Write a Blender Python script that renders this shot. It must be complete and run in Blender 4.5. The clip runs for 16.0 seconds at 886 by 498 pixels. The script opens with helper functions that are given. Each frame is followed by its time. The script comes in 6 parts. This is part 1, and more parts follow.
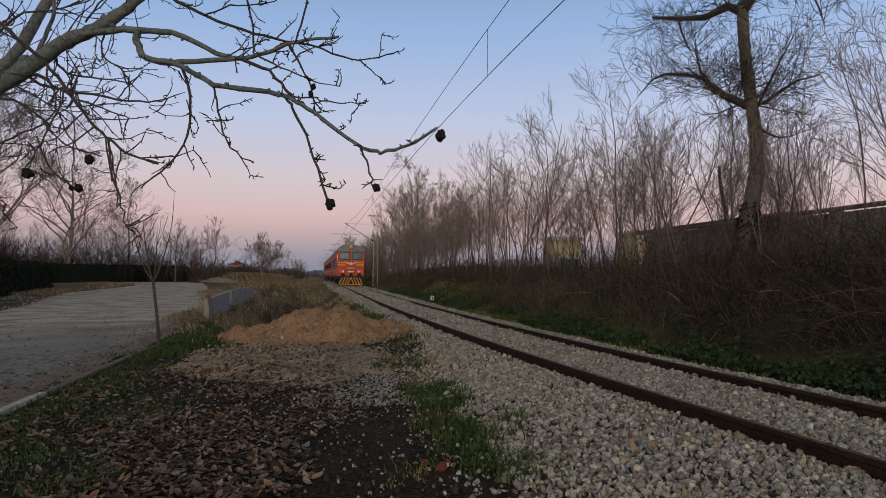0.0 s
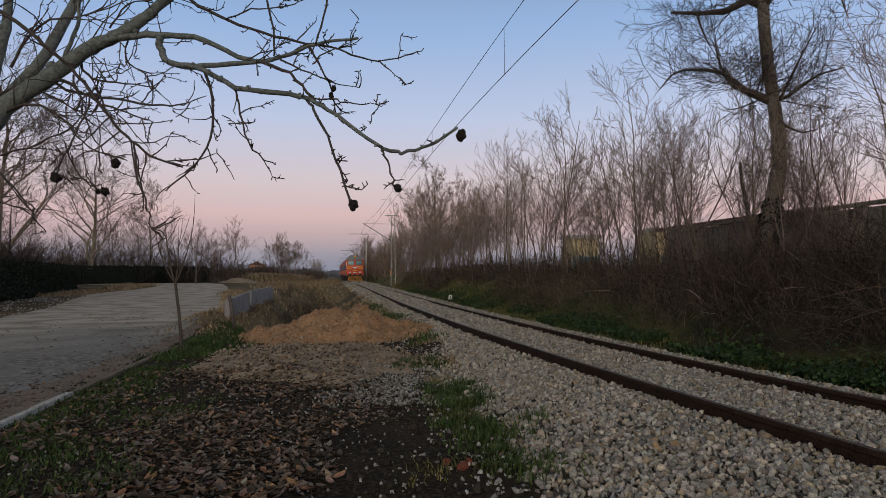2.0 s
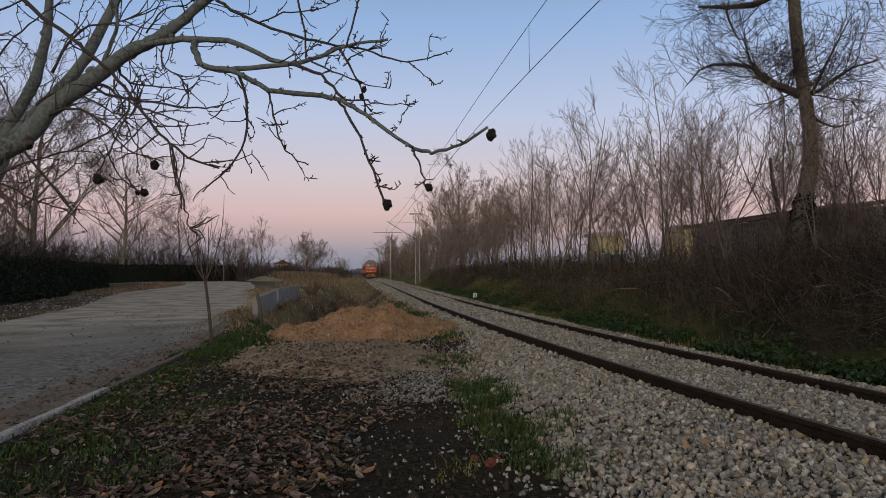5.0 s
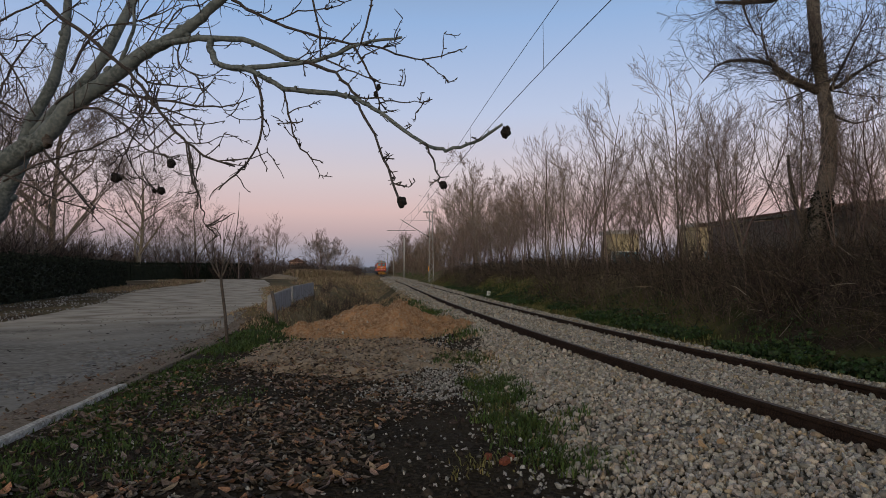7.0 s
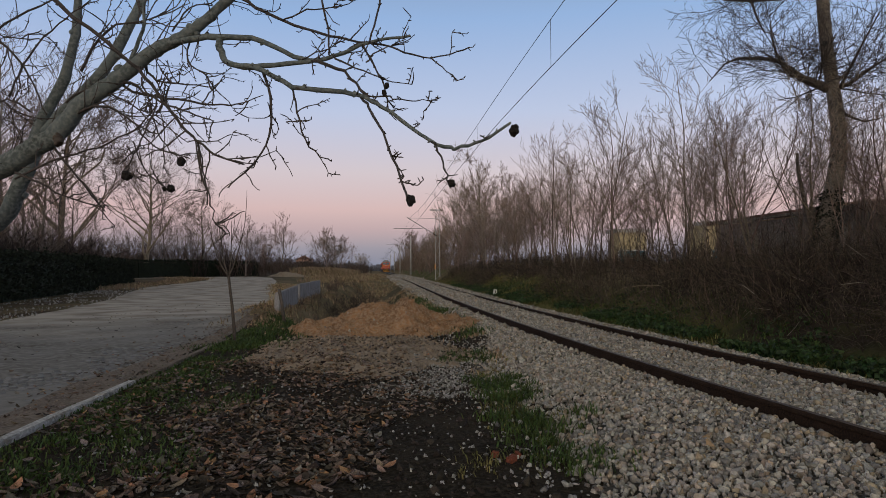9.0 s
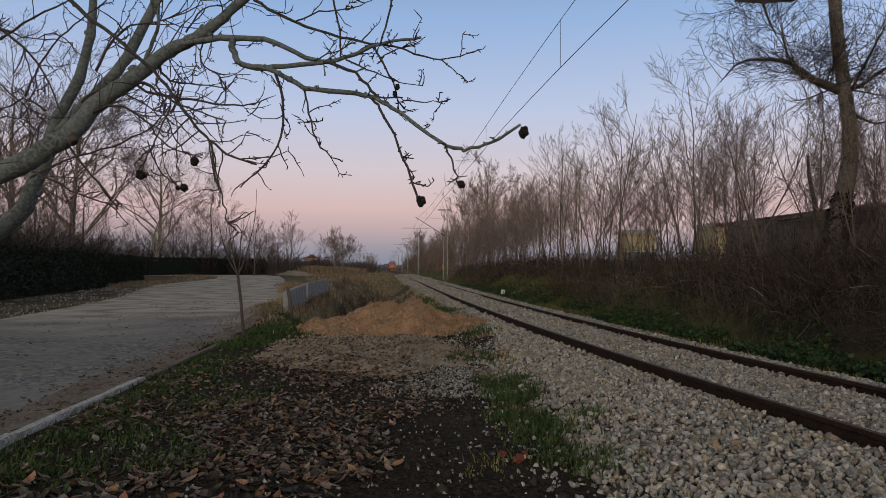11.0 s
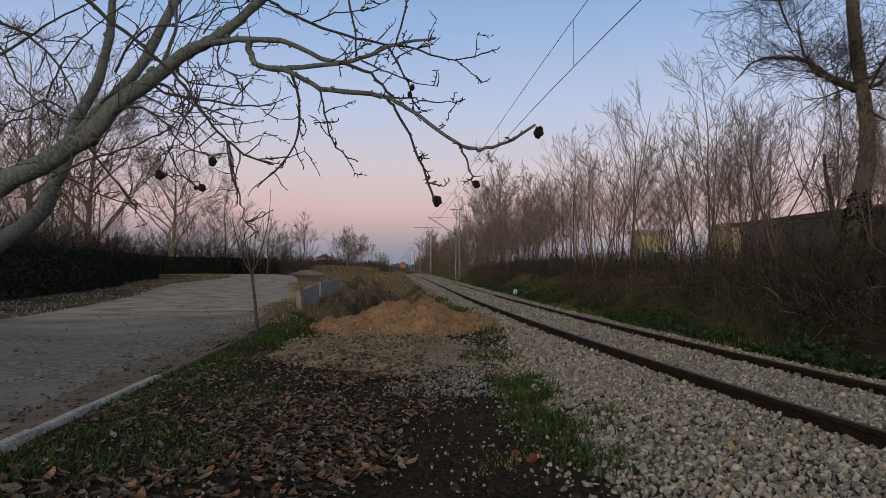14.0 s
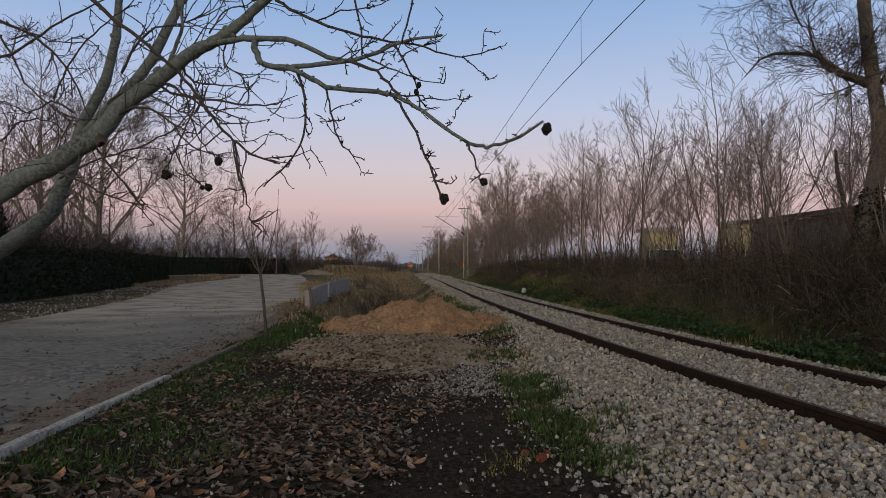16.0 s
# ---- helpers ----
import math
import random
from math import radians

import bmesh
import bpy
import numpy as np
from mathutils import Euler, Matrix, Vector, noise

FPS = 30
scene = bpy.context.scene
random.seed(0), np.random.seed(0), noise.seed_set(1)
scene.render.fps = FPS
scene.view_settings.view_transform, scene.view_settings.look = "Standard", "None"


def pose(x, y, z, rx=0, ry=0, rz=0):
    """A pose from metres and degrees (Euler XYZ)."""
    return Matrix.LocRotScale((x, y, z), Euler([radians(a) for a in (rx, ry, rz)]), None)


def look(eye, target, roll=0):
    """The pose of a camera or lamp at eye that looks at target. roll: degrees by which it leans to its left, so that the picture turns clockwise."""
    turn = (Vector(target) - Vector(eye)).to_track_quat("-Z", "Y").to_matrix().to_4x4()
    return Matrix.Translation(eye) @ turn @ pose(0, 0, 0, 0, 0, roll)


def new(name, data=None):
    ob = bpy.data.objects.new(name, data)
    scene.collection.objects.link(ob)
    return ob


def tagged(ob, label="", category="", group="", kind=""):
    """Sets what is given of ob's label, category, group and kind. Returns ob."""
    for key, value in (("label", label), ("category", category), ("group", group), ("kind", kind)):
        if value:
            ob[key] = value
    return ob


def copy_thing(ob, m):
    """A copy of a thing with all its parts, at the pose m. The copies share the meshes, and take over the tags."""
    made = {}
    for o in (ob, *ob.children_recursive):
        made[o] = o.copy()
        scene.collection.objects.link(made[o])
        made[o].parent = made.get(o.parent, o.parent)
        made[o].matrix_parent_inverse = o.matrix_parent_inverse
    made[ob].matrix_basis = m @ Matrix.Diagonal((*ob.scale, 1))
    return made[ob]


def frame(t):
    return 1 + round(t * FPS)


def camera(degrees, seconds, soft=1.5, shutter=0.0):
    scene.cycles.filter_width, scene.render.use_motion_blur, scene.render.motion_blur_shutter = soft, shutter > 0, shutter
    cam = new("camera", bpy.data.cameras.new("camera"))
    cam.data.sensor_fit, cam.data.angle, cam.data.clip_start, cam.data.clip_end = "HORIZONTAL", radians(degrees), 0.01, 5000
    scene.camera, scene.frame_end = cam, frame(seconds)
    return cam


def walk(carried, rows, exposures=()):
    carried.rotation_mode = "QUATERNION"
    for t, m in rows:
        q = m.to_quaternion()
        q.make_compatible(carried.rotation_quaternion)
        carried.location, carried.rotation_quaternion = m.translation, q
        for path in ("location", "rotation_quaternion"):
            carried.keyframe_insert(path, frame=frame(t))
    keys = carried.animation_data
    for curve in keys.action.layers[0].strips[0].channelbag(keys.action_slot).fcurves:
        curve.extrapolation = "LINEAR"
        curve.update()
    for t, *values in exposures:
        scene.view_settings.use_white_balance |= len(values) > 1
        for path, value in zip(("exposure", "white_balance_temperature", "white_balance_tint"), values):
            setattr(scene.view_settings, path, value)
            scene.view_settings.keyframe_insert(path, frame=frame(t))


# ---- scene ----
cam = camera(70.0, 16.0, soft=0.8)
PATH = [
    (0.0, 0.082, 0.054, 1.552, 92.334, -0.061, -10.973),
    (0.5, 0.080, 0.065, 1.555, 92.281, 0.043, -10.571),
    (1.0, 0.077, 0.065, 1.555, 92.246, 0.204, -10.210),
    (1.5, 0.073, 0.053, 1.554, 92.224, 0.281, -9.766),
    (2.0, 0.064, 0.052, 1.554, 92.260, 0.349, -9.372),
    (2.5, 0.059, 0.046, 1.556, 92.280, 0.416, -8.963),
    (3.0, 0.055, 0.050, 1.556, 92.251, 0.471, -8.613),
    (3.5, 0.052, 0.048, 1.555, 92.221, 0.510, -8.295),
    (4.0, 0.044, 0.037, 1.555, 92.179, 0.499, -7.942),
    (6.5, 0.023, 0.016, 1.552, 91.983, 0.370, -6.213),
    (7.0, 0.027, 0.023, 1.552, 91.936, 0.385, -5.973),
    (7.5, 0.031, 0.036, 1.550, 91.884, 0.395, -5.804),
    (8.0, 0.027, 0.038, 1.550, 91.814, 0.329, -5.666),
    (8.5, 0.023, 0.029, 1.550, 91.811, 0.322, -5.523),
    (9.0, 0.019, 0.016, 1.552, 91.765, 0.242, -5.393),
    (11.5, 0.005, -0.019, 1.554, 91.758, -0.316, -4.528),
    (12.0, -0.003, -0.032, 1.556, 91.769, -0.423, -4.377),
    (12.5, -0.013, -0.048, 1.554, 91.772, -0.430, -4.206),
    (13.0, -0.020, -0.056, 1.554, 91.740, -0.445, -4.005),
    (13.5, -0.015, -0.044, 1.552, 91.731, -0.336, -3.806),
    (14.0, -0.004, -0.027, 1.552, 91.712, -0.294, -3.601),
    (14.5, 0.004, -0.014, 1.552, 91.687, -0.237, -3.401),
    (15.0, 0.008, 0.005, 1.551, 91.673, -0.089, -3.176),
    (15.5, 0.006, 0.010, 1.550, 91.657, -0.042, -3.013),
    (16.0, -0.000, -0.000, 1.550, 91.637, -0.000, -2.863),
]
walk(cam, [(t, pose(x, y, z, rx, ry, rz)) for t, x, y, z, rx, ry, rz in PATH])

# ---- light: dusk, the sun just gone down behind the camera ----
world = bpy.data.worlds.new("dusk_sky")
scene.world = world
world.use_nodes = True


def build_sky():
    nt = world.node_tree
    nt.nodes.clear()
    out = nt.nodes.new("ShaderNodeOutputWorld")
    bg = nt.nodes.new("ShaderNodeBackground")
    co = nt.nodes.new("ShaderNodeTexCoord")
    sep = nt.nodes.new("ShaderNodeSeparateXYZ")
    ramp = nt.nodes.new("ShaderNodeValToRGB")
    sky = nt.nodes.new("ShaderNodeTexSky")
    sky.sky_type, sky.sun_disc = "NISHITA", False
    sky.sun_elevation, sky.sun_rotation = radians(2.0), radians(200)
    nt.links.new(co.outputs["Generated"], sep.inputs[0])
    nt.links.new(sep.outputs["Z"], ramp.inputs["Fac"])
    # grey-blue shadow of the earth, pink belt above it, then blue
    stops = [(0.0, (0.21, 0.255, 0.345)), (0.031, (0.268, 0.285, 0.378)), (0.062, (0.46, 0.345, 0.41)),
             (0.092, (0.61, 0.425, 0.46)), (0.15, (0.605, 0.515, 0.58)), (0.24, (0.47, 0.53, 0.73)),
             (0.37, (0.275, 0.42, 0.70)), (0.6, (0.12, 0.115, 0.115)), (1.0, (0.062, 0.064, 0.043))]
    el = ramp.color_ramp.elements
    while len(el) < len(stops):
        el.new(0.5)
    for e, (p, c) in zip(el, stops):
        e.position, e.color = p, (*c, 1)
    # the afterglow in the west, behind the camera
    dot = nt.nodes.new("ShaderNodeVectorMath")
    dot.operation = "DOT_PRODUCT"
    dot.inputs[1].default_value = (-0.34, -0.94, 0.05)
    nt.links.new(co.outputs["Generated"], dot.inputs[0])
    glow = nt.nodes.new("ShaderNodeValToRGB")
    for e, (p, c) in zip(glow.color_ramp.elements, [(0.1, (0, 0, 0)), (1.0, (0.295, 0.235, 0.135))]):
        e.position, e.color = p, (*c, 1)
    nt.links.new(dot.outputs["Value"], glow.inputs["Fac"])
    add = nt.nodes.new("ShaderNodeMix")
    add.data_type, add.blend_type = "RGBA", "ADD"
    add.inputs["Factor"].default_value = 1.0
    nt.links.new(ramp.outputs["Color"], add.inputs["A"])
    nt.links.new(glow.outputs["Color"], add.inputs["B"])
    mix = nt.nodes.new("ShaderNodeMix")
    mix.data_type = "RGBA"
    mix.inputs["Factor"].default_value = 0.04
    nt.links.new(add.outputs["Result"], mix.inputs["A"])
    nt.links.new(sky.outputs["Color"], mix.inputs["B"])
    nt.links.new(mix.outputs["Result"], bg.inputs["Color"])
    bg.inputs["Strength"].default_value = 1.0
    nt.links.new(bg.outputs["Background"], out.inputs["Surface"])


build_sky()
sun_data = bpy.data.lights.new("sun", "SUN")
sun_data.energy, sun_data.angle, sun_data.color = 0.5, radians(24), (1.0, 0.93, 0.70)
sun = new("sun", sun_data)
sun.matrix_world = look((-14, -98, 11), (0, 0, 0))
scene.view_settings.exposure = 0.0


# ---- materials ----
def mat(name, a, b=None, scale=3.0, rough=0.85, metal=0.0, bump=0.3, fine=40.0, c=None, island=0.0, obj=0.0, spec=0.3, depth=0.02, tints=()):
    """Two colours mixed by a coarse and a fine noise, with relief; island and obj vary the value piece by piece."""
    m = bpy.data.materials.new(name)
    m.use_nodes = True
    nt = m.node_tree
    p = nt.nodes["Principled BSDF"]
    p.inputs["Roughness"].default_value, p.inputs["Metallic"].default_value = rough, metal
    p.inputs["Specular IOR Level"].default_value = spec
    b = b or tuple(v * 0.7 for v in a)
    co = nt.nodes.new("ShaderNodeTexCoord")
    n1 = nt.nodes.new("ShaderNodeTexNoise")
    n1.inputs["Scale"].default_value, n1.inputs["Detail"].default_value = scale, 6
    n2 = nt.nodes.new("ShaderNodeTexNoise")
    n2.inputs["Scale"].default_value, n2.inputs["Detail"].default_value = fine, 4
    for n in (n1, n2):
        nt.links.new(co.outputs["Object"], n.inputs["Vector"])
    r1 = nt.nodes.new("ShaderNodeValToRGB")
    r1.color_ramp.elements[0].position, r1.color_ramp.elements[0].color = 0.36, (*b, 1)
    r1.color_ramp.elements[1].position, r1.color_ramp.elements[1].color = 0.64, (*a, 1)
    nt.links.new(n1.outputs["Fac"], r1.inputs["Fac"])
    mx = nt.nodes.new("ShaderNodeMix")
    mx.data_type = "RGBA"
    r2 = nt.nodes.new("ShaderNodeMapRange")
    r2.inputs["From Min"].default_value, r2.inputs["From Max"].default_value = 0.42, 0.66
    nt.links.new(n2.outputs["Fac"], r2.inputs["Value"])
    nt.links.new(r2.outputs["Result"], mx.inputs["Factor"])
    nt.links.new(r1.outputs["Color"], mx.inputs["A"])
    mx.inputs["B"].default_value = (*(c or tuple(v * 1.35 for v in a)), 1)
    last = mx.outputs["Result"]
    if island or obj:
        g = nt.nodes.new("ShaderNodeNewGeometry") if island else nt.nodes.new("ShaderNodeObjectInfo")
        mr = nt.nodes.new("ShaderNodeMapRange")
        k = island or obj
        mr.inputs["To Min"].default_value, mr.inputs["To Max"].default_value = 1 - k, 1 + k
        nt.links.new(g.outputs["Random Per Island" if island else "Random"], mr.inputs["Value"])
        hs = nt.nodes.new("ShaderNodeHueSaturation")
        nt.links.new(mr.outputs["Result"], hs.inputs["Value"])
        mh = nt.nodes.new("ShaderNodeMapRange")
        mh.inputs["To Min"].default_value, mh.inputs["To Max"].default_value = 0.47, 0.53
        mm = nt.nodes.new("ShaderNodeMath")
        mm.operation, mm.inputs[1].default_value = "MULTIPLY", 7.31
        fr = nt.nodes.new("ShaderNodeMath")
        fr.operation = "FRACT"
        nt.links.new(g.outputs["Random Per Island" if island else "Random"], mm.inputs[0])
        nt.links.new(mm.outputs[0], fr.inputs[0])
        nt.links.new(fr.outputs[0], mh.inputs["Value"])
        nt.links.new(mh.outputs["Result"], hs.inputs["Hue"])
        nt.links.new(last, hs.inputs["Color"])
        last = hs.outputs["Color"]
        if tints:
            m2 = nt.nodes.new("ShaderNodeMath")
            m2.operation, m2.inputs[1].default_value = "MULTIPLY", 23.7
            f2 = nt.nodes.new("ShaderNodeMath")
            f2.operation = "FRACT"
            nt.links.new(g.outputs["Random Per Island" if island else "Random"], m2.inputs[0])
            nt.links.new(m2.outputs[0], f2.inputs[0])
            tr = nt.nodes.new("ShaderNodeValToRGB")
            tr.color_ramp.interpolation = "CONSTANT"
            el = tr.color_ramp.elements
            while len(el) < len(tints):
                el.new(0.5)
            for e, (pos, col) in zip(el, tints):
                e.position, e.color = pos, (*col, 1)
            nt.links.new(f2.outputs[0], tr.inputs["Fac"])
            tm = nt.nodes.new("ShaderNodeMix")
            tm.data_type, tm.blend_type = "RGBA", "MULTIPLY"
            tm.inputs["Factor"].default_value = 1.0
            nt.links.new(last, tm.inputs["A"])
            nt.links.new(tr.outputs["Color"], tm.inputs["B"])
            last = tm.outputs["Result"]
    nt.links.new(last, p.inputs["Base Color"])
    if bump:
        bp = nt.nodes.new("ShaderNodeBump")
        bp.inputs["Strength"].default_value, bp.inputs["Distance"].default_value = bump, depth
        nt.links.new(n2.outputs["Fac"], bp.inputs["Height"])
        nt.links.new(bp.outputs["Normal"], p.inputs["Normal"])
    return m


def ground_mat():
    """Bare soil, leaf mould, dry grass and green patches, by noise and by zone of the plan."""
    m = mat("soil", (0.048, 0.038, 0.026), (0.016, 0.0135, 0.010), scale=0.9, fine=24, bump=0.9, c=(0.07, 0.055, 0.04), rough=1.0, spec=0.08, depth=0.03)
    nt = m.node_tree
    p = nt.nodes["Principled BSDF"]
    src = p.inputs["Base Color"].links[0].from_socket
    co = nt.nodes.new("ShaderNodeTexCoord")
    sep = nt.nodes.new("ShaderNodeSeparateXYZ")
    nt.links.new(co.outputs["Object"], sep.inputs[0])

    def rng(sock, lo, hi):
        r = nt.nodes.new("ShaderNodeMapRange")
        r.inputs["From Min"].default_value, r.inputs["From Max"].default_value = lo, hi
        nt.links.new(sock, r.inputs["Value"])
        return r.outputs["Result"]

    def mul(s1, s2):
        q = nt.nodes.new("ShaderNodeMath")
        q.operation = "MULTIPLY"
        nt.links.new(s1, q.inputs[0])
        nt.links.new(s2, q.inputs[1])
        return q.outputs[0]

    def over(base, fac, col, col2, sc):
        n = nt.nodes.new("ShaderNodeTexNoise")
        n.inputs["Scale"].default_value, n.inputs["Detail"].default_value = sc, 8
        nt.links.new(co.outputs["Object"], n.inputs["Vector"])
        r = nt.nodes.new("ShaderNodeValToRGB")
        r.color_ramp.elements[0].position, r.color_ramp.elements[0].color = 0.35, (*col, 1)
        r.color_ramp.elements[1].position, r.color_ramp.elements[1].color = 0.65, (*col2, 1)
        nt.links.new(n.outputs["Fac"], r.inputs["Fac"])
        x = nt.nodes.new("ShaderNodeMix")
        x.data_type = "RGBA"
        nt.links.new(fac, x.inputs["Factor"])
        nt.links.new(base, x.inputs["A"])
        nt.links.new(r.outputs["Color"], x.inputs["B"])
        return x.outputs["Result"]

    patch = nt.nodes.new("ShaderNodeTexNoise")
    patch.inputs["Scale"].default_value, patch.inputs["Detail"].default_value = 0.35, 7
    nt.links.new(co.outputs["Object"], patch.inputs["Vector"])
    far = mul(rng(sep.outputs["Y"], 16.5, 20), rng(sep.outputs["X"], -24.0, -7.0))
    src = over(src, far, (0.15, 0.13, 0.07), (0.27, 0.21, 0.125), 0.5)
    green = mul(mul(rng(patch.outputs["Fac"], 0.38, 0.5), rng(sep.outputs["X"], 5.0, 5.6)), rng(sep.outputs["X"], 8.2, 7.0))
    src = over(src, green, (0.06, 0.08, 0.025), (0.15, 0.14, 0.05), 2.0)
    verge = mul(mul(rng(sep.outputs["Y"], 40, 52), rng(sep.outputs["Y"], 180, 120)), rng(sep.outputs["X"], -18.0, -21.0))
    src = over(src, verge, (0.10, 0.08, 0.055), (0.2, 0.155, 0.10), 0.4)
    left = mul(rng(patch.outputs["Fac"], 0.5, 0.6), rng(sep.outputs["X"], -3.0, -5.0))
    src = over(src, left, (0.12, 0.09, 0.06), (0.07, 0.05, 0.034), 1.4)
    slope = mul(mul(rng(sep.outputs["Y"], 17.5, 21), rng(sep.outputs["Y"], 75, 50)), mul(rng(sep.outputs["X"], -0.6, 0.5), rng(sep.outputs["X"], 2.6, 2.0)))
    src = over(src, slope, (0.055, 0.06, 0.026), (0.16, 0.118, 0.072), 0.9)
    nt.links.new(src, p.inputs["Base Color"])
    return m


STONETINTS = [(0.0, (1.0, 0.97, 0.94)), (0.34, (1.12, 1.08, 1.04)), (0.5, (1.06, 0.93, 0.84)), (0.64, (0.82, 0.84, 0.88)), (0.76, (0.95, 0.8, 0.62)), (0.86, (0.55, 0.53, 0.52)), (0.94, (1.2, 1.16, 1.1))]
LEAFTINTS = [(0.0, (1.0, 0.98, 0.98)), (0.3, (0.85, 0.95, 1.1)), (0.5, (1.3, 0.95, 0.7)), (0.62, (0.6, 0.6, 0.62)), (0.8, (1.2, 1.15, 1.1)), (0.95, (1.4, 1.0, 0.7))]
def road_mat():
    """Grey grit near, pale sandy earth where the road widens, darker damp blotches."""
    m = mat("compacted_gravel", (0.27, 0.255, 0.235), (0.14, 0.122, 0.102), scale=0.42, fine=7, bump=0.2, c=(0.31, 0.29, 0.262), rough=0.95, spec=0.15)
    nt = m.node_tree
    p = nt.nodes["Principled BSDF"]
    src = p.inputs["Base Color"].links[0].from_socket
    co = nt.nodes.new("ShaderNodeTexCoord")
    sep = nt.nodes.new("ShaderNodeSeparateXYZ")
    n = nt.nodes.new("ShaderNodeTexNoise")
    n.inputs["Scale"].default_value, n.inputs["Detail"].default_value = 0.16, 8
    n2 = nt.nodes.new("ShaderNodeTexNoise")
    n2.inputs["Scale"].default_value, n2.inputs["Detail"].default_value = 0.75, 8
    nt.links.new(co.outputs["Object"], sep.inputs[0])
    nt.links.new(co.outputs["Object"], n.inputs["Vector"])
    nt.links.new(co.outputs["Object"], n2.inputs["Vector"])
    y = nt.nodes.new("ShaderNodeMapRange")
    y.inputs["From Min"].default_value, y.inputs["From Max"].default_value = 10, 30
    y.inputs["To Min"].default_value, y.inputs["To Max"].default_value = -0.35, 0.35
    nt.links.new(sep.outputs["Y"], y.inputs["Value"])
    add = nt.nodes.new("ShaderNodeMath")
    nt.links.new(n.outputs["Fac"], add.inputs[0])
    nt.links.new(y.outputs["Result"], add.inputs[1])
    f = nt.nodes.new("ShaderNodeMapRange")
    f.inputs["From Min"].default_value, f.inputs["From Max"].default_value = 0.4, 0.62
    nt.links.new(add.outputs[0], f.inputs["Value"])
    sand = nt.nodes.new("ShaderNodeValToRGB")
    sand.color_ramp.elements[0].position, sand.color_ramp.elements[0].color = 0.35, (0.31, 0.26, 0.21, 1)
    sand.color_ramp.elements[1].position, sand.color_ramp.elements[1].color = 0.6, (0.56, 0.50, 0.425, 1)
    nt.links.new(n2.outputs["Fac"], sand.inputs["Fac"])
    x = nt.nodes.new("ShaderNodeMix")
    x.data_type = "RGBA"
    nt.links.new(f.outputs["Result"], x.inputs["Factor"])
    nt.links.new(src, x.inputs["A"])
    nt.links.new(sand.outputs["Color"], x.inputs["B"])
    nt.links.new(x.outputs["Result"], p.inputs["Base Color"])
    return m


SOIL = ground_mat()
ROAD = road_mat()
PARAPET = mat("grey_weathered_parapet", (0.34, 0.33, 0.33), (0.22, 0.205, 0.20), scale=1.6, fine=22, bump=0.3, c=(0.38, 0.365, 0.36), rough=0.95, depth=0.01)
# dark base colour serves as dirt and as painted shade between the stones
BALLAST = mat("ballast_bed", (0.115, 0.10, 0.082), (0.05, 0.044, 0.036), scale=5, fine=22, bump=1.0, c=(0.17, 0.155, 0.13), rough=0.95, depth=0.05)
GRAVEL = mat("grey_gravel", (0.38, 0.36, 0.33), (0.22, 0.205, 0.19), scale=9, fine=60, bump=0.3, island=0.5, rough=0.9, depth=0.006)
STONE = mat("crushed_limestone", (0.46, 0.43, 0.375), (0.31, 0.285, 0.245), scale=9, fine=60, bump=0.3, c=(0.51, 0.485, 0.435), island=0.42, rough=0.9, depth=0.006, tints=STONETINTS)
STONE1 = mat("limestone_piece", (0.46, 0.43, 0.375), (0.31, 0.285, 0.245), scale=9, fine=60, bump=0.3, c=(0.51, 0.485, 0.435), obj=0.42, rough=0.9, depth=0.006, tints=STONETINTS)
OCHRE = mat("ochre_stone", (0.40, 0.29, 0.175), (0.3, 0.2, 0.115), scale=20, fine=80, bump=0.3, rough=0.9, depth=0.006)
RAIL = mat("rusty_rail", (0.036, 0.023, 0.016), (0.018, 0.012, 0.009), scale=6, fine=70, bump=0.4, c=(0.055, 0.033, 0.021), rough=0.85, spec=0.1, depth=0.004)
RAILTOP = mat("worn_rail_head", (0.13, 0.09, 0.065), (0.09, 0.06, 0.045), scale=3, fine=30, bump=0.05, rough=0.5, metal=0.4)
SLEEPER = mat("old_sleeper", (0.12, 0.10, 0.085), (0.07, 0.055, 0.045), scale=8, fine=40)
CONCRETE = mat("weathered_concrete", (0.46, 0.44, 0.41), (0.30, 0.28, 0.255), scale=1.6, fine=22, bump=0.3, c=(0.5, 0.48, 0.45), rough=0.92, depth=0.01)
PANEL = mat("stained_concrete_panel", (0.27, 0.24, 0.195), (0.10, 0.085, 0.068), scale=0.9, fine=14, bump=0.35, c=(0.32, 0.29, 0.24), rough=0.95, obj=0.12)
KERB = mat("kerb_concrete", (0.52, 0.50, 0.47), (0.30, 0.27, 0.235), scale=2.5, fine=30, bump=0.3, rough=0.9, depth=0.01)
CLAY = mat("orange_clay_soil", (0.47, 0.262, 0.132), (0.26, 0.148, 0.083), scale=2.2, fine=16, bump=0.9, c=(0.47, 0.32, 0.205), rough=0.95, depth=0.05)
SAND = mat("pale_sandy_earth", (0.33, 0.265, 0.195), (0.22, 0.175, 0.13), scale=0.6, fine=7, bump=0.6, rough=0.95, depth=0.08)
LEAF = mat("dry_leaf", (0.20, 0.15, 0.115), (0.10, 0.073, 0.056), scale=30, fine=120, bump=0.2, c=(0.27, 0.21, 0.165), island=0.75, rough=0.75, depth=0.003, tints=LEAFTINTS)
GRASS = mat("grass_blade", (0.068, 0.104, 0.025), (0.034, 0.058, 0.016), scale=3, fine=50, bump=0.0, island=0.5, rough=0.7)
BANKGRASS = mat("yellow_green_grass_blade", (0.17, 0.15, 0.055), (0.10, 0.10, 0.036), scale=1.5, fine=40, bump=0.0, island=0.5, rough=0.8)
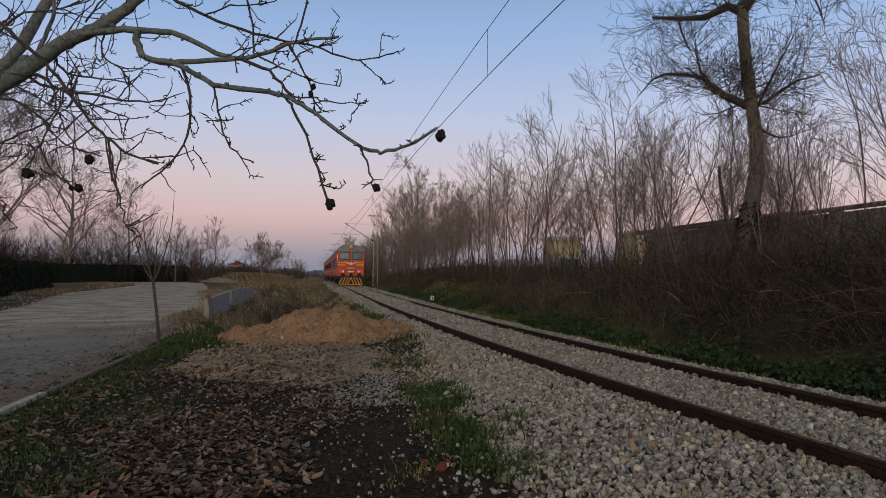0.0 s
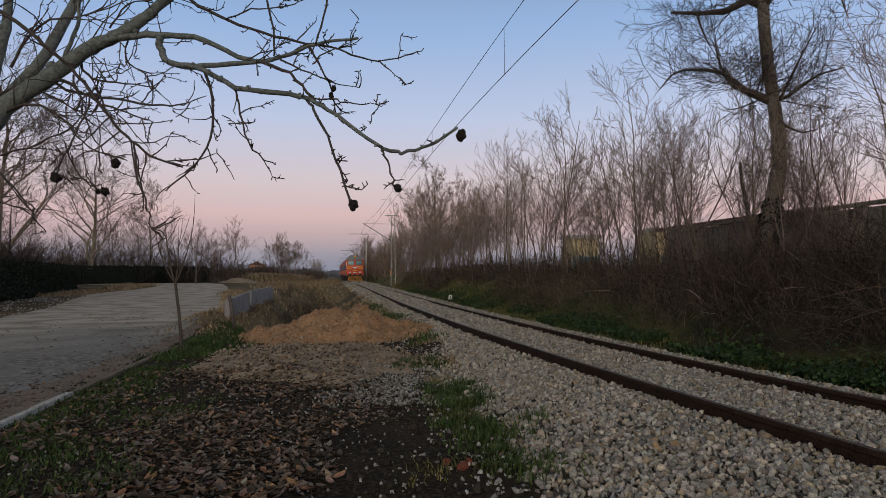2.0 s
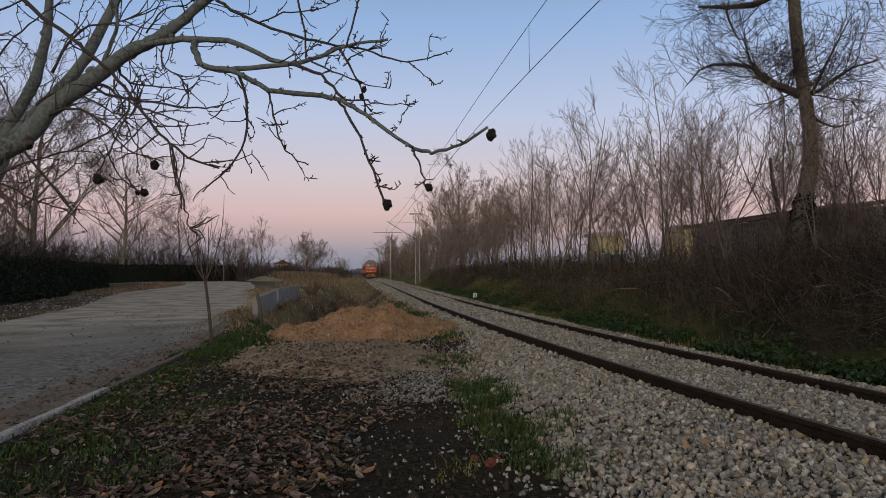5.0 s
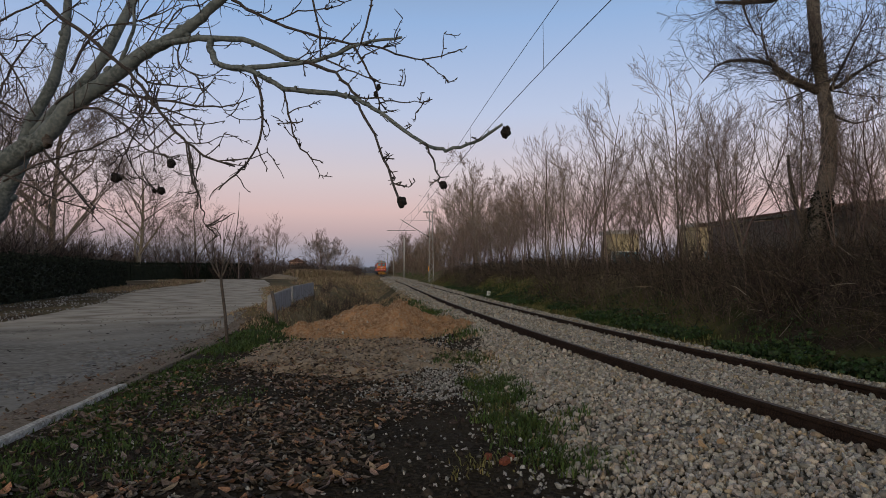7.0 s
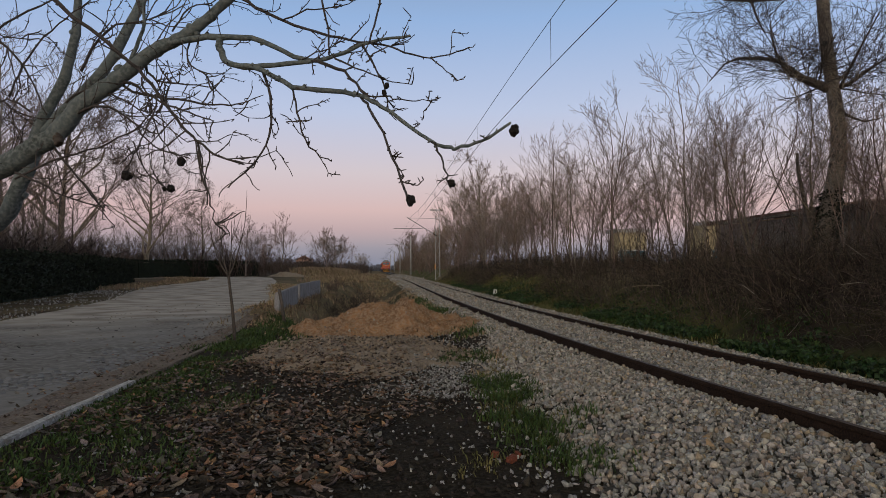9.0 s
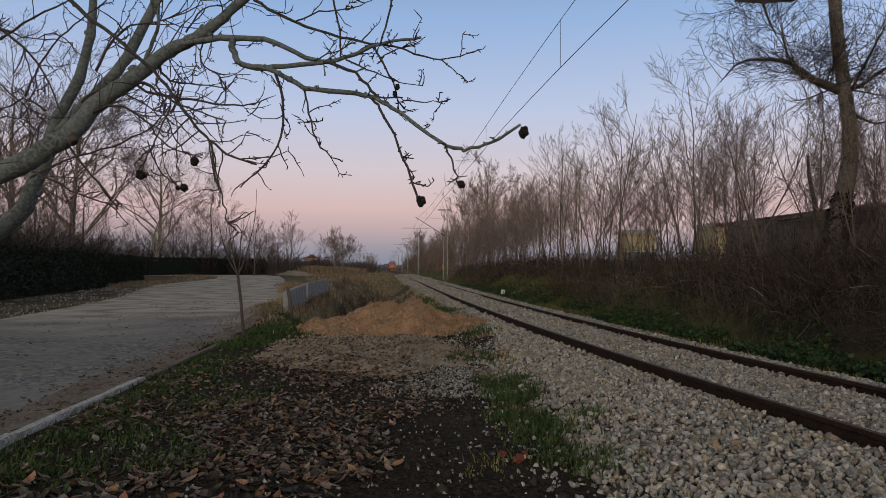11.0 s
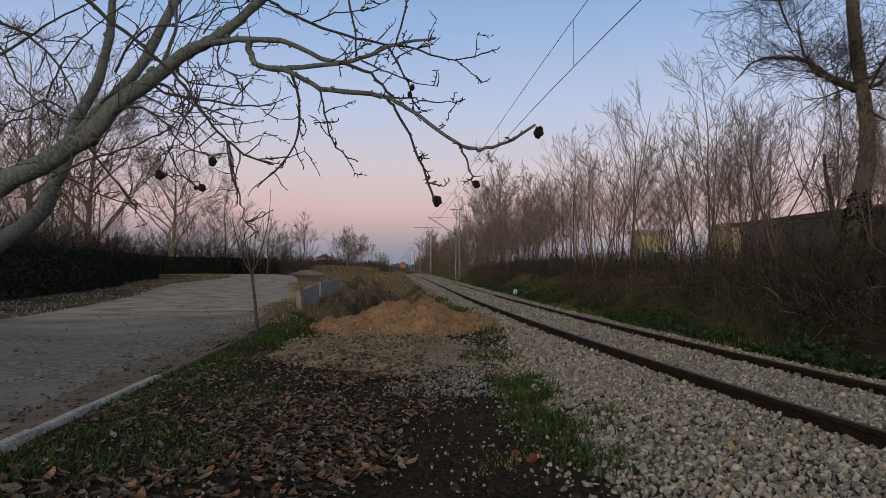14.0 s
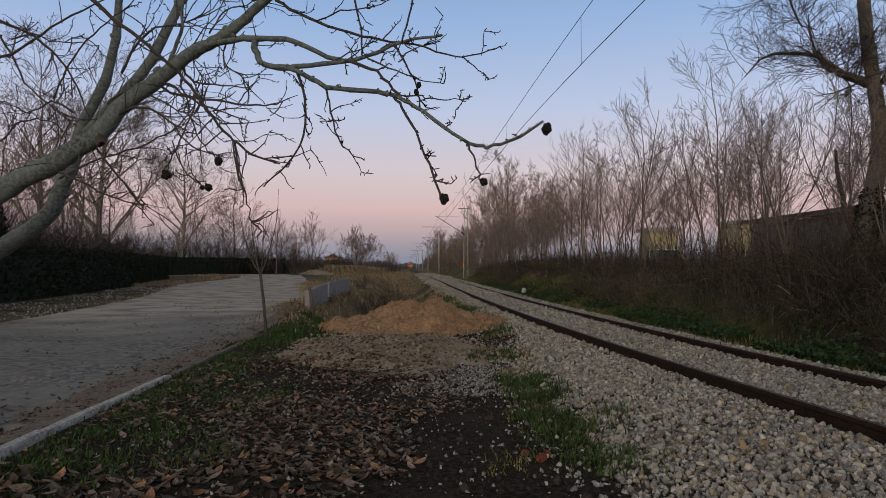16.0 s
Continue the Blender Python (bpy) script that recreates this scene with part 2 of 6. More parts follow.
STRAW = mat("dry_grass_blade", (0.36, 0.265, 0.16), (0.19, 0.145, 0.092), scale=3, fine=50, bump=0.0, island=0.5, rough=0.85)
IVY = mat("ivy_leaf", (0.036, 0.066, 0.02), (0.016, 0.032, 0.011), scale=3, fine=50, bump=0.0, island=0.6, rough=0.6)
BARK = mat("grey_walnut_bark", (0.165, 0.19, 0.18), (0.085, 0.10, 0.095), scale=7, fine=45, bump=0.6, c=(0.215, 0.235, 0.22), rough=0.85, depth=0.008)
TWIG = mat("walnut_twig", (0.075, 0.062, 0.055), (0.05, 0.042, 0.037), scale=20, fine=90, bump=0.2, rough=0.8, depth=0.003)
HUSK = mat("black_walnut_husk", (0.022, 0.018, 0.016), (0.012, 0.01, 0.009), scale=60, fine=150, bump=0.8, rough=0.9, depth=0.004)
TRUNK = mat("dark_trunk_bark", (0.105, 0.085, 0.07), (0.055, 0.046, 0.04), scale=3, fine=26, bump=0.9, c=(0.135, 0.11, 0.09), rough=0.95, depth=0.03)
OLDBARK = mat("grey_tan_old_bark", (0.19, 0.16, 0.13), (0.10, 0.084, 0.07), scale=3, fine=26, bump=0.9, c=(0.24, 0.205, 0.165), rough=0.95, depth=0.03)
STEM = mat("brown_stem_bark", (0.22, 0.17, 0.135), (0.13, 0.1, 0.08), scale=1.5, fine=20, bump=0.3, rough=0.9, obj=0.18)
FINE = mat("fine_twigs", (0.26, 0.20, 0.165), (0.18, 0.137, 0.115), scale=1.0, fine=12, bump=0.0, rough=0.9, obj=0.18)
CLOD = mat("dark_soil_clod", (0.044, 0.034, 0.027), (0.022, 0.018, 0.015), scale=8, fine=60, bump=0.5, island=0.5, rough=0.95, depth=0.01)
THICKET = mat("thicket_twigs", (0.105, 0.076, 0.06), (0.058, 0.042, 0.034), scale=0.3, fine=5, bump=0.0, island=0.35, rough=0.9)
DARKTWIG = mat("grey_brown_twigs", (0.17, 0.135, 0.115), (0.11, 0.087, 0.075), scale=1.0, fine=12, bump=0.0, rough=0.9, obj=0.2)
DARKSTEM = mat("grey_brown_bark", (0.15, 0.12, 0.10), (0.08, 0.064, 0.055), scale=1.5, fine=20, bump=0.4, rough=0.9, obj=0.2)
DIRTY = mat("dirt_covered_kerb", (0.21, 0.165, 0.125), (0.12, 0.09, 0.068), scale=2.5, fine=30, bump=0.4, rough=0.95, depth=0.01)
RIGHTTWIG = mat("light_thicket_twigs", (0.20, 0.15, 0.115), (0.13, 0.098, 0.076), scale=0.3, fine=5, bump=0.0, island=0.35, rough=0.9)
BROWNSOIL = mat("brown_spread_soil", (0.45, 0.345, 0.245), (0.22, 0.166, 0.12), scale=2.6, fine=22, bump=0.9, c=(0.45, 0.36, 0.27), rough=0.95, depth=0.04)
SETT = mat("worn_stone_sett", (0.245, 0.235, 0.22), (0.165, 0.155, 0.145), scale=6, fine=40, bump=0.3, c=(0.24, 0.235, 0.235), island=0.35, rough=0.85, depth=0.006)
SETT1 = mat("worn_stone_sett_piece", (0.245, 0.235, 0.22), (0.165, 0.155, 0.145), scale=6, fine=40, bump=0.3, c=(0.24, 0.235, 0.235), obj=0.35, rough=0.85, depth=0.006)
EVERGREEN = mat("dark_conifer_needles", (0.022, 0.026, 0.016), (0.011, 0.014, 0.009), scale=2, fine=20, bump=0.0, island=0.5, rough=0.8)
# blue-grey base colour carries the aerial haze over the far wood
HAZE = mat("distant_wood_haze", (0.13, 0.135, 0.155), (0.09, 0.095, 0.115), scale=0.05, fine=0.4, bump=0.0, rough=1.0)
# dark shrub twigs; also colours bramble canes that stand in for shade
UNDERGROWTH_SHADE = mat("dark_undergrowth_and_shade", (0.05, 0.036, 0.03), (0.026, 0.021, 0.018), scale=0.5, fine=8, bump=0.0, island=0.5, rough=0.9)
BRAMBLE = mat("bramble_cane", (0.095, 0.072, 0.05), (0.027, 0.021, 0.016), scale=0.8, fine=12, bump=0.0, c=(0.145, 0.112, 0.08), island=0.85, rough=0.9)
PALECANE = mat("bleached_stick", (0.3, 0.25, 0.2), (0.17, 0.14, 0.11), scale=5, fine=40, bump=0.2, island=0.3, rough=0.85)
HEDGE = mat("evergreen_hedge_leaf", (0.018, 0.024, 0.013), (0.009, 0.012, 0.008), scale=2, fine=20, bump=0.0, island=0.5, rough=0.8)
RED = mat("red_orange_paint", (0.66, 0.085, 0.03), (0.54, 0.065, 0.025), scale=0.8, fine=12, bump=0.03, c=(0.58, 0.08, 0.035), rough=0.5, spec=0.4)
YELLOW = mat("yellow_paint", (0.75, 0.33, 0.03), (0.62, 0.27, 0.025), scale=2, fine=14, bump=0.03, rough=0.5)
GREYROOF = mat("grey_roof_paint", (0.24, 0.27, 0.285), (0.15, 0.17, 0.18), scale=1.2, fine=15, bump=0.05, rough=0.7)
BLACK = mat("black_steel", (0.025, 0.024, 0.024), (0.015, 0.015, 0.015), scale=4, fine=40, bump=0.1, rough=0.6)
WHITE = mat("white_paint", (0.74, 0.74, 0.72), (0.6, 0.6, 0.58), scale=4, fine=40, bump=0.05, rough=0.6)
GALV = mat("galvanised_steel", (0.36, 0.36, 0.355), (0.24, 0.235, 0.23), scale=3, fine=30, bump=0.05, rough=0.55, metal=0.4)
WIRE = mat("copper_wire_dark", (0.06, 0.05, 0.047), (0.04, 0.035, 0.033), scale=3, fine=30, bump=0.0, rough=0.6, metal=0.5)
STUCCO = mat("pale_yellow_render", (0.5, 0.41, 0.24), (0.36, 0.295, 0.18), scale=0.4, fine=6, bump=0.05, rough=0.9)
STUCCO2 = mat("pale_orange_render", (0.66, 0.40, 0.28), (0.55, 0.33, 0.23), scale=0.4, fine=6, bump=0.05, rough=0.9)
TILE = mat("brown_roof", (0.20, 0.115, 0.09), (0.13, 0.08, 0.065), scale=0.8, fine=9, bump=0.3, rough=0.9)
BRICKRED = mat("red_brick_scrap", (0.22, 0.07, 0.04), (0.13, 0.045, 0.03), scale=12, fine=60, bump=0.5, rough=0.9, depth=0.006)


def glass_mat(name, tint):
    m = bpy.data.materials.new(name)
    m.use_nodes = True
    p = m.node_tree.nodes["Principled BSDF"]
    p.inputs["Base Color"].default_value = (*tint, 1)
    p.inputs["Roughness"].default_value, p.inputs["Metallic"].default_value = 0.08, 0.0
    p.inputs["Specular IOR Level"].default_value = 0.5
    return m


# teal base colour stands in for the sky mirrored in the panes
GLASS = glass_mat("window_glass_sky_tint", (0.10, 0.24, 0.29))


def glow_mat(name, col, k):
    m = bpy.data.materials.new(name)
    m.use_nodes = True
    p = m.node_tree.nodes["Principled BSDF"]
    p.inputs["Base Color"].default_value = (*col, 1)
    p.inputs["Emission Color"].default_value = (*col, 1)
    p.inputs["Emission Strength"].default_value = k
    return m


TAIL = glow_mat("red_tail_light", (1.0, 0.05, 0.04), 0.4)
CABLIT = glow_mat("lit_cab_pane", (1.0, 0.8, 0.5), 0.9)


# ---- mesh helpers ----
class Buf:
    """Vertices and faces of one mesh."""

    def __init__(self):
        self.v, self.f = [], []

    def box(self, x0, x1, y0, y1, z0, z1, m=None):
        n = len(self.v)
        pts = [Vector((x, y, z)) for z in (z0, z1) for y in (y0, y1) for x in (x0, x1)]
        self.v += [tuple(m @ p) if m else tuple(p) for p in pts]
        self.f += [(n, n + 2, n + 3, n + 1), (n + 4, n + 5, n + 7, n + 6), (n, n + 1, n + 5, n + 4),
                   (n + 2, n + 6, n + 7, n + 3), (n, n + 4, n + 6, n + 2), (n + 1, n + 3, n + 7, n + 5)]
        return self

    def tube(self, pts, radii, sides=5, cap=True):
        pts = [Vector(p) for p in pts]
        n0 = len(self.v)
        d = pts[1] - pts[0]
        u = d.orthogonal().normalized()
        for i, p in enumerate(pts):
            d = (pts[min(i + 1, len(pts) - 1)] - pts[max(i - 1, 0)]).normalized()
            u = (u - d * u.dot(d)).normalized()
            w = d.cross(u)
            for k in range(sides):
                a = 2 * math.pi * k / sides
                self.v.append(tuple(p + (u * math.cos(a) + w * math.sin(a)) * radii[i]))
        for i in range(len(pts) - 1):
            for k in range(sides):
                a, b = n0 + i * sides + k, n0 + i * sides + (k + 1) % sides
                self.f.append((a, b, b + sides, a + sides))
        if cap:
            self.f.append(tuple(n0 + k for k in reversed(range(sides))))
            self.f.append(tuple(len(self.v) - sides + k for k in range(sides)))
        return self

    def prism(self, outline, y0, y1):
        """An outline of (x, z) drawn out along y."""
        n, k = len(self.v), len(outline)
        self.v += [(x, y, z) for y in (y0, y1) for x, z in outline]
        self.f += [(n + i, n + (i + 1) % k, n + k + (i + 1) % k, n + k + i) for i in range(k)]
        self.f += [tuple(n + i for i in reversed(range(k))), tuple(n + k + i for i in range(k))]
        return self

    def mesh(self, name, material, smooth=False):
        me = bpy.data.meshes.new(name)
        me.from_pydata(self.v, [], self.f)
        me.materials.append(material)
        if smooth:
            me.polygons.foreach_set("use_smooth", [True] * len(me.polygons))
        me.update()
        return me


def part(name, buf, material, parent=None, label="", smooth=False, bevel=0.0):
    me = buf if isinstance(buf, bpy.types.Mesh) else buf.mesh(name, material, smooth)
    if bevel:
        bm = bmesh.new()
        bm.from_mesh(me)
        bmesh.ops.bevel(bm, geom=[e for e in bm.edges if e.is_manifold and e.calc_face_angle(0) > 0.6], offset=bevel, segments=2, affect="EDGES")
        bm.to_mesh(me)
        bm.free()
    ob = new(name, me)
    if parent:
        ob.parent = parent
    if label:
        ob["label"] = label
    return ob


def empty(name, m=None):
    ob = new(name)
    if m:
        ob.matrix_basis = m
    return ob


# ---- plan ----
RAIL_TOP = 0.35


def track_x(y):
    """Centre of the single track: a gentle bend past the camera, straight, then slowly to the left."""
    if y < 2:
        return 3.3 + 1.6 * math.exp(-2 / 11) - 0.121 * (y - 2)
    bend = max(0.0, y - 50)
    return 3.3 + 1.6 * math.exp(-y / 11) - 0.0122 * bend * bend / (bend + 8)


def step(a, b, x):
    t = min(1.0, max(0.0, (x - a) / (b - a)))
    return t * t * (3 - 2 * t)


def bed_left(y):
    return 1.95 + 1.9 * math.exp(-max(y, 0) / 8)


def spread_r(x, y):
    return math.hypot((x + 0.5) / 2.3, (y - 11.6) / 3.1) + 0.35 * noise.noise(Vector((x * 0.9, y * 0.9, 8))) + 0.12 * noise.noise(Vector((x * 3, y * 3, 2)))


def ground_z(x, y):
    o = x - track_x(y)
    n = noise.noise(Vector((x * 0.35, y * 0.35, 3.1)))
    n2 = noise.noise(Vector((x * 1.6, y * 1.6, 7.7)))
    z = 0.05 * n + 0.018 * n2
    z = z * step(-5.2, -2.9, x) if x < -2.9 else z
    # low spread of tipped soil, and a sandy shoulder by the parapet
    z += 0.10 * (1 - step(0.35, 1.0, spread_r(x, y)))
    if 12 < y < 30 and -7 < x < -1:
        z += 0.38 * math.exp(-((x + 3.9) / 0.75) ** 2 - ((y - 20.6) / 2.4) ** 2)
    # bank to the wall
    near = 1 - step(260, 420, y)
    if o > 1.8:
        z += (0.12 * step(1.8, 2.3, o) + 1.35 * step(2.3, 5.2, o) + 0.3 * step(5.2, 9.0, o)) * near + 0.12 * n * step(2.5, 4, o)
    # ditch beyond the heap of soil, open to the road side
    ditch = step(17, 23, y) * (1 - step(60, 110, y)) * step(-3.2, -2.0, x) * (1 - step(0.0, 1.6, x))
    z -= 0.75 * ditch
    # shoulder under the ballast
    z += 0.12 * step(-2.6, -1.6, o) * (1 - step(1.6, 2.4, o))
    if x < -12:
        z += 0.1 * step(-12, -16, x)
    z += 0.35 * step(48, 92, y) * step(-7, -12, x)
    return z


ROADSIDES = [(-60, -11.4, -3.5), (12, -11.4, -3.5), (20, -11.7, -3.8), (26, -12.6, -4.3), (34, -14.0, -5.3), (46, -17.4, -7.4), (54, -19.6, -8.8), (74, -19.9, -12.0), (84, -22.5, -14.2), (86, -26, -14.6), (88, -62.0, -15.2), (96, -64.0, -18.0)]


def road_sides(y):
    """The two edges of the dirt road, which widens and swings away to the left."""
    for (a, l0, r0), (b, l1, r1) in zip(ROADSIDES, ROADSIDES[1:]):
        if y <= b:
            t = (y - a) / (b - a)
            return l0 + (l1 - l0) * t, r0 + (r1 - r0) * t
    return -64.0, -18.0


def ground():
    xs = list(np.arange(-14, 12.01, 0.2))
    g = 0.25
    a, b = xs[0], xs[-1]
    while a > -2500:
        g *= 1.22
        a -= g
        b += g
        xs = [a] + xs + [b]
    ys = list(np.arange(1.5, 24.01, 0.2))
    g, a = 0.22, ys[-1]
    while a < 3500:
        g *= 1.045
        a += min(g, 300)
        ys.append(a)
    g, a = 0.3, ys[0]
    while a > -900:
        g *= 1.35
        a -= g
        ys = [a] + ys
    buf = Buf()
    buf.v = [(x, y, ground_z(x, y)) for y in ys for x in xs]
    w = len(xs)
    buf.f = [(j * w + i, j * w + i + 1, (j + 1) * w + i + 1, (j + 1) * w + i) for j in range(len(ys) - 1) for i in range(w - 1)]
    ob = part("ground", buf, SOIL, smooth=True)
    tagged(ob, "bare brown earth with dry grass and green patches", "ground", kind="structure")


def strip(name, material, line, offsets, zs, label, category, y_noise=0.0):
    """A sheet along a line of (x, y); offsets and heights give its cross-section."""
    buf = Buf()
    k = len(offsets)
    for i, (x, y) in enumerate(line):
        a, b = line[max(i - 1, 0)], line[min(i + 1, len(line) - 1)]
        d = Vector((b[0] - a[0], b[1] - a[1])).normalized()
        nx, ny = d.y, -d.x
        for o, z in zip(offsets, zs):
            w = o + y_noise * noise.noise(Vector((x * 0.6 + o, y * 0.6, o)))
            buf.v.append((x + nx * w, y + ny * w, z(x + nx * w, y + ny * w) if callable(z) else z))
    for i in range(len(line) - 1):
        for j in range(k - 1):
            n = i * k + j
            buf.f.append((n, n + 1, n + k + 1, n + k))
    ob = part(name, buf, material, smooth=True)
    return tagged(ob, label, category, kind="structure")


def frange(a, b, s):
    n = int((b - a) / s)
    return [a + s * i for i in range(n + 1)]


def track_ys(near=0.5, far=4.0, top=900):
    return frange(-60, 2, 2.0) + frange(2.5, 60, near) + frange(62, top, far)


def road():
    buf, k = Buf(), 33
    ys = frange(-60, 4, 2.0) + frange(4.5, 30, 0.5) + frange(31, 96, 1.0)
    for y in ys:
        a, b = road_sides(y)
        for i in range(k):
            x = a + (b - a) * i / (k - 1)
            edge = 0.35 * noise.noise(Vector((i * 0.05, y * 0.6, 4))) if i in (0, k - 1) else 0.0
            z = max(ground_z(x, y), 0) + 0.022 + 0.008 * (1 - step(8, 20, y)) * noise.noise(Vector((x * 0.8, y * 0.8, 0)))
            buf.v.append((x + edge, y, z - (0.05 if i in (0, k - 1) else 0)))
    for j in range(len(ys) - 1):
        for i in range(k - 1):
            n = j * k + i
            buf.f.append((n, n + 1, n + k + 1, n + k))
    ob = part("road", buf, ROAD, smooth=True)
    tagged(ob, "pale grey and tan compacted dirt road over old setts", "road", kind="structure")
    return ob


def setts(road_ob):
    """Old stone setts that show through the dirt of the road near the kerb."""
    rnd = random.Random(15)
    shapes = []
    for _ in range(6):
        b = Buf()
        w, d = rnd.uniform(0.043, 0.049), rnd.uniform(0.043, 0.05)
        b.v = [(sx * w * q + rnd.uniform(-0.004, 0.004), sy * d * q + rnd.uniform(-0.004, 0.004), z) for z, q in ((-0.05, 1.0), (0.0, 1.0), (0.006, 0.82)) for sx, sy in ((-1, -1), (1, -1), (1, 1), (-1, 1))]
        b.f = [(n + i, n + (i + 1) % 4, n + 4 + (i + 1) % 4, n + 4 + i) for n in (0, 4) for i in range(4)] + [(8, 9, 10, 11)]
        shapes.append(b)
    meshes = [b.mesh("sett", SETT1) for b in shapes]
    base = [(np.array(b.v), np.array(b.f)) for b in shapes]
    places, singles = [], 0
    row = 0
    y = 5.0
    while y < 19.0:
        x = -8.6 + (0.055 if row % 2 else 0.0)
        while x < -3.95:
            cover = noise.noise(Vector((x * 0.55, y * 0.4, 13))) + 0.5 * noise.noise(Vector((x * 1.7, y * 1.3, 5)))
            deep = -0.03 + 0.03 * step(-0.25, 0.35, cover) - 0.03 * step(-5.0, -6.8, x) - 0.03 * step(12, 17, y)
            if deep > -0.022:
                p = (x + rnd.uniform(-0.008, 0.008), y + rnd.uniform(-0.008, 0.008), max(ground_z(x, y), 0) + 0.022 + deep + rnd.uniform(-0.006, 0.002))
                if singles < 290 and 6.6 < y < 9.2 and -5.5 < x and deep > -0.004:
                    ob = new("sett", meshes[rnd.randrange(6)])
                    ob.parent = road_ob
                    ob.matrix_basis = pose(*p, rnd.uniform(-3, 3), rnd.uniform(-3, 3), rnd.uniform(-5, 5))
                    singles += 1
                else:
                    places.append((rnd.randrange(6), np.array(pose(*p, rnd.uniform(-3, 3), rnd.uniform(-3, 3), rnd.uniform(-5, 5)))))
            x += 0.108
        y += 0.108
        row += 1
    v, f = [], []
    n = 0
    for k, m in places:
        bv, bf = base[k]
        v.append(bv @ m[:3, :3].T + m[:3, 3])
        f.append(bf + n)
        n += len(bv)
    ob = part("setts", array_mesh("setts", np.concatenate(v), np.concatenate(f), SETT), SETT)
    tagged(ob, "worn grey stone setts half buried in dirt", "setts", kind="stuff")


def gutter():
    line = [(-3.68 - 0.006 * max(0, y - 6), y) for y in frange(-4, 19, 0.25)]
    offs = [-0.26 + 0.52 * i / 7 for i in range(8)]
    strip("road_edge", DIRTY, line, offs, [lambda x, y: max(ground_z(x, y), 0) + 0.04 - 0.02 * step(-0.1, 0.25, noise.noise(Vector((x * 2.2, y * 1.1, 3))) - 0.3 * (x + 3.9))] * 8,
          "brown dirt and leaf mould along the kerb", "road edge", 0.22)


def kerb():
    top = empty("kerb")
    tagged(top, "worn pale concrete kerb along the road edge", "kerb", kind="structure")
    rnd = random.Random(3)
    for i in range(24):
        y = -2.0 + i * 1.0
        x = -3.36 - 0.006 * max(0, y - 6)
        h = 0.06 - 0.0035 * max(0, y - 6) + rnd.uniform(-0.008, 0.008)
        h = h if y < 8.5 else min(h, 0.045)
        b = Buf().box(-0.055, 0.055, 0.006, 0.994, -0.15, h)
        ob = part("kerbstone", b, KERB if y < 8.5 else DIRTY, top, bevel=0.012)
        ob.matrix_basis = pose(x, y, 0.0, rnd.uniform(-0.5, 0.5), rnd.uniform(-2, 2), rnd.uniform(-0.6, 0.6))


def ballast():
    buf = Buf()
    ys = track_ys(0.25)
    prof = [(-1.0, -0.03), (-0.72, 0.10), (-0.45, 0.19), (-0.2, 0.23)]
    for y in ys:
        c, L = track_x(y), bed_left(y)
        row = [(c + L * o, z) for o, z in prof]
        row += [(c + o, 0.235) for o in (-0.3, 0.3)] + [(c + 1.3, 0.235), (c + 1.7, 0.17), (c + 2.05, 0.02)]
        for x, z in row:
            buf.v.append((x, y, z + 0.02 * noise.noise(Vector((x * 3, y * 3, 1)))))
    k = len(prof) + 5
    for i in range(len(ys) - 1):
        for j in range(k - 1):
            n = i * k + j
            buf.f.append((n, n + 1, n + k + 1, n + k))
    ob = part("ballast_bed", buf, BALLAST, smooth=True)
    tagged(ob, "limestone ballast bed coloured dark as dirt and as shade between stones", "ballast", kind="structure")
    return ob


def bed_z(x, y):
    """Height of the ballast at a place, or None beside it."""
    o, L = x - track_x(y), bed_left(y)
    pts = [(-L, -0.03), (-0.72 * L, 0.10), (-0.45 * L, 0.19), (-0.2 * L, 0.23), (1.3, 0.235), (1.7, 0.17), (2.05, 0.02)]
    for (a, za), (b, zb) in zip(pts, pts[1:]):
        if a <= o <= b:
            return za + (zb - za) * (o - a) / (b - a)
    return None


def rails():
    prof = [(-0.065, 0), (0.065, 0), (0.065, 0.012), (0.012, 0.03), (0.01, 0.11), (0.036, 0.122), (0.036, 0.15), (0.028, 0.158),
            (-0.028, 0.158), (-0.036, 0.15), (-0.036, 0.122), (-0.01, 0.11), (-0.012, 0.03), (-0.065, 0.012)]
    for side in (-1, 1):
        buf, head = Buf(), Buf()
        ys = track_ys(0.5)
        k = len(prof)
        for y in ys:
            x = track_x(y) + side * (0.75 + 0.05 * math.exp(-max(y, 0) / 12))
            buf.v += [(x + o, y, RAIL_TOP - 0.158 + z) for o, z in prof]
            head.v += [(x - 0.027, y, RAIL_TOP + 0.003), (x + 0.027, y, RAIL_TOP + 0.003)]
        for i in range(len(ys) - 1):
            for j in range(k):
                buf.f.append((i * k + j, i * k + (j + 1) % k, (i + 1) * k + (j + 1) % k, (i + 1) * k + j))
            head.f.append((2 * i, 2 * i + 1, 2 * i + 3, 2 * i + 2))
        top = part("rail", buf, RAIL)
        tagged(top, "long rusty brown steel rail on pale ballast", "rail", "rails of the track", kind="structure")
        part("running_surface", head, RAILTOP, top, "worn brown running surface")


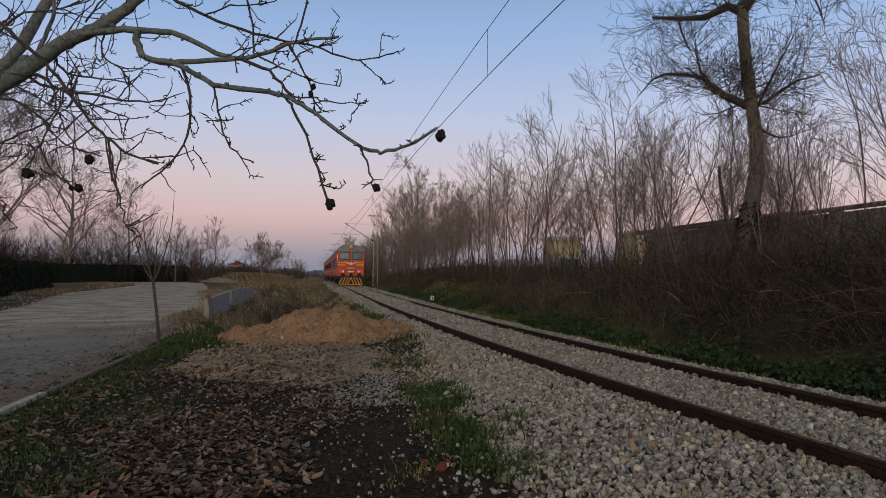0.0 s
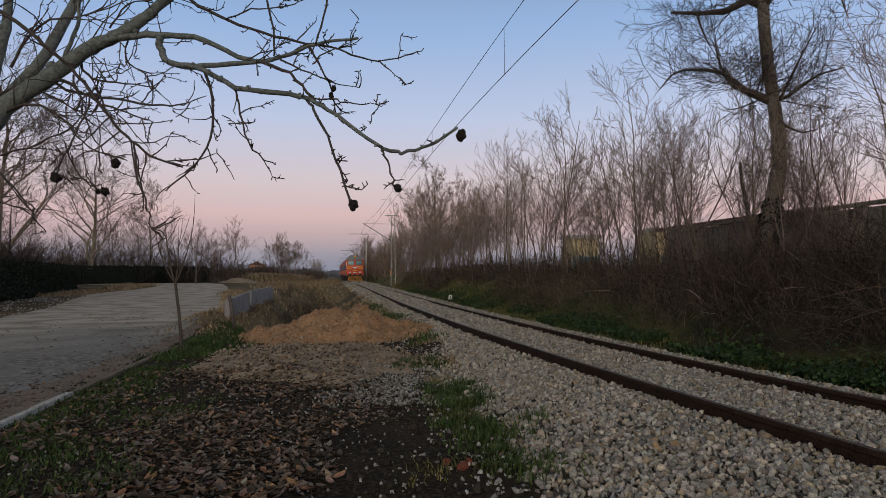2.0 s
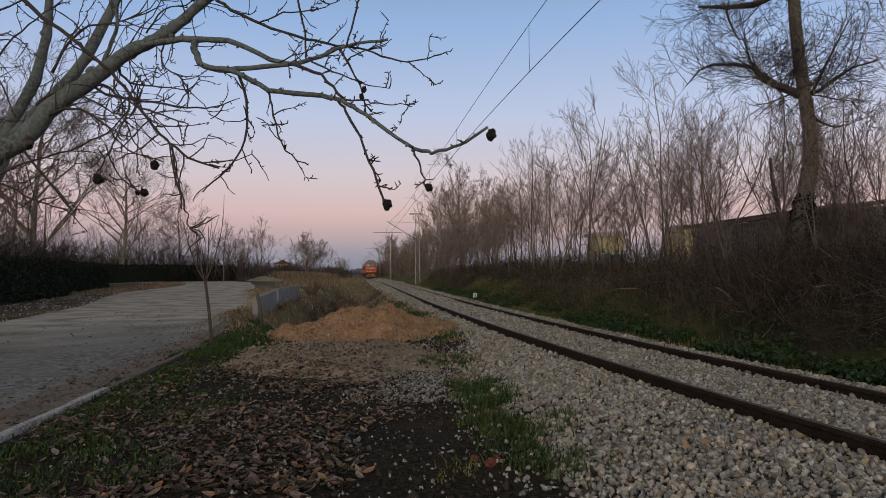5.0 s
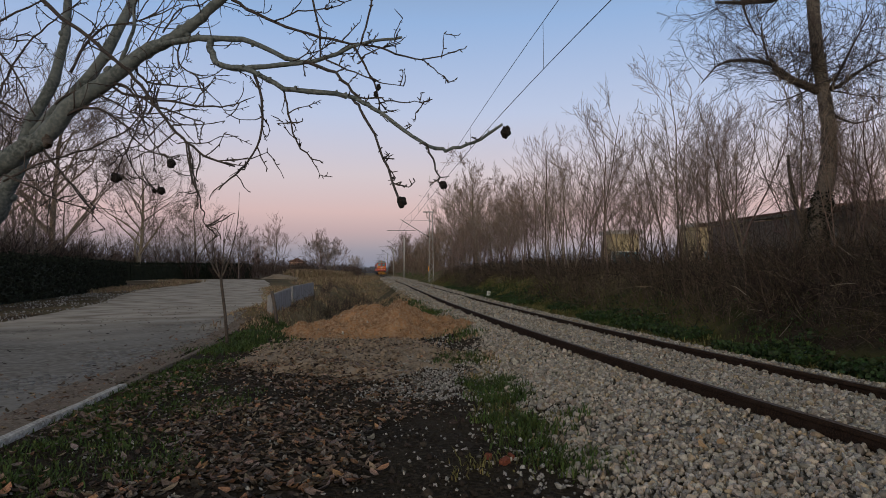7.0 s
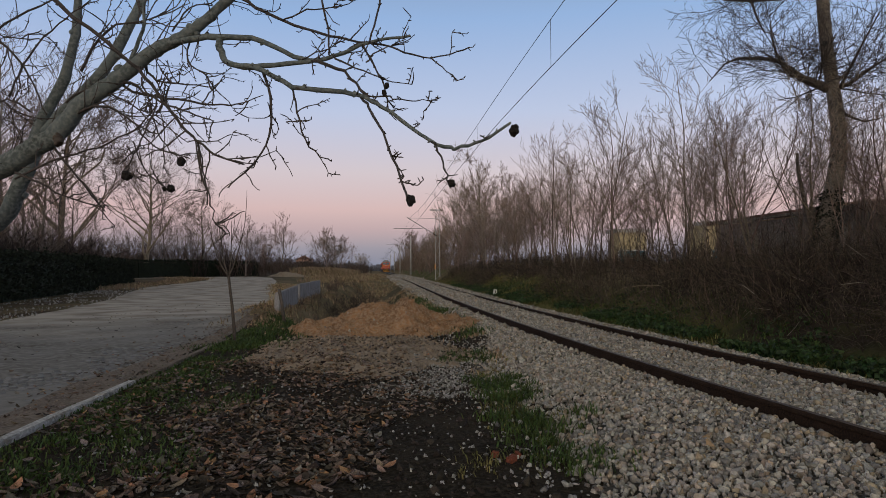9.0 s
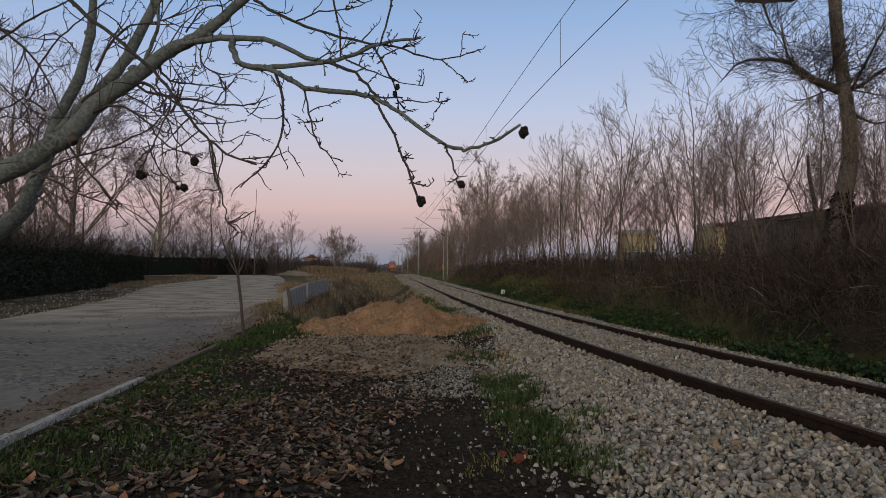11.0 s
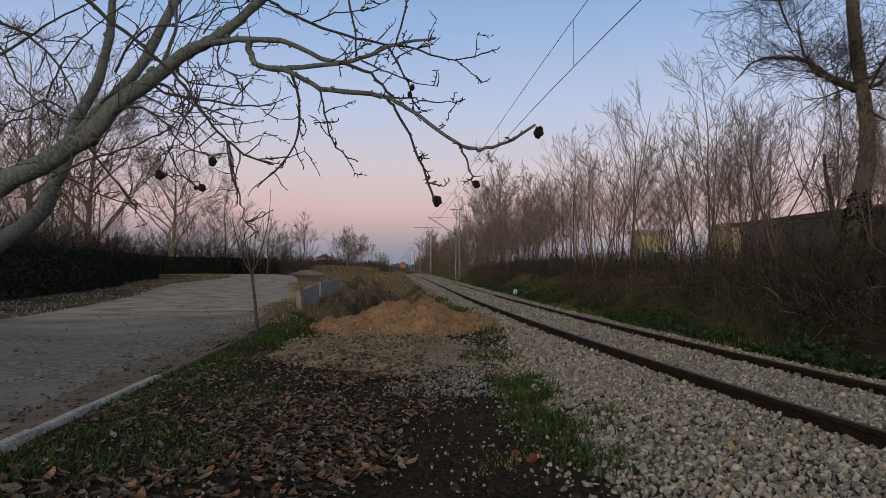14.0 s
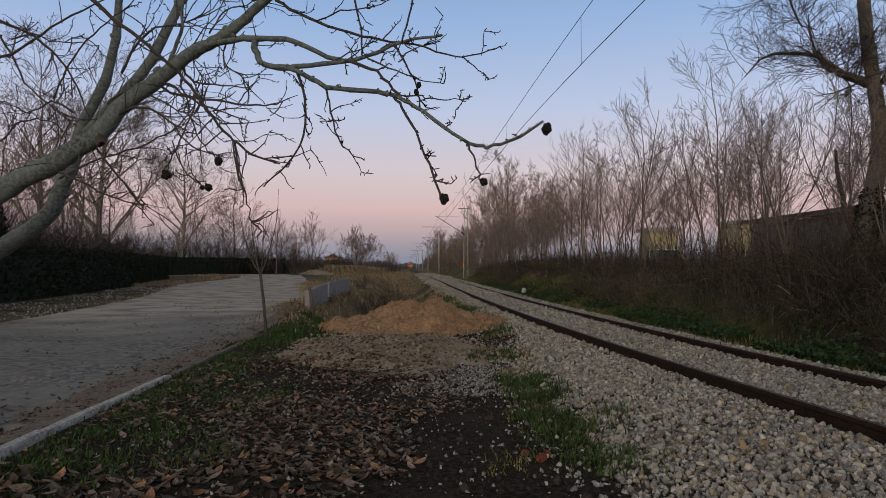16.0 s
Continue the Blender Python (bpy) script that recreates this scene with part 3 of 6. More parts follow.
def stone_mesh(rnd, name):
    """An angular broken stone: the hull of a few points."""
    bm = bmesh.new()
    s = (rnd.uniform(0.95, 1.35), rnd.uniform(0.75, 1.05), rnd.uniform(0.5, 0.8))
    for _ in range(13):
        d = Vector((rnd.gauss(0, 1), rnd.gauss(0, 1), rnd.gauss(0, 1))).normalized() * rnd.uniform(0.85, 1.1)
        bm.verts.new((d.x * s[0], d.y * s[1], d.z * s[2]))
    hull = bmesh.ops.convex_hull(bm, input=bm.verts[:])
    bmesh.ops.delete(bm, geom=list({v for v in hull["geom_interior"] if isinstance(v, bmesh.types.BMVert)}), context="VERTS")
    bmesh.ops.triangulate(bm, faces=bm.faces[:])
    me = bpy.data.meshes.new(name)
    bm.to_mesh(me)
    bm.free()
    me.materials.append(STONE1)
    return me


def scatter(base, places):
    """Many small copies of base shapes as arrays in one mesh; places: (shape, matrix)."""
    vs, fs, n = [], [], 0
    for k, m in places:
        v, f = base[k]
        vs.append(v @ m[:3, :3].T + m[:3, 3])
        fs.append(f + n)
        n += len(v)
    return np.concatenate(vs), np.concatenate(fs)


def array_mesh(name, v, f, material, smooth=False):
    me = bpy.data.meshes.new(name)
    k = f.shape[1]
    me.vertices.add(len(v))
    me.vertices.foreach_set("co", v.astype(np.float32).ravel())
    me.loops.add(f.size)
    me.loops.foreach_set("vertex_index", f.astype(np.int32).ravel())
    me.polygons.add(len(f))
    me.polygons.foreach_set("loop_start", np.arange(0, f.size, k, dtype=np.int32))
    me.polygons.foreach_set("loop_total", np.full(len(f), k, dtype=np.int32))
    me.update(calc_edges=True)
    me.materials.append(material)
    return me


def turn_matrix(rnd, p, s, flat=0.0):
    m = np.eye(4)
    e = Euler((rnd.uniform(-1, 1) * (math.pi if not flat else flat), rnd.uniform(-1, 1) * (math.pi if not flat else flat), rnd.uniform(0, 6.283)))
    m[:3, :3] = np.array(e.to_matrix()) * s
    m[:3, 3] = p
    return m


def ballast_stones(bed):
    rnd = random.Random(11)
    shapes = [stone_mesh(rnd, "stone") for _ in range(10)]
    base = []
    for me in shapes:
        v = np.array([x.co[:] for x in me.vertices])
        f = np.array([p.vertices[:] for p in me.polygons])
        base.append((v, f))
    # plainer pieces for what lies further off
    octa = np.array([(1, 0, 0), (-1, 0, 0), (0, 1, 0), (0, -1, 0), (0, 0, 1), (0, 0, -1)], float)
    of = np.array([(0, 2, 4), (2, 1, 4), (1, 3, 4), (3, 0, 4), (2, 0, 5), (1, 2, 5), (3, 1, 5), (0, 3, 5)])
    for _ in range(10):
        base.append((octa * [rnd.uniform(0.9, 1.4), rnd.uniform(0.8, 1.1), rnd.uniform(0.6, 0.95)] + np.array([[rnd.uniform(-0.3, 0.3) for _ in range(3)] for _ in range(6)]), of))
    places, singles = [], 0
    y = 2.6
    while y < 125:
        size = 0.031 if y < 9 else 0.034 if y < 16 else 0.045 if y < 28 else 0.065 if y < 46 else 0.1 if y < 75 else 0.16
        c = track_x(y)
        count = int((bed_left(y) + 2.1) / (size * (0.95 if y < 9 else 1.3)))
        for _ in range(count):
            x = c + rnd.uniform(-bed_left(y) * 0.99, 2.05)
            yy = y + rnd.uniform(0, size * 1.5)
            z = bed_z(x, yy)
            if noise.noise(Vector((x * 1.3, yy * 1.3, 6))) + 0.4 * noise.noise(Vector((x * 4, yy * 4, 1))) > 0.42 and rnd.random() < 0.5:
                continue
            if z is None or min(abs(x - c - 0.78), abs(x - c + 0.78)) < 0.06:
                continue
            edge = (x - c + bed_left(y)) / bed_left(y)
            if edge < 0.16 and rnd.random() > 0.4 + 3.0 * edge:
                continue
            s = size * rnd.uniform(0.45, 1.1) * (1.45 if rnd.random() < 0.12 else 1)
            p = (x, yy, z + s * (0.45 if y < 46 else 0.2))
            if singles < 300 and 3.7 < yy < 5.6 and 1.9 < x < 3.2 and s > 0.026:
                ob = new("stone", shapes[rnd.randrange(10)])
                ob.parent = bed
                ob.matrix_basis = Matrix(turn_matrix(rnd, p, s).tolist())
                singles += 1
            else:
                places.append((rnd.randrange(10) + (0 if y < 11 else 10), turn_matrix(rnd, p, s)))
        y += size * (1.15 if y < 9 else 1.3)
    v, f = scatter(base, places)
    ob = part("ballast_stones", array_mesh("ballast_stones", v, f, STONE), STONE)
    tagged(ob, "loose pale grey and pinkish crushed limestone", "ballast", kind="stuff")
    # grey gravel spilt on the soil beside the bed
    places = []
    for _ in range(3000):
        x, yy = rnd.gauss(0.8, 0.42), rnd.uniform(7.6, 11.4)
        s = rnd.uniform(0.008, 0.024)
        places.append((10 + rnd.randrange(10), turn_matrix(rnd, (x, yy, ground_z(x, yy) + s * 0.3), s)))
    for _ in range(3800):
        yy = 8 + 50 * rnd.random() ** 1.3
        x = road_sides(yy)[0] + 0.5 - 3.6 * rnd.random()
        if noise.noise(Vector((x * 0.7, yy * 0.35, 9))) > -0.1:
            s = 0.012 + 0.05 * rnd.random() ** 3
            places.append((rnd.randrange(20), turn_matrix(rnd, (x, yy, ground_z(x, yy) + 0.02 + s * 0.2), s)))
    for _ in range(240):
        yy = 3.6 + 11 * rnd.random() ** 1.3
        x = track_x(yy) - bed_left(yy) + rnd.gauss(-0.12, 0.22)
        s = rnd.uniform(0.012, 0.034)
        places.append((rnd.randrange(10), turn_matrix(rnd, (x, yy, ground_z(x, yy) + s * 0.4), s)))
    for _ in range(2200):
        x, yy = rnd.uniform(-2.6, 1.8), rnd.uniform(3.2, 14)
        s = rnd.uniform(0.006, 0.02)
        places.append((10 + rnd.randrange(10), turn_matrix(rnd, (x, yy, ground_z(x, yy) + s * 0.3), s)))
    for _ in range(160):
        yy = rnd.uniform(3.2, 16)
        x = track_x(yy) - bed_left(yy) - abs(rnd.gauss(0, 0.3)) + 0.1
        s = rnd.uniform(0.012, 0.03)
        places.append((rnd.randrange(10), turn_matrix(rnd, (x, yy, ground_z(x, yy) + s * 0.3), s)))
    v, f = scatter(base, places)
    ob = part("spilt_gravel", array_mesh("spilt_gravel", v, f, GRAVEL), GRAVEL)
    tagged(ob, "grey gravel spilt over dark soil", "gravel", kind="stuff")
    places = []
    for _ in range(1500):
        x, yy = rnd.gauss(-0.5, 1.2), rnd.gauss(12.0, 1.4)
        if spread_r(x, yy) < 0.9:
            s = 0.01 + 0.045 * rnd.random() ** 4
            places.append((10 + rnd.randrange(10), turn_matrix(rnd, (x, yy, ground_z(x, yy) + 0.05 + s * 0.3), s)))
    sv, sf = scatter(base, places)
    ob = part("brown_clods", array_mesh("brown_clods", sv, sf, BROWNSOIL), BROWNSOIL)
    tagged(ob, "brown lumps of tipped soil", "soil", kind="stuff")
    places = []
    for _ in range(9000):
        yy = 3.0 + 12 * rnd.random() ** 1.4
        x = rnd.uniform(-3.1, 2.0)
        s = rnd.uniform(0.006, 0.022) * (2.4 if rnd.random() < 0.08 else 1)
        places.append((10 + rnd.randrange(10), turn_matrix(rnd, (x, yy, ground_z(x, yy) + s * 0.2), s)))
    v, f = scatter(base, places)
    heap = []
    for _ in range(2400):
        a, r = rnd.uniform(0, 6.283), rnd.random() ** 0.6
        x, yy = 0.1 + 2.7 * r * math.cos(a), 16.1 + 2.0 * r * math.sin(a)
        hit, loc, _, _ = bpy.data.objects["soil_heap"].ray_cast((x, yy, 3), (0, 0, -1))
        if hit:
            s = rnd.uniform(0.012, 0.04) * (1.7 if rnd.random() < 0.05 else 1)
            heap.append((10 + rnd.randrange(10), turn_matrix(rnd, (x, yy, loc.z + s * 0.2), s)))
    hv, hf = scatter(base, heap)
    ob = part("clay_clods", array_mesh("clay_clods", hv, hf, CLAY), CLAY)
    tagged(ob, "orange clay clods on the soil heap", "soil", kind="stuff")
    stones = [(-0.75, 14.6, 0.05), (0.2, 14.3, 0.04), (1.1, 14.4, 0.045), (-0.2, 15.2, 0.04), (1.6, 14.9, 0.05)]
    for x, yy, s in stones:
        ob = new("pale_stone", shapes[int(abs(x) * 100) % 10])
        hit, loc, _, _ = bpy.data.objects["soil_heap"].ray_cast((x, yy, 3), (0, 0, -1))
        ob.matrix_basis = Matrix(turn_matrix(rnd, (x, yy, (loc.z if hit else 0.0) + s * 0.3), s).tolist())
        tagged(ob, "pale stone lying in the clay heap", "stone", "pale stones")
    for _ in range(26):
        a, r = rnd.uniform(0, 6.283), rnd.random() ** 0.5
        x, yy, s = 0.1 + 2.3 * r * math.cos(a), 15.8 + 1.6 * r * math.sin(a), rnd.uniform(0.018, 0.04)
        hit, loc, _, _ = bpy.data.objects["soil_heap"].ray_cast((x, yy, 3), (0, 0, -1))
        if hit:
            ob = new("pale_stone", shapes[rnd.randrange(10)])
            ob.matrix_basis = Matrix(turn_matrix(rnd, (x, yy, loc.z + s * 0.3), s).tolist())
            tagged(ob, "pale stone lying in the clay heap", "stone", "pale stones")
    for _ in range(16):
        x, yy, s = rnd.uniform(-0.6, 1.7), rnd.uniform(21, 42), rnd.uniform(0.06, 0.13)
        ob = new("pale_stone", shapes[rnd.randrange(10)])
        ob.matrix_basis = Matrix(turn_matrix(rnd, (x, yy, ground_z(x, yy) + s * 0.5), s).tolist())
        tagged(ob, "pale stone lying on the weedy slope", "stone", "pale stones")
    ob = part("soil_clods", array_mesh("soil_clods", v, f, CLOD), CLOD)
    tagged(ob, "dark crumbly clods of damp soil", "soil", kind="stuff")
    for x, yy, s in ((2.55, 4.75, 0.055), (2.72, 4.78, 0.06), (2.2, 5.1, 0.04), (2.62, 4.95, 0.045)):
        me = shapes[int(x * 100) % 10].copy()
        me.materials.clear()
        me.materials.append(OCHRE)
        ob = new("ochre_stone", me)
        ob.matrix_basis = Matrix(turn_matrix(rnd, (x, yy, (bed_z(x, yy) or 0) + s * 0.5), s).tolist())
        tagged(ob, "rounded ochre stone lying on the ballast", "stone", "ochre stones")


# ---- trees ----
def grow(rnd, limbs, twigs, p, d, length, r, level, depth, up=0.25, droop=0.0, spread=0.7, thin=0.0035, kids=(3, 5)):
    """One branch and all that grows from it; thick ones go to limbs, the last levels to twigs."""
    n = 5 if level == 0 else 4 if level == 1 else 3
    pts, rad = [p.copy()], [r]
    q, dd = p.copy(), d.normalized()
    end = max(thin, r * (0.45 if level < depth else 0.4))
    for i in range(n):
        j = Vector((rnd.gauss(0, 1), rnd.gauss(0, 1), rnd.gauss(0, 1))) * (0.10 if level == 0 else 0.2)
        dd = (dd + j + Vector((0, 0, up * 0.35 - droop))).normalized()
        q = q + dd * (length / n)
        pts.append(q.copy())
        rad.append(r + (end - r) * (i + 1) / n)
    sides = 7 if level == 0 else 4 if level == 1 else 3
    (limbs if level < 2 and r > 0.012 else twigs).tube(pts, rad, sides, cap=False)
    if level >= depth:
        return
    k = rnd.randint(*kids)
    for i in range(k):
        f = rnd.uniform(0.3, 1.0) if level else rnd.uniform(0.35, 1.0)
        if i == 0:
            f = 1.0
        idx = min(int(f * n), n - 1)
        t = f * n - idx
        b = pts[idx].lerp(pts[idx + 1], t)
        axis = (pts[idx + 1] - pts[idx]).normalized()
        side = axis.orthogonal().normalized()
        side.rotate(Matrix.Rotation(rnd.uniform(0, 6.283), 3, axis))
        nd = (axis + side * rnd.uniform(0.5, 1.1) * spread).normalized()
        grow(rnd, limbs, twigs, b, nd, length * rnd.uniform(0.45, 0.72), max(thin, rad[idx] * rnd.uniform(0.5, 0.72)),
             level + 1, depth, up, droop, spread, thin, kids)


def make_tree(seed, h, r, name, label, category, group, many=1.0, depth=4, stems=1, clear=0.35, lean=0.1, spread=0.75, up=0.35, thin=0.006, kids=(3, 5), trunk_mat=None, twig_mat=None):
    """A bare tree with its foot at the origin: trunk with limbs, and a crown of fine twigs."""
    rnd = random.Random(seed)
    limbs, twigs = Buf(), Buf()
    for s in range(stems):
        a = rnd.uniform(0, 6.283)
        d = Vector((math.cos(a) * lean, math.sin(a) * lean, 1)).normalized()
        hh = h * rnd.uniform(0.8, 1.0) if stems > 1 else h
        rr = r * rnd.uniform(0.6, 1.0) if stems > 1 else r
        p = Vector((math.cos(a) * 0.12, math.sin(a) * 0.12, -0.2)) if stems > 1 else Vector((0, 0, -0.2))
        n = 8
        pts, rad, q = [p], [rr * 1.25], p.copy()
        for i in range(n):
            d = (d + Vector((rnd.gauss(0, 0.06), rnd.gauss(0, 0.06), 0.1))).normalized()
            q = q + d * hh * 0.75 / n
            pts.append(q.copy())
            rad.append(rr * (1 - 0.72 * (i + 1) / n))
        limbs.tube(pts, rad, 8 if rr > 0.08 else 5, cap=False)
        k = int(many * (10 if stems == 1 else 6) * (1.2 - clear))
        for i in range(k):
            f = clear + (1 - clear) * (i + rnd.random()) / k
            idx = min(int(f * n), n - 1)
            b = pts[idx].lerp(pts[idx + 1], f * n - idx)
            a2 = rnd.uniform(0, 6.283)
            nd = Vector((math.cos(a2) * spread, math.sin(a2) * spread, 0.75)).normalized()
            grow(rnd, limbs, twigs, b, nd, hh * (0.42 - 0.2 * f) * rnd.uniform(0.8, 1.2), rad[idx] * 0.55, 1, depth, up, 0.0, spread, thin, kids)
        grow(rnd, limbs, twigs, pts[-1], d, hh * 0.25, rad[-1], 1, depth, up, 0.0, spread, thin, kids)
    top = empty(name)
    part("trunk", limbs, trunk_mat or STEM, top, smooth=True)
    part("crown", twigs, twig_mat or FINE, top)
    tagged(top, label, category, group)
    return top


def stand(proto, x, y, rz, s, z=None, sz=None, first=False, tilt=0.0):
    m = pose(x, y, ground_z(x, y) if z is None else z, tilt, 0, rz) @ Matrix.Diagonal((s, s, sz or s, 1))
    if first:
        proto.matrix_basis = m
        return proto
    return copy_thing(proto, m)


def bank_tree(seed, h, r, stems, bark=None, spray=None, label="", group="trees on the bank"):
    """A slender bare tree: bending stems, long side branches that sweep upwards, blunt forked twigs."""
    rnd = random.Random(seed)
    limbs, twigs = Buf(), Buf()

    def sweep(buf, p, d, length, r0, r1, n, rise, sides):
        pts, q, d = [p], p, d.normalized()
        for _ in range(n):
            wander = 0.06 if n > 6 else 0.1
            d = (d + Vector((rnd.gauss(0, wander), rnd.gauss(0, wander), rise + rnd.gauss(0, 0.05)))).normalized()
            q = q + d * length / n
            pts.append(q)
        buf.tube(pts, [r0 + (r1 - r0) * i / n for i in range(n + 1)], sides, cap=False)
        return pts

    def off(axis, angle):
        side = axis.orthogonal().normalized()
        side.rotate(Matrix.Rotation(rnd.uniform(0, 6.283), 3, axis))
        return axis * math.cos(angle) + side * math.sin(angle)

    def at(pts, f):
        k = min(int(f * (len(pts) - 1)), len(pts) - 2)
        t = f * (len(pts) - 1) - k
        return pts[k].lerp(pts[k + 1], t), (pts[k + 1] - pts[k]).normalized()

    def branch(p, d, length, r0, level):
        pts = sweep(limbs if level == 0 and r0 > 0.013 else twigs, p, d, length, r0, max(0.005, r0 * 0.5), 4, 0.075, 4 if level == 0 else 3)
        if level == 3 or length < 0.16:
            return
        kids = rnd.randint(4, 6) if level == 0 else rnd.randint(2, 4) if level == 1 else rnd.randint(1, 2)
        for j in range(kids):
            f = 0.3 + 0.7 * (j + rnd.random()) / kids if j < kids - 1 else 0.98
            q, axis = at(pts, min(f, 0.99))
            branch(q, off(axis, rnd.uniform(0.4, 0.85)), length * rnd.uniform(0.3, 0.55) * (1.15 - 0.4 * f), max(0.0056, r0 * 0.6 * (1.1 - 0.4 * f)), level + 1)

    for s in range(stems):
        a = rnd.uniform(0, 6.283)
        lean = rnd.uniform(0.03, 0.16) + 0.06 * (stems - 1)
        hh = h * (1.0 if s == 0 else rnd.uniform(0.65, 0.95))
        rr = r * (1.0 if s == 0 else rnd.uniform(0.6, 0.9))
        foot = Vector((math.cos(a) * 0.1, math.sin(a) * 0.1, -0.2)) * (1 if stems > 1 else 0.3)
        foot.z = -0.2
        pts = sweep(limbs, foot, Vector((math.cos(a) * lean, math.sin(a) * lean, 1)), hh * 0.97, rr, 0.008, 10, 0.05, 6)
        k = rnd.randint(8, 12)
        for j in range(k):
            f = 0.26 + 0.72 * (j + rnd.random() * 0.8) / k
            q, axis = at(pts, f)
            branch(q, off(axis, rnd.uniform(0.55, 0.95)), hh * (0.40 - 0.24 * f) * rnd.uniform(0.7, 1.25) + 0.25, max(0.008, rr * 0.52 * (1 - 0.75 * f)), 0)
    top = empty("bank_tree")
    part("trunk", limbs, bark or STEM, top, smooth=True)
    part("crown", twigs, spray or FINE, top)
    tagged(top, label or "slender leafless tree with upswept brown branches on the bank" if stems == 1 else "leafless tree with several slender brown stems on the bank", "tree", group)
    return top


def planting():
    rnd = random.Random(21)
    # slender many-branched trees on the bank in front of the wall
    cop = [bank_tree(100 + i, 6.6, 0.042, 1 + i % 3) for i in range(9)]
    k = 0
    for i in range(92):
        y = 12.5 + 62 * (i / 92) ** 1.25 + rnd.uniform(-0.6, 0.6)
        o = rnd.uniform(4.4, 9.0) if y > 19.5 else rnd.uniform(5.2, 7.2)
        x = track_x(y) + o
        z = ground_z(x, y)
        s = (8.3 - z) / 4.95 * rnd.uniform(0.82, 1.0)
        if y < 17.5:
            s = rnd.uniform(0.55, 0.75)
        elif y < 22.5:
            s *= 0.9
        stand(cop[k % 9], x, y, rnd.uniform(0, 360), s, sz=s, first=k < 9)
        k += 1
    for x, y, s in ((9.9, 20.2, 1.38), (10.7, 21.8, 1.42), (9.2, 22.9, 1.32), (10.4, 10.2, 1.35), (10.0, 9.2, 1.2), (10.6, 11.6, 0.8), (10.2, 12.4, 0.75), (10.7, 13.4, 0.8), (10.4, 14.6, 0.8), (10.2, 8.0, 1.1), (10.8, 9.6, 1.05), (9.6, 10.9, 0.7), (10.8, 12.2, 0.85), (9.4, 8.4, 0.75), (10.7, 15.6, 0.8), (10.1, 13.9, 0.7)):
        stand(cop[k % 9], x, y, rnd.uniform(0, 360), s, sz=s)
        k += 1
    # taller trees further along, both sides
    tall = [make_tree(200 + i, 11, 0.16, "bare_tree", "tall leafless tree with a grey-brown rounded crown", "tree", "bare trees",
                      depth=4, stems=1, clear=0.25, lean=0.06, spread=0.9, up=0.4, thin=0.014, kids=(3, 4), trunk_mat=DARKSTEM, twig_mat=DARKTWIG) for i in range(4)]
    far = [make_tree(300 + i, 11, 0.2, "bare_tree", "distant leafless tree with a dense rounded crown", "tree", "distant bare trees",
                     many=1.8, depth=4, stems=1, clear=0.15, lean=0.05, spread=0.62, up=0.5, thin=0.03, kids=(2, 4), trunk_mat=STEM, twig_mat=FINE) for i in range(3)]
    mid = [make_tree(400 + i, 10.5, 0.16, "trackside_tree", "tall leafless light brown tree beside the track", "tree", "trackside trees",
                     many=1.5, depth=4, stems=1, clear=0.2, lean=0.07, spread=0.65, up=0.45, thin=0.016, kids=(3, 4)) for i in range(3)]
    spots = []
    for i in range(28):
        y = 66 + 230 * (i / 28) ** 1.2
        spots.append((track_x(y) + 7.5 + rnd.uniform(0, 9), y, rnd.uniform(0.75, 1.05)))
    spots += [(-20.9, 131, 1.1), (-25.5, 50, 0.95), (-29, 62, 0.9), (-33, 58, 1.0), (-27, 42, 0.75), (-33, 100, 0.8),
              (-19, 90, 0.72), (-22, 108, 0.7), (-27, 150, 1.0), (-30, 165, 0.8), (-20, 235, 1.3), (-16, 240, 1.05), (-12.5, 330, 0.9), (-10, 340, 0.8), (-30, 104, 0.7),
              (-31, 46, 0.9), (-20, 38, 0.62), (-42, 68, 1.0), (-30, 120, 0.8), (-24, 130, 0.6), (-27, 112, 0.7), (-46, 90, 0.9), (-33, 110, 0.7), (-24.5, 46, 0.8), (-31, 95, 0.75), (-50, 78, 1.0)]
    crown = dict(many=1.3, depth=5, stems=1, clear=0.14, lean=0.04, spread=1.05, up=0.32, kids=(3, 4))
    stand(make_tree(771, 11.3, 0.2, "round_crowned_tree", "large leafless tree with a round open crown", "tree", "", thin=0.010, trunk_mat=STEM, twig_mat=DARKTWIG, **crown),
          -33.2, 92, 0, 1.7, first=True)
    round_tree = bpy.data.objects["round_crowned_tree"]
    for x, y, rz, s in ((-40.5, 84, 80, 1.35), (-49, 88, 200, 1.5), (-29.5, 106, 300, 0.7)):
        stand(round_tree, x, y, rz, s)
    stand(make_tree(773, 10.4, 0.17, "round_crowned_tree", "tall leafless tree with a fan-shaped crown", "tree", "", thin=0.012, **crown), 9.9, 62, 0, 1.0, first=True)
    for x, y, rz, s in ((-11.7, 131, 30, 0.43), (-9.9, 134, 140, 0.36)):
        stand(round_tree, x, y, rz, s)
    wood = [bank_tree(150 + i, 6.6, 0.06, 1 + i % 2, DARKSTEM, DARKTWIG, "leafless grey-brown tree in the wood behind the hedge", "trees behind the hedge") for i in range(5)]
    for i in range(88):
        if i < 56:
            y = 14 + 62 * rnd.random()
            x = -18.5 - 0.24 * max(0, y - 28) - 14 * rnd.random()
            s = rnd.uniform(0.75, 1.25)
        else:
            y = rnd.uniform(101, 138)
            x = -rnd.uniform(0.2, 0.52) * y
            s = rnd.uniform(1.2, 1.9)
        stand(wood[i % 5], x, y, rnd.uniform(0, 360), s, first=i < 5)
    used = set()
    for i, (x, y, s) in enumerate(spots):
        proto = far[i % 3] if y > 150 else mid[i % 3] if x > 0 or y > 120 else tall[i % 4]
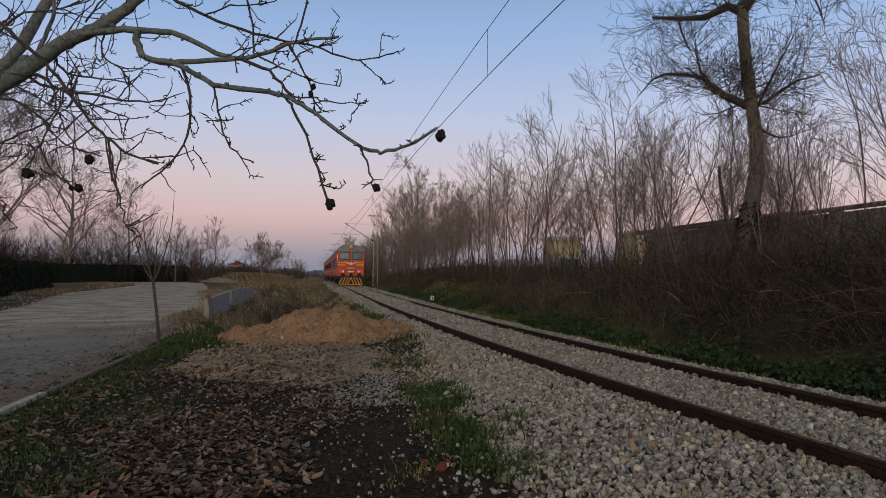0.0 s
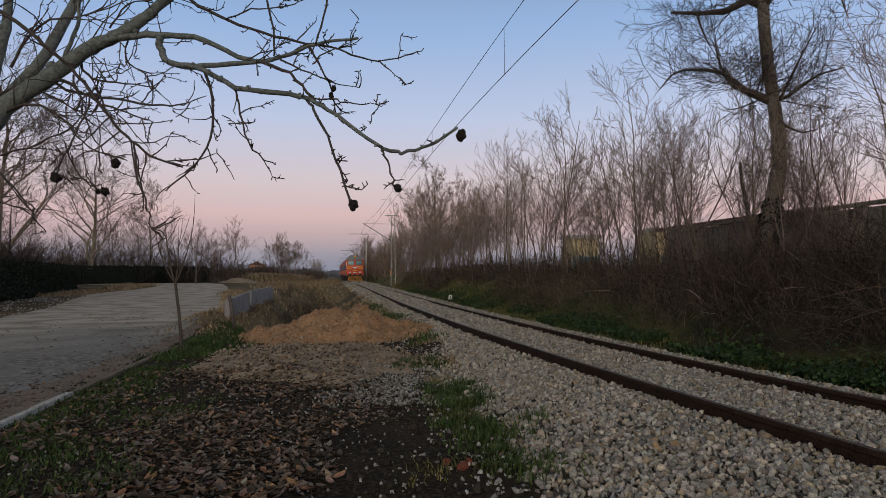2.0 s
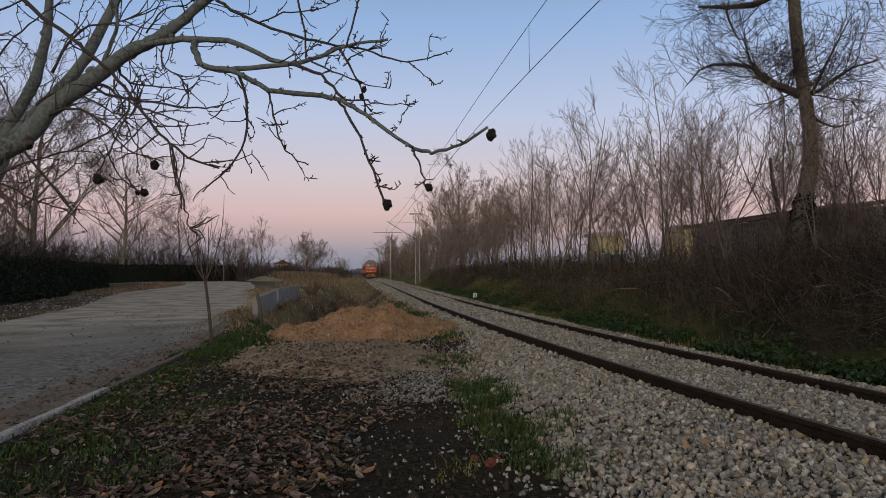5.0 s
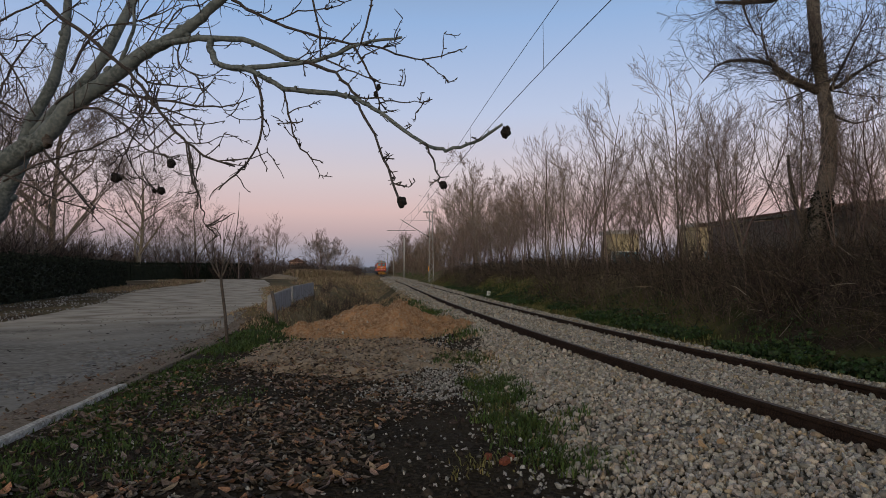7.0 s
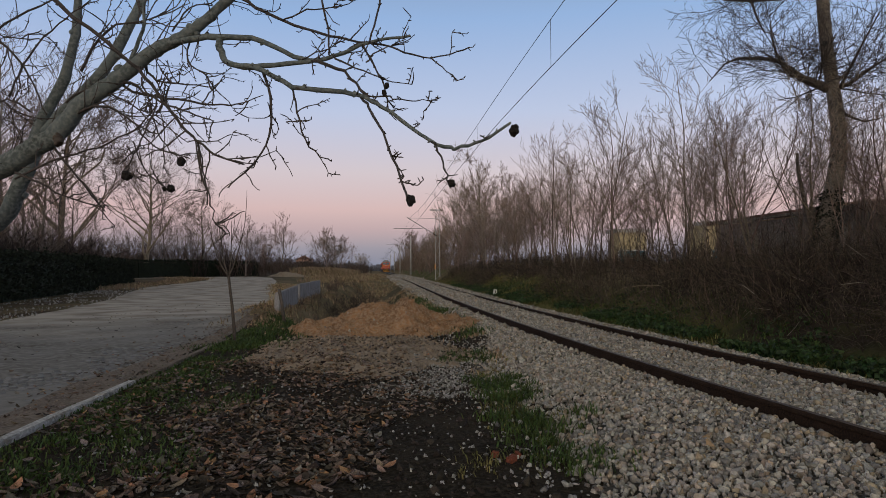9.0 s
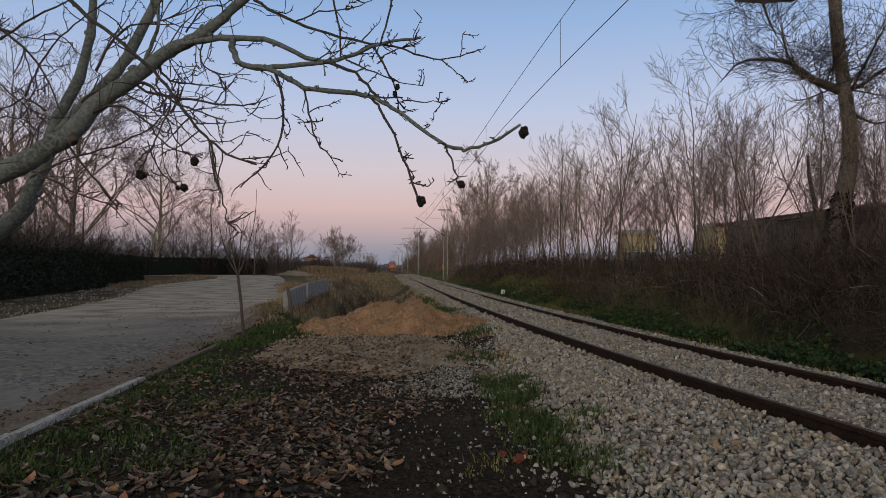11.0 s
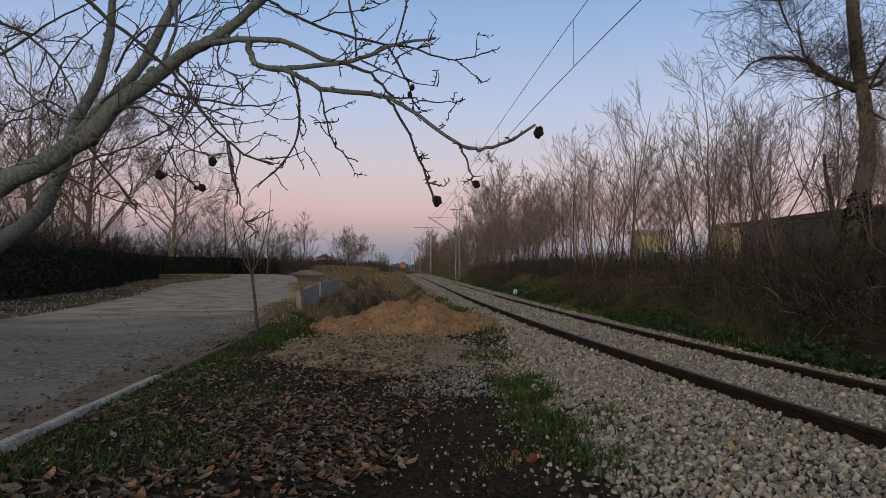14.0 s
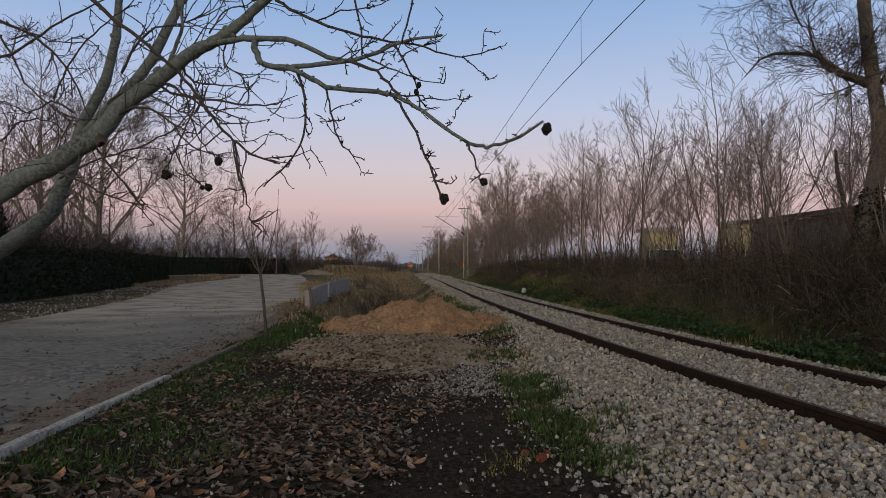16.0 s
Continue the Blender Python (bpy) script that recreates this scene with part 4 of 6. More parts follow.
        stand(proto, x, y, rnd.uniform(0, 360), s, sz=s * rnd.uniform(0.95, 1.1), first=proto.name not in used)
        used.add(proto.name)


ground()
roadway = road()
gutter()
kerb()
bed = ballast()
rails()


# ---- things ----
def soil_heap():
    buf = Buf()
    xs, ys = frange(-3.2, 3.2, 0.07), frange(-2.6, 2.6, 0.07)
    cx, cy = 0.1, 16.0
    for y in ys:
        for x in xs:
            r = math.hypot(x / 2.8, (y - 0.1) / 2.1) + 0.22 * noise.noise(Vector((x * 0.9, y * 0.9, 12))) + 0.07 * noise.noise(Vector((x * 3, y * 3, 1)))
            h = 0.62 * (1 - step(0.1, 1.0, r)) * (1 + 0.5 * noise.noise(Vector((x * 1.1, y * 1.1, 5))))
            h += 0.15 * noise.noise(Vector((x * 3.2, y * 3.2, 9))) * (1 - step(0.75, 1.05, r)) + 0.06 * noise.noise(Vector((x * 7, y * 9, 2))) * (1 - step(0.8, 1.05, r))
            h -= 0.12 * step(0.9, 1.1, r)
            buf.v.append((cx + x, cy + y, max(ground_z(cx + x, cy + y), -0.1) + h))
    w = len(xs)
    buf.f = [(j * w + i, j * w + i + 1, (j + 1) * w + i + 1, (j + 1) * w + i) for j in range(len(ys) - 1) for i in range(w - 1)]
    ob = part("soil_heap", buf, CLAY, smooth=True)
    tagged(ob, "low heap of orange-brown clay soil with stones", "soil heap")


def spread_soil():
    buf = Buf()
    xs, ys = frange(-3.2, 3.2, 0.07), frange(-3.6, 3.6, 0.07)
    cx, cy = -0.5, 12.0
    for y in ys:
        for x in xs:
            r = spread_r(cx + x, cy + y)
            h = 0.03 + (0.055 * noise.noise(Vector((x * 4, y * 4, 3))) + 0.03 * noise.noise(Vector((x * 10, y * 10, 6)))) * (1 - step(0.6, 1.0, r))
            buf.v.append((cx + x, cy + y, ground_z(cx + x, cy + y) + h - 0.06 * step(0.7, 0.95, r)))
    w = len(xs)
    buf.f = [(j * w + i, j * w + i + 1, (j + 1) * w + i + 1, (j + 1) * w + i) for j in range(len(ys) - 1) for i in range(w - 1)]
    tagged(part("spread_soil", buf, BROWNSOIL, smooth=True), "low spread of brown soil in front of the heap", "soil heap")


def brick_scrap():
    for x, y, rz, L in ((1.03, 5.0, 35, 0.085), (0.92, 5.13, 80, 0.05), (1.1, 5.1, 10, 0.045)):
        b = Buf().box(-L / 2, L / 2, -0.03, 0.03, -0.02, 0.03)
        b.v = [(vx + 0.012 * noise.noise(Vector((vx * 40, vy * 40, vz * 40 + x))), vy + 0.02 * noise.noise(Vector((vx * 30, 5, vz * 30))), vz) for vx, vy, vz in b.v]
        ob = part("brick_piece", b, BRICKRED, bevel=0.008)
        ob.matrix_basis = pose(x, y, ground_z(x, y) + 0.02, 12, -8, rz)
        tagged(ob, "broken piece of red brick lying on dark soil", "brick", "brick pieces")


def sand_heap():
    buf = Buf()
    xs, ys = frange(-4.4, 4.4, 0.25), frange(-3, 3, 0.25)
    cx, cy = -14.2, 98.0
    for y in ys:
        for x in xs:
            r = math.hypot(x / 4.2, y / 2.8)
            h = 0.75 * (1 - step(0.05, 1.0, r)) * (1 + 0.5 * noise.noise(Vector((x * 0.9, y * 0.9, 1)))) - 0.1
            buf.v.append((cx + x, cy + y, ground_z(cx + x, cy + y) + h + 0.12 * noise.noise(Vector((x * 2, y * 2, 4)))))
    w = len(xs)
    buf.f = [(j * w + i, j * w + i + 1, (j + 1) * w + i + 1, (j + 1) * w + i) for j in range(len(ys) - 1) for i in range(w - 1)]
    tagged(part("sand_heap", buf, SAND, smooth=True), "pale heap of sandy earth beside the road", "sand heap")


def barrier():
    for y0, y1, x0, x1, h in ((20.6, 29.6, -3.35, -3.95, 0.80), (30.6, 41, -4.0, -4.05, 0.84)):
        L = math.hypot(x1 - x0, y1 - y0)
        b = Buf().box(-0.08, 0.08, 0, L, -0.9, h)
        top = part("concrete_parapet", b, PARAPET, bevel=0.02)
        top.matrix_basis = pose(x0, y0, 0, 0, 0, math.degrees(math.atan2(-(x1 - x0), y1 - y0)))
        tagged(top, "weathered pale concrete parapet slab by the ditch", "parapet", "parapet slabs")
    post = part("stake", Buf().tube([(0, 0, -0.2), (-0.03, 0, 0.5), (-0.09, 0, 0.98)], [0.055, 0.05, 0.048], 7), SLEEPER, smooth=True)
    post.matrix_basis = pose(-2.87, 18.97, ground_z(-2.87, 18.97), 0, -4, 20)
    tagged(post, "leaning weathered grey wooden stake", "post")


def sapling():
    rnd = random.Random(5)
    top = empty("sapling", pose(-3.1, 13.49, ground_z(-3.1, 13.49)))
    tagged(top, "young leafless sapling with thin upright shoots", "tree")
    fork = Vector((-0.07, 0, 1.4))
    part("trunk", Buf().tube([(0.06, 0, -0.1), (0.05, 0, 0.3), (0.0, 0.02, 0.8), (-0.04, 0, 1.15), fork], [0.038, 0.034, 0.031, 0.029, 0.03], 8), TRUNK, top, smooth=True)
    for dx, dy, n in ((-0.55, 0.05, 1), (0.4, -0.1, 2), (0.1, 0.15, 3), (-0.2, -0.15, 2)):
        buf, shoots = Buf(), []
        p = fork.copy()
        d = Vector((dx, dy, 0.65)).normalized()
        pts, rad = [p], [0.017]
        for i in range(6):
            d = (d + Vector((rnd.gauss(0, 0.03), rnd.gauss(0, 0.03), 0.28))).normalized()
            p = p + d * rnd.uniform(0.17, 0.25)
            pts.append(p)
            rad.append(0.017 - 0.0022 * (i + 1))
        buf.tube(pts, rad, 5, cap=False)
        for i in range(n):
            k = rnd.randint(1, 5)
            q, e = pts[k].copy(), Vector((rnd.gauss(0, 0.3), rnd.gauss(0, 0.3), 0.9)).normalized()
            tp = [q]
            for j in range(4):
                e = (e + Vector((rnd.gauss(0, 0.08), rnd.gauss(0, 0.08), 0.12))).normalized()
                q = q + e * rnd.uniform(0.1, 0.19)
                tp.append(q)
            shoots.append(Buf().tube(tp, [0.008, 0.007, 0.006, 0.005, 0.004], 4, cap=False))
        br = part("branch", buf, TRUNK, top)
        for sh in shoots:
            part("shoot", sh, TRUNK, br)


def wall_right():
    top = empty("wall_east")
    tagged(top, "tall stained grey concrete panel wall on the bank", "wall", kind="structure")
    rnd = random.Random(8)
    W = 11.2
    y = -8.0
    while y < 18.4:
        b = Buf().box(-0.07, 0.07, 0.015, 1.985, 0.2, 2.92 + rnd.uniform(-0.02, 0.02))
        ob = part("panel", b, PANEL, top, bevel=0.012)
        ob.matrix_basis = pose(W + rnd.uniform(-0.015, 0.015), y, 0, 0, 0, 0)
        ob = part("wall_post", Buf().box(-0.11, 0.11, -0.1, 0.1, 0.2, 2.96), PANEL, top, bevel=0.015)
        ob.matrix_basis = pose(W - 0.02, y, 0)
        y += 2.0
    ob = part("coping", Buf().box(-0.13, 0.13, -8.1, y + 0.02, 2.965, 3.04), PANEL, top, bevel=0.015)
    ob.matrix_basis = pose(W, 0, 0)


def sheds():
    # long low shed behind the wall
    top = empty("shed", pose(15.6, 18.6, 1.27))
    tagged(top, "long low shed with a brown roof behind the wall", "shed")
    part("wall", Buf().box(-2.2, 2.2, 0.3, 5.5, -0.8, 1.95), STUCCO, top)
    part("roof", Buf().prism([(-2.6, 1.95), (0, 2.3), (2.6, 1.95), (2.6, 2.1), (0, 2.45), (-2.6, 2.1)], 0.0, 5.8), TILE, top)
    # yellow apartment blocks beyond the trees
    for (x, y, w, d, h, turn) in ((24.4, 60, 2.8, 2.5, 4.0, 0), (35.0, 60, 6.0, 4, 4.8, 0)):
        b = empty("apartment_house", pose(x, y, 1.0, 0, 0, turn))
        tagged(b, "distant pale yellow rendered house behind bare trees", "house", "yellow houses")
        part("wall", Buf().box(-w / 2, w / 2, 0, d, 0, h), STUCCO, b)
        part("roof", Buf().box(-w / 2 - 0.3, w / 2 + 0.3, -0.3, d + 0.3, h, h + 0.35), CONCRETE, b)
        for fl in range(1):
            for k in range(3):
                xx = -w / 2 + (k + 0.5) * w / 3
                win = part("window", Buf().box(xx - 0.55, xx + 0.55, -0.06, 0.05, 0.9 + fl * 2.7, 2.3 + fl * 2.7), WHITE, b)
                part("pane", Buf().box(xx - 0.46, xx + 0.46, -0.09, -0.05, 1.0 + fl * 2.7, 2.2 + fl * 2.7), GLASS, win)
    # low house far along the road
    b = empty("far_house", pose(-37, 300, 0, 0, 0, 0))
    tagged(b, "far low house with an orange lit wall", "house")
    part("wall", Buf().box(-3.5, 3.5, 0, 8, 0, 6.0), STUCCO2, b)
    part("roof", Buf().prism([(-3.9, 6.0), (3.9, 6.0), (0, 7.8)], -0.5, 8.5), TILE, b)
    for k in range(2):
        part("window", Buf().box(-2.4 + k * 2.8, -1.2 + k * 2.8, -0.08, 0.05, 3.0, 4.6), GLASS, b)


def masts():
    # lattice mast with a bracket over the track
    def bracket(top, reach, z):
        part("cantilever", Buf().tube([(0, 0, z - 1.2), (-reach - 0.35, 0, z + 0.95)], [0.045, 0.04], 6), GALV, top)
        part("steady_arm", Buf().tube([(-reach - 1.9, 0, z - 0.3), (-reach + 1.4, 0, z - 0.3)], [0.03, 0.03], 6), GALV, top)
        part("tie_rod", Buf().tube([(0, 0, z + 0.85), (-reach - 0.2, 0, z + 0.88)], [0.02, 0.02], 5), GALV, top)
        part("insulator", Buf().tube([(-0.1, 0, z - 1.14), (-0.5, 0, z - 0.88)], [0.07, 0.07], 8), TRUNK, top)

    y = 72.0
    x = track_x(y) + 3.1
    top = empty("catenary_mast", pose(x, y, ground_z(x, y) - 0.1))
    tagged(top, "grey steel lattice catenary mast beside the track", "mast", "catenary masts")
    h = 7.9
    for sx in (-1, 1):
        for sy in (-1, 1):
            part("corner_post", Buf().tube([(sx * 0.26, sy * 0.2, 0), (sx * 0.17, sy * 0.14, h)], [0.036, 0.032], 4), GALV, top)
    k = 14
    for sy in (-1, 1):
        for i in range(k):
            z0, z1 = h * i / k, h * (i + 1) / k
            w0, w1 = 0.26 - 0.09 * i / k, 0.26 - 0.09 * (i + 1) / k
            s = 1 if i % 2 else -1
            part("lacing", Buf().tube([(s * w0, sy * 0.17, z0), (-s * w1, sy * 0.17, z1)], [0.015, 0.015], 4), GALV, top)
    part("yellow_plate", Buf().box(-0.36, -0.27, -0.26, -0.2, 1.2, 1.75), YELLOW, top, "yellow warning plate")
    part("head_beam", Buf().box(-0.9, 0.3, -0.1, 0.1, h, h + 0.12), GALV, top)
    bracket(top, 3.1, 6.15)
    # slim concrete poles further on
    first = None
    for y in (128.0, 184.0, 240.0, 296.0, 352.0):
        x = track_x(y) + 3.1
        m = pose(x, y, ground_z(x, y) - 0.1)
        if first:
            copy_thing(first, m)
            continue
        first = empty("catenary_pole", m)
        tagged(first, "slim grey concrete catenary pole beside the track", "mast", "catenary poles")
        part("pole", Buf().tube([(0, 0, 0), (0, 0, 7.9)], [0.2, 0.13], 10), CONCRETE, first, smooth=True)
        bracket(first, 3.1, 6.4)


def wires():
    supports = [-60.0, 6.0, 72.0, 128.0, 184.0, 240.0, 296.0, 352.0, 420.0]

    def contact(y):
        return (track_x(y) + (0.05 if y < 40 else 0.0), y, RAIL_TOP + 5.75)

    def carrier(y):
        for a, b in zip(supports, supports[1:]):
            if a <= y <= b:
                t = (y - a) / (b - a)
                return (track_x(y) + 0.05, y, RAIL_TOP + 7.15 - 4 * 0.75 * t * (1 - t))
        return (track_x(y), y, RAIL_TOP + 7.15)

    ys = frange(-60, 60, 1.5) + frange(62, 420, 4)
    top = empty("overhead_line")
    tagged(top, "dark overhead contact wire and catenary over the track", "overhead line")
    part("contact_wire", Buf().tube([contact(y) for y in ys], [0.008 + 0.00006 * max(y, 0) for y in ys], 5), WIRE, top)
    part("messenger_wire", Buf().tube([carrier(y) for y in ys], [0.007 + 0.00006 * max(y, 0) for y in ys], 5), WIRE, top)
    for y in (13.9, 23.4, 32.2, 41, 50, 58.8, 81, 92, 103, 114):
        part("dropper", Buf().tube([contact(y), carrier(y)], [0.006, 0.006], 4), WIRE, top)


def marker():
    x, y = 5.5, 31.0
    top = empty("track_marker", pose(x, y, ground_z(x, y), 0, 7, 12))
    tagged(top, "small white track marker stone on the grassy bank", "marker")
    part("stone_post", Buf().box(-0.07, 0.07, -0.04, 0.04, -0.15, 0.14), CONCRETE, top, bevel=0.02)
    part("face", Buf().box(-0.085, 0.085, -0.055, 0.045, 0.13, 0.38), WHITE, top, "white painted face", bevel=0.02)
    part("character_bar", Buf().box(-0.02, 0.02, -0.062, -0.054, 0.2, 0.31), BLACK, top)


def hedge(line, label, tall):
    rnd = random.Random(31)
    top = empty("hedge")
    tagged(top, label, "hedge", "hedges")
    core, vs, fs, n = Buf(), [], [], 0
    for (x0, y0), (x1, y1) in zip(line, line[1:]):
        L = math.hypot(x1 - x0, y1 - y0)
        m = pose(x0, y0, ground_z(x0, y0), 0, 0, math.degrees(math.atan2(-(x1 - x0), y1 - y0)))
        core.box(-0.75, 0.75, 0, L, -0.3, tall - 0.15, m)
        for _ in range(int(L * 230 * tall ** 0.7)):
            side = rnd.random()
            if side < 0.55:
                p = Vector((0.8 + rnd.gauss(0, 0.08), rnd.uniform(0, L), rnd.uniform(0.05, tall)))
            else:
                p = Vector((rnd.uniform(-0.85, 0.85), rnd.uniform(0, L), tall - 0.05 + abs(rnd.gauss(0, 0.16))))
            p = m @ p
            s = rnd.uniform(0.06, 0.13)
            u = Vector((rnd.gauss(0, 1), rnd.gauss(0, 1), rnd.gauss(0, 1))).normalized() * s
            w = u.orthogonal().normalized() * s * 0.6
            vs += [p - u, p + w, p + u, p - w]
            fs.append((n, n + 1, n + 2, n + 3))
            n += 4
    part("inner_growth", core, HEDGE, top)
    b = Buf()
    b.v, b.f = [tuple(v) for v in vs], fs
    part("foliage", b, HEDGE, top)


def conifer(x, y, h, r):
    """A dark evergreen: short trunk and whorls of drooping needle sprays."""
    rnd = random.Random(int(h * 100))
    top = empty("conifer", pose(x, y, ground_z(x, y)))
    tagged(top, "dark evergreen conifer rising behind the hedge", "tree", "conifers")
    part("trunk", Buf().tube([(0, 0, -0.2), (0, 0, h * 0.5), (0.05, 0, h * 0.95)], [0.13, 0.09, 0.02], 7), DARKSTEM, top, smooth=True)
    b = Buf()
    for _ in range(5200):
        z = h * (0.08 + 0.92 * rnd.random() ** 1.2)
        a = rnd.uniform(0, 6.283)
        q = r * (1.05 - z / h) ** 0.7 * math.sqrt(rnd.random()) * (1 + 0.35 * noise.noise(Vector((math.cos(a) * 2, math.sin(a) * 2, z * 1.5))))
        p = Vector((math.cos(a) * q, math.sin(a) * q, z))
        d = Vector((math.cos(a) + rnd.gauss(0, 0.4), math.sin(a) + rnd.gauss(0, 0.4), rnd.gauss(-0.1, 0.4))).normalized() * rnd.uniform(0.1, 0.26)
        w = d.cross(Vector((rnd.gauss(0, 1), rnd.gauss(0, 1), rnd.gauss(0, 1)))).normalized() * rnd.uniform(0.02, 0.05)
        n = len(b.v)
        b.v += [tuple(p), tuple(p + d * 0.5 + w), tuple(p + d), tuple(p + d * 0.5 - w)]
        b.f.append((n, n + 1, n + 2, n + 3))
    part("foliage", b, EVERGREEN, top)


def bramble():
    """Tangle of dead canes over the bank, green ivy at its foot, bleached sticks in it."""
    rnd = random.Random(41)
    buf, pale = Buf(), Buf()
    for i in range(14500):
        y = 5.5 + 62 * rnd.random() ** 1.7
        o = rnd.uniform(2.9 + 1.3 * step(23, 30, y) * (1 - step(38, 44, y)), 6.9) + (0.5 if y < 12 else 0)
        x = track_x(y) + o
        p = Vector((x, y, ground_z(x, y) - 0.05))
        tall = rnd.uniform(0.5, 1.7) * (1.0 if o > 3.4 else 0.6) * (1 - 0.25 * step(20, 45, y)) * (1.0 + 0.8 * noise.noise(Vector((x * 0.7, y * 0.5, 1))))
        a = rnd.uniform(0, 6.283)
        up = i % 3 > 0
        k = 0.35 if up else 0.8
        d = Vector((math.cos(a) * k - 0.1, math.sin(a) * k, rnd.uniform(0.7, 1.2))).normalized()
        pts = [p]
        n = 4
        for j in range(n):
            d = (d + Vector((rnd.gauss(0, 0.26), rnd.gauss(0, 0.26), rnd.gauss(0, 0.2) - (0.03 if up else 0.2)))).normalized()
            p = p + d * tall / n * (0.8 if up else 1.25)
            pts.append(p)
        r = rnd.uniform(0.0035, 0.008) * (1 + 0.5 * step(15, 40, y))
        buf.tube(pts, [r, r * 0.9, r * 0.75, r * 0.6, r * 0.4], 3, cap=False)
    # clumps of crooked canes that hang over one another
    inner = Buf()
    for i in range(120):
        y0 = 5.5 + 48 * rnd.random() ** 1.6 if i < 80 else rnd.uniform(5.2, 13)
        x0 = track_x(y0) + rnd.uniform(3.2, 6.4)
        size = rnd.uniform(0.6, 1.3)
        for j in range(80):
            a = rnd.uniform(0, 6.283)
            px, py = x0 + rnd.gauss(0, 0.32) * size, y0 + rnd.gauss(0, 0.4) * size
            p = Vector((px, py, ground_z(px, py) - 0.05))
            d = Vector((math.cos(a) * 0.7, math.sin(a) * 0.7, rnd.uniform(0.5, 1.8))).normalized()
            pts, n, reach = [p], 5, size * rnd.uniform(0.1, 0.26)
            for _ in range(n):
                d = (d + Vector((rnd.gauss(0, 0.38), rnd.gauss(0, 0.38), rnd.gauss(-0.12, 0.3)))).normalized()
                p = p + d * reach
                pts.append(p)
            r = rnd.uniform(0.0025, 0.006) * (1 + 0.6 * step(15, 40, y0))
            # every other cane takes the dark colour, as shade painted into the tangle
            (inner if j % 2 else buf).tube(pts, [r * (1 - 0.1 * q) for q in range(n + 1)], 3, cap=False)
    ob = part("bramble_thicket", inner, UNDERGROWTH_SHADE)
    tagged(ob, "dead bramble canes on the bank coloured dark as shade", "brambles", kind="stuff")
    ob = part("bramble", buf, BRAMBLE)
    tagged(ob, "dense tangle of dead brown bramble canes on the bank", "brambles", kind="stuff")
    for i in range(34):
        y = 9.5 + 32 * rnd.random() ** 1.4
        o = rnd.uniform(2.6, 5.2)
        x = track_x(y) + o
        p = Vector((x, y, ground_z(x, y) + rnd.uniform(0.1, 0.9)))
        d = Vector((rnd.uniform(-1, 0.4), rnd.uniform(-0.8, 0.8), rnd.uniform(-0.2, 0.9))).normalized()
        L = rnd.uniform(0.1, 0.42)
        q = d.orthogonal() * L * 0.12
        pale.tube([p - d * 0.15, p + d * L * 0.5 + q, p + d * L], [0.006, 0.005, 0.002], 4)
    ob = part("dead_sticks", pale, PALECANE)
    tagged(ob, "bleached dead sticks caught in the brambles", "sticks", kind="stuff")
    # ivy and weeds
    vs, fs, n = [], [], 0
    for i in range(38000):
        y = 4.5 + 46 * rnd.random() ** 1.6
        o = 2.05 + abs(rnd.gauss(0, 0.5))
        x = track_x(y) + o
        if noise.noise(Vector((x * 0.8, y * 0.5, 2))) + 0.5 * noise.noise(Vector((x * 2.2, y * 1.6, 7))) < -0.12:
            continue
        p = Vector((x, y, ground_z(x, y) + rnd.uniform(0.01, 0.16)))
        s = rnd.uniform(0.02, 0.05) * (1 + 0.4 * step(12, 30, y))
        u = Vector((rnd.gauss(0, 1), rnd.gauss(0, 1), rnd.gauss(0, 0.5))).normalized() * s
        w = Vector((rnd.gauss(0, 1), rnd.gauss(0, 1), rnd.gauss(0, 0.5))).cross(u).normalized() * s * 0.8
        vs += [p - u, p + w, p + u, p - w]
        fs.append((n, n + 1, n + 2, n + 3))
        n += 4
    b = Buf()
    b.v, b.f = [tuple(v) for v in vs], fs
    ob = part("ivy", b, IVY)
    tagged(ob, "low dark green ivy and weeds at the foot of the bank", "ivy", kind="stuff")


def blades(name, mat_, spots, label, category, seed):
    """Grass: spots are (x, y, radius, count, height)."""
    rnd = random.Random(seed)
    b = Buf()
    for x, y, r, cnt, h in spots:
        for _ in range(cnt):
            px, py = x + rnd.gauss(0, r), y + rnd.gauss(0, r * 1.3)
            z = max(ground_z(px, py), bed_z(px, py) or -9)
            hh = h * rnd.uniform(0.4, 1.2)
            a = rnd.uniform(0, 6.283)
            ln = hh * rnd.uniform(0.3, 1.5)
            lx, ly = math.cos(a) * ln, math.sin(a) * ln
            w = rnd.uniform(0.003, 0.007) * (1 + y / 14)
            wx, wy = -math.sin(a) * w, math.cos(a) * w
            n = len(b.v)
            b.v += [(px - wx, py - wy, z - 0.01), (px + wx, py + wy, z - 0.01), (px + lx * 0.4 + wx * 0.8, py + ly * 0.4 + wy * 0.8, z + hh * 0.65),
                    (px + lx * 0.4 - wx * 0.8, py + ly * 0.4 - wy * 0.8, z + hh * 0.65), (px + lx, py + ly, z + hh)]
            b.f += [(n, n + 1, n + 2, n + 3), (n + 3, n + 2, n + 4)]
    ob = part(name, b, mat_)
    tagged(ob, label, category, kind="stuff")


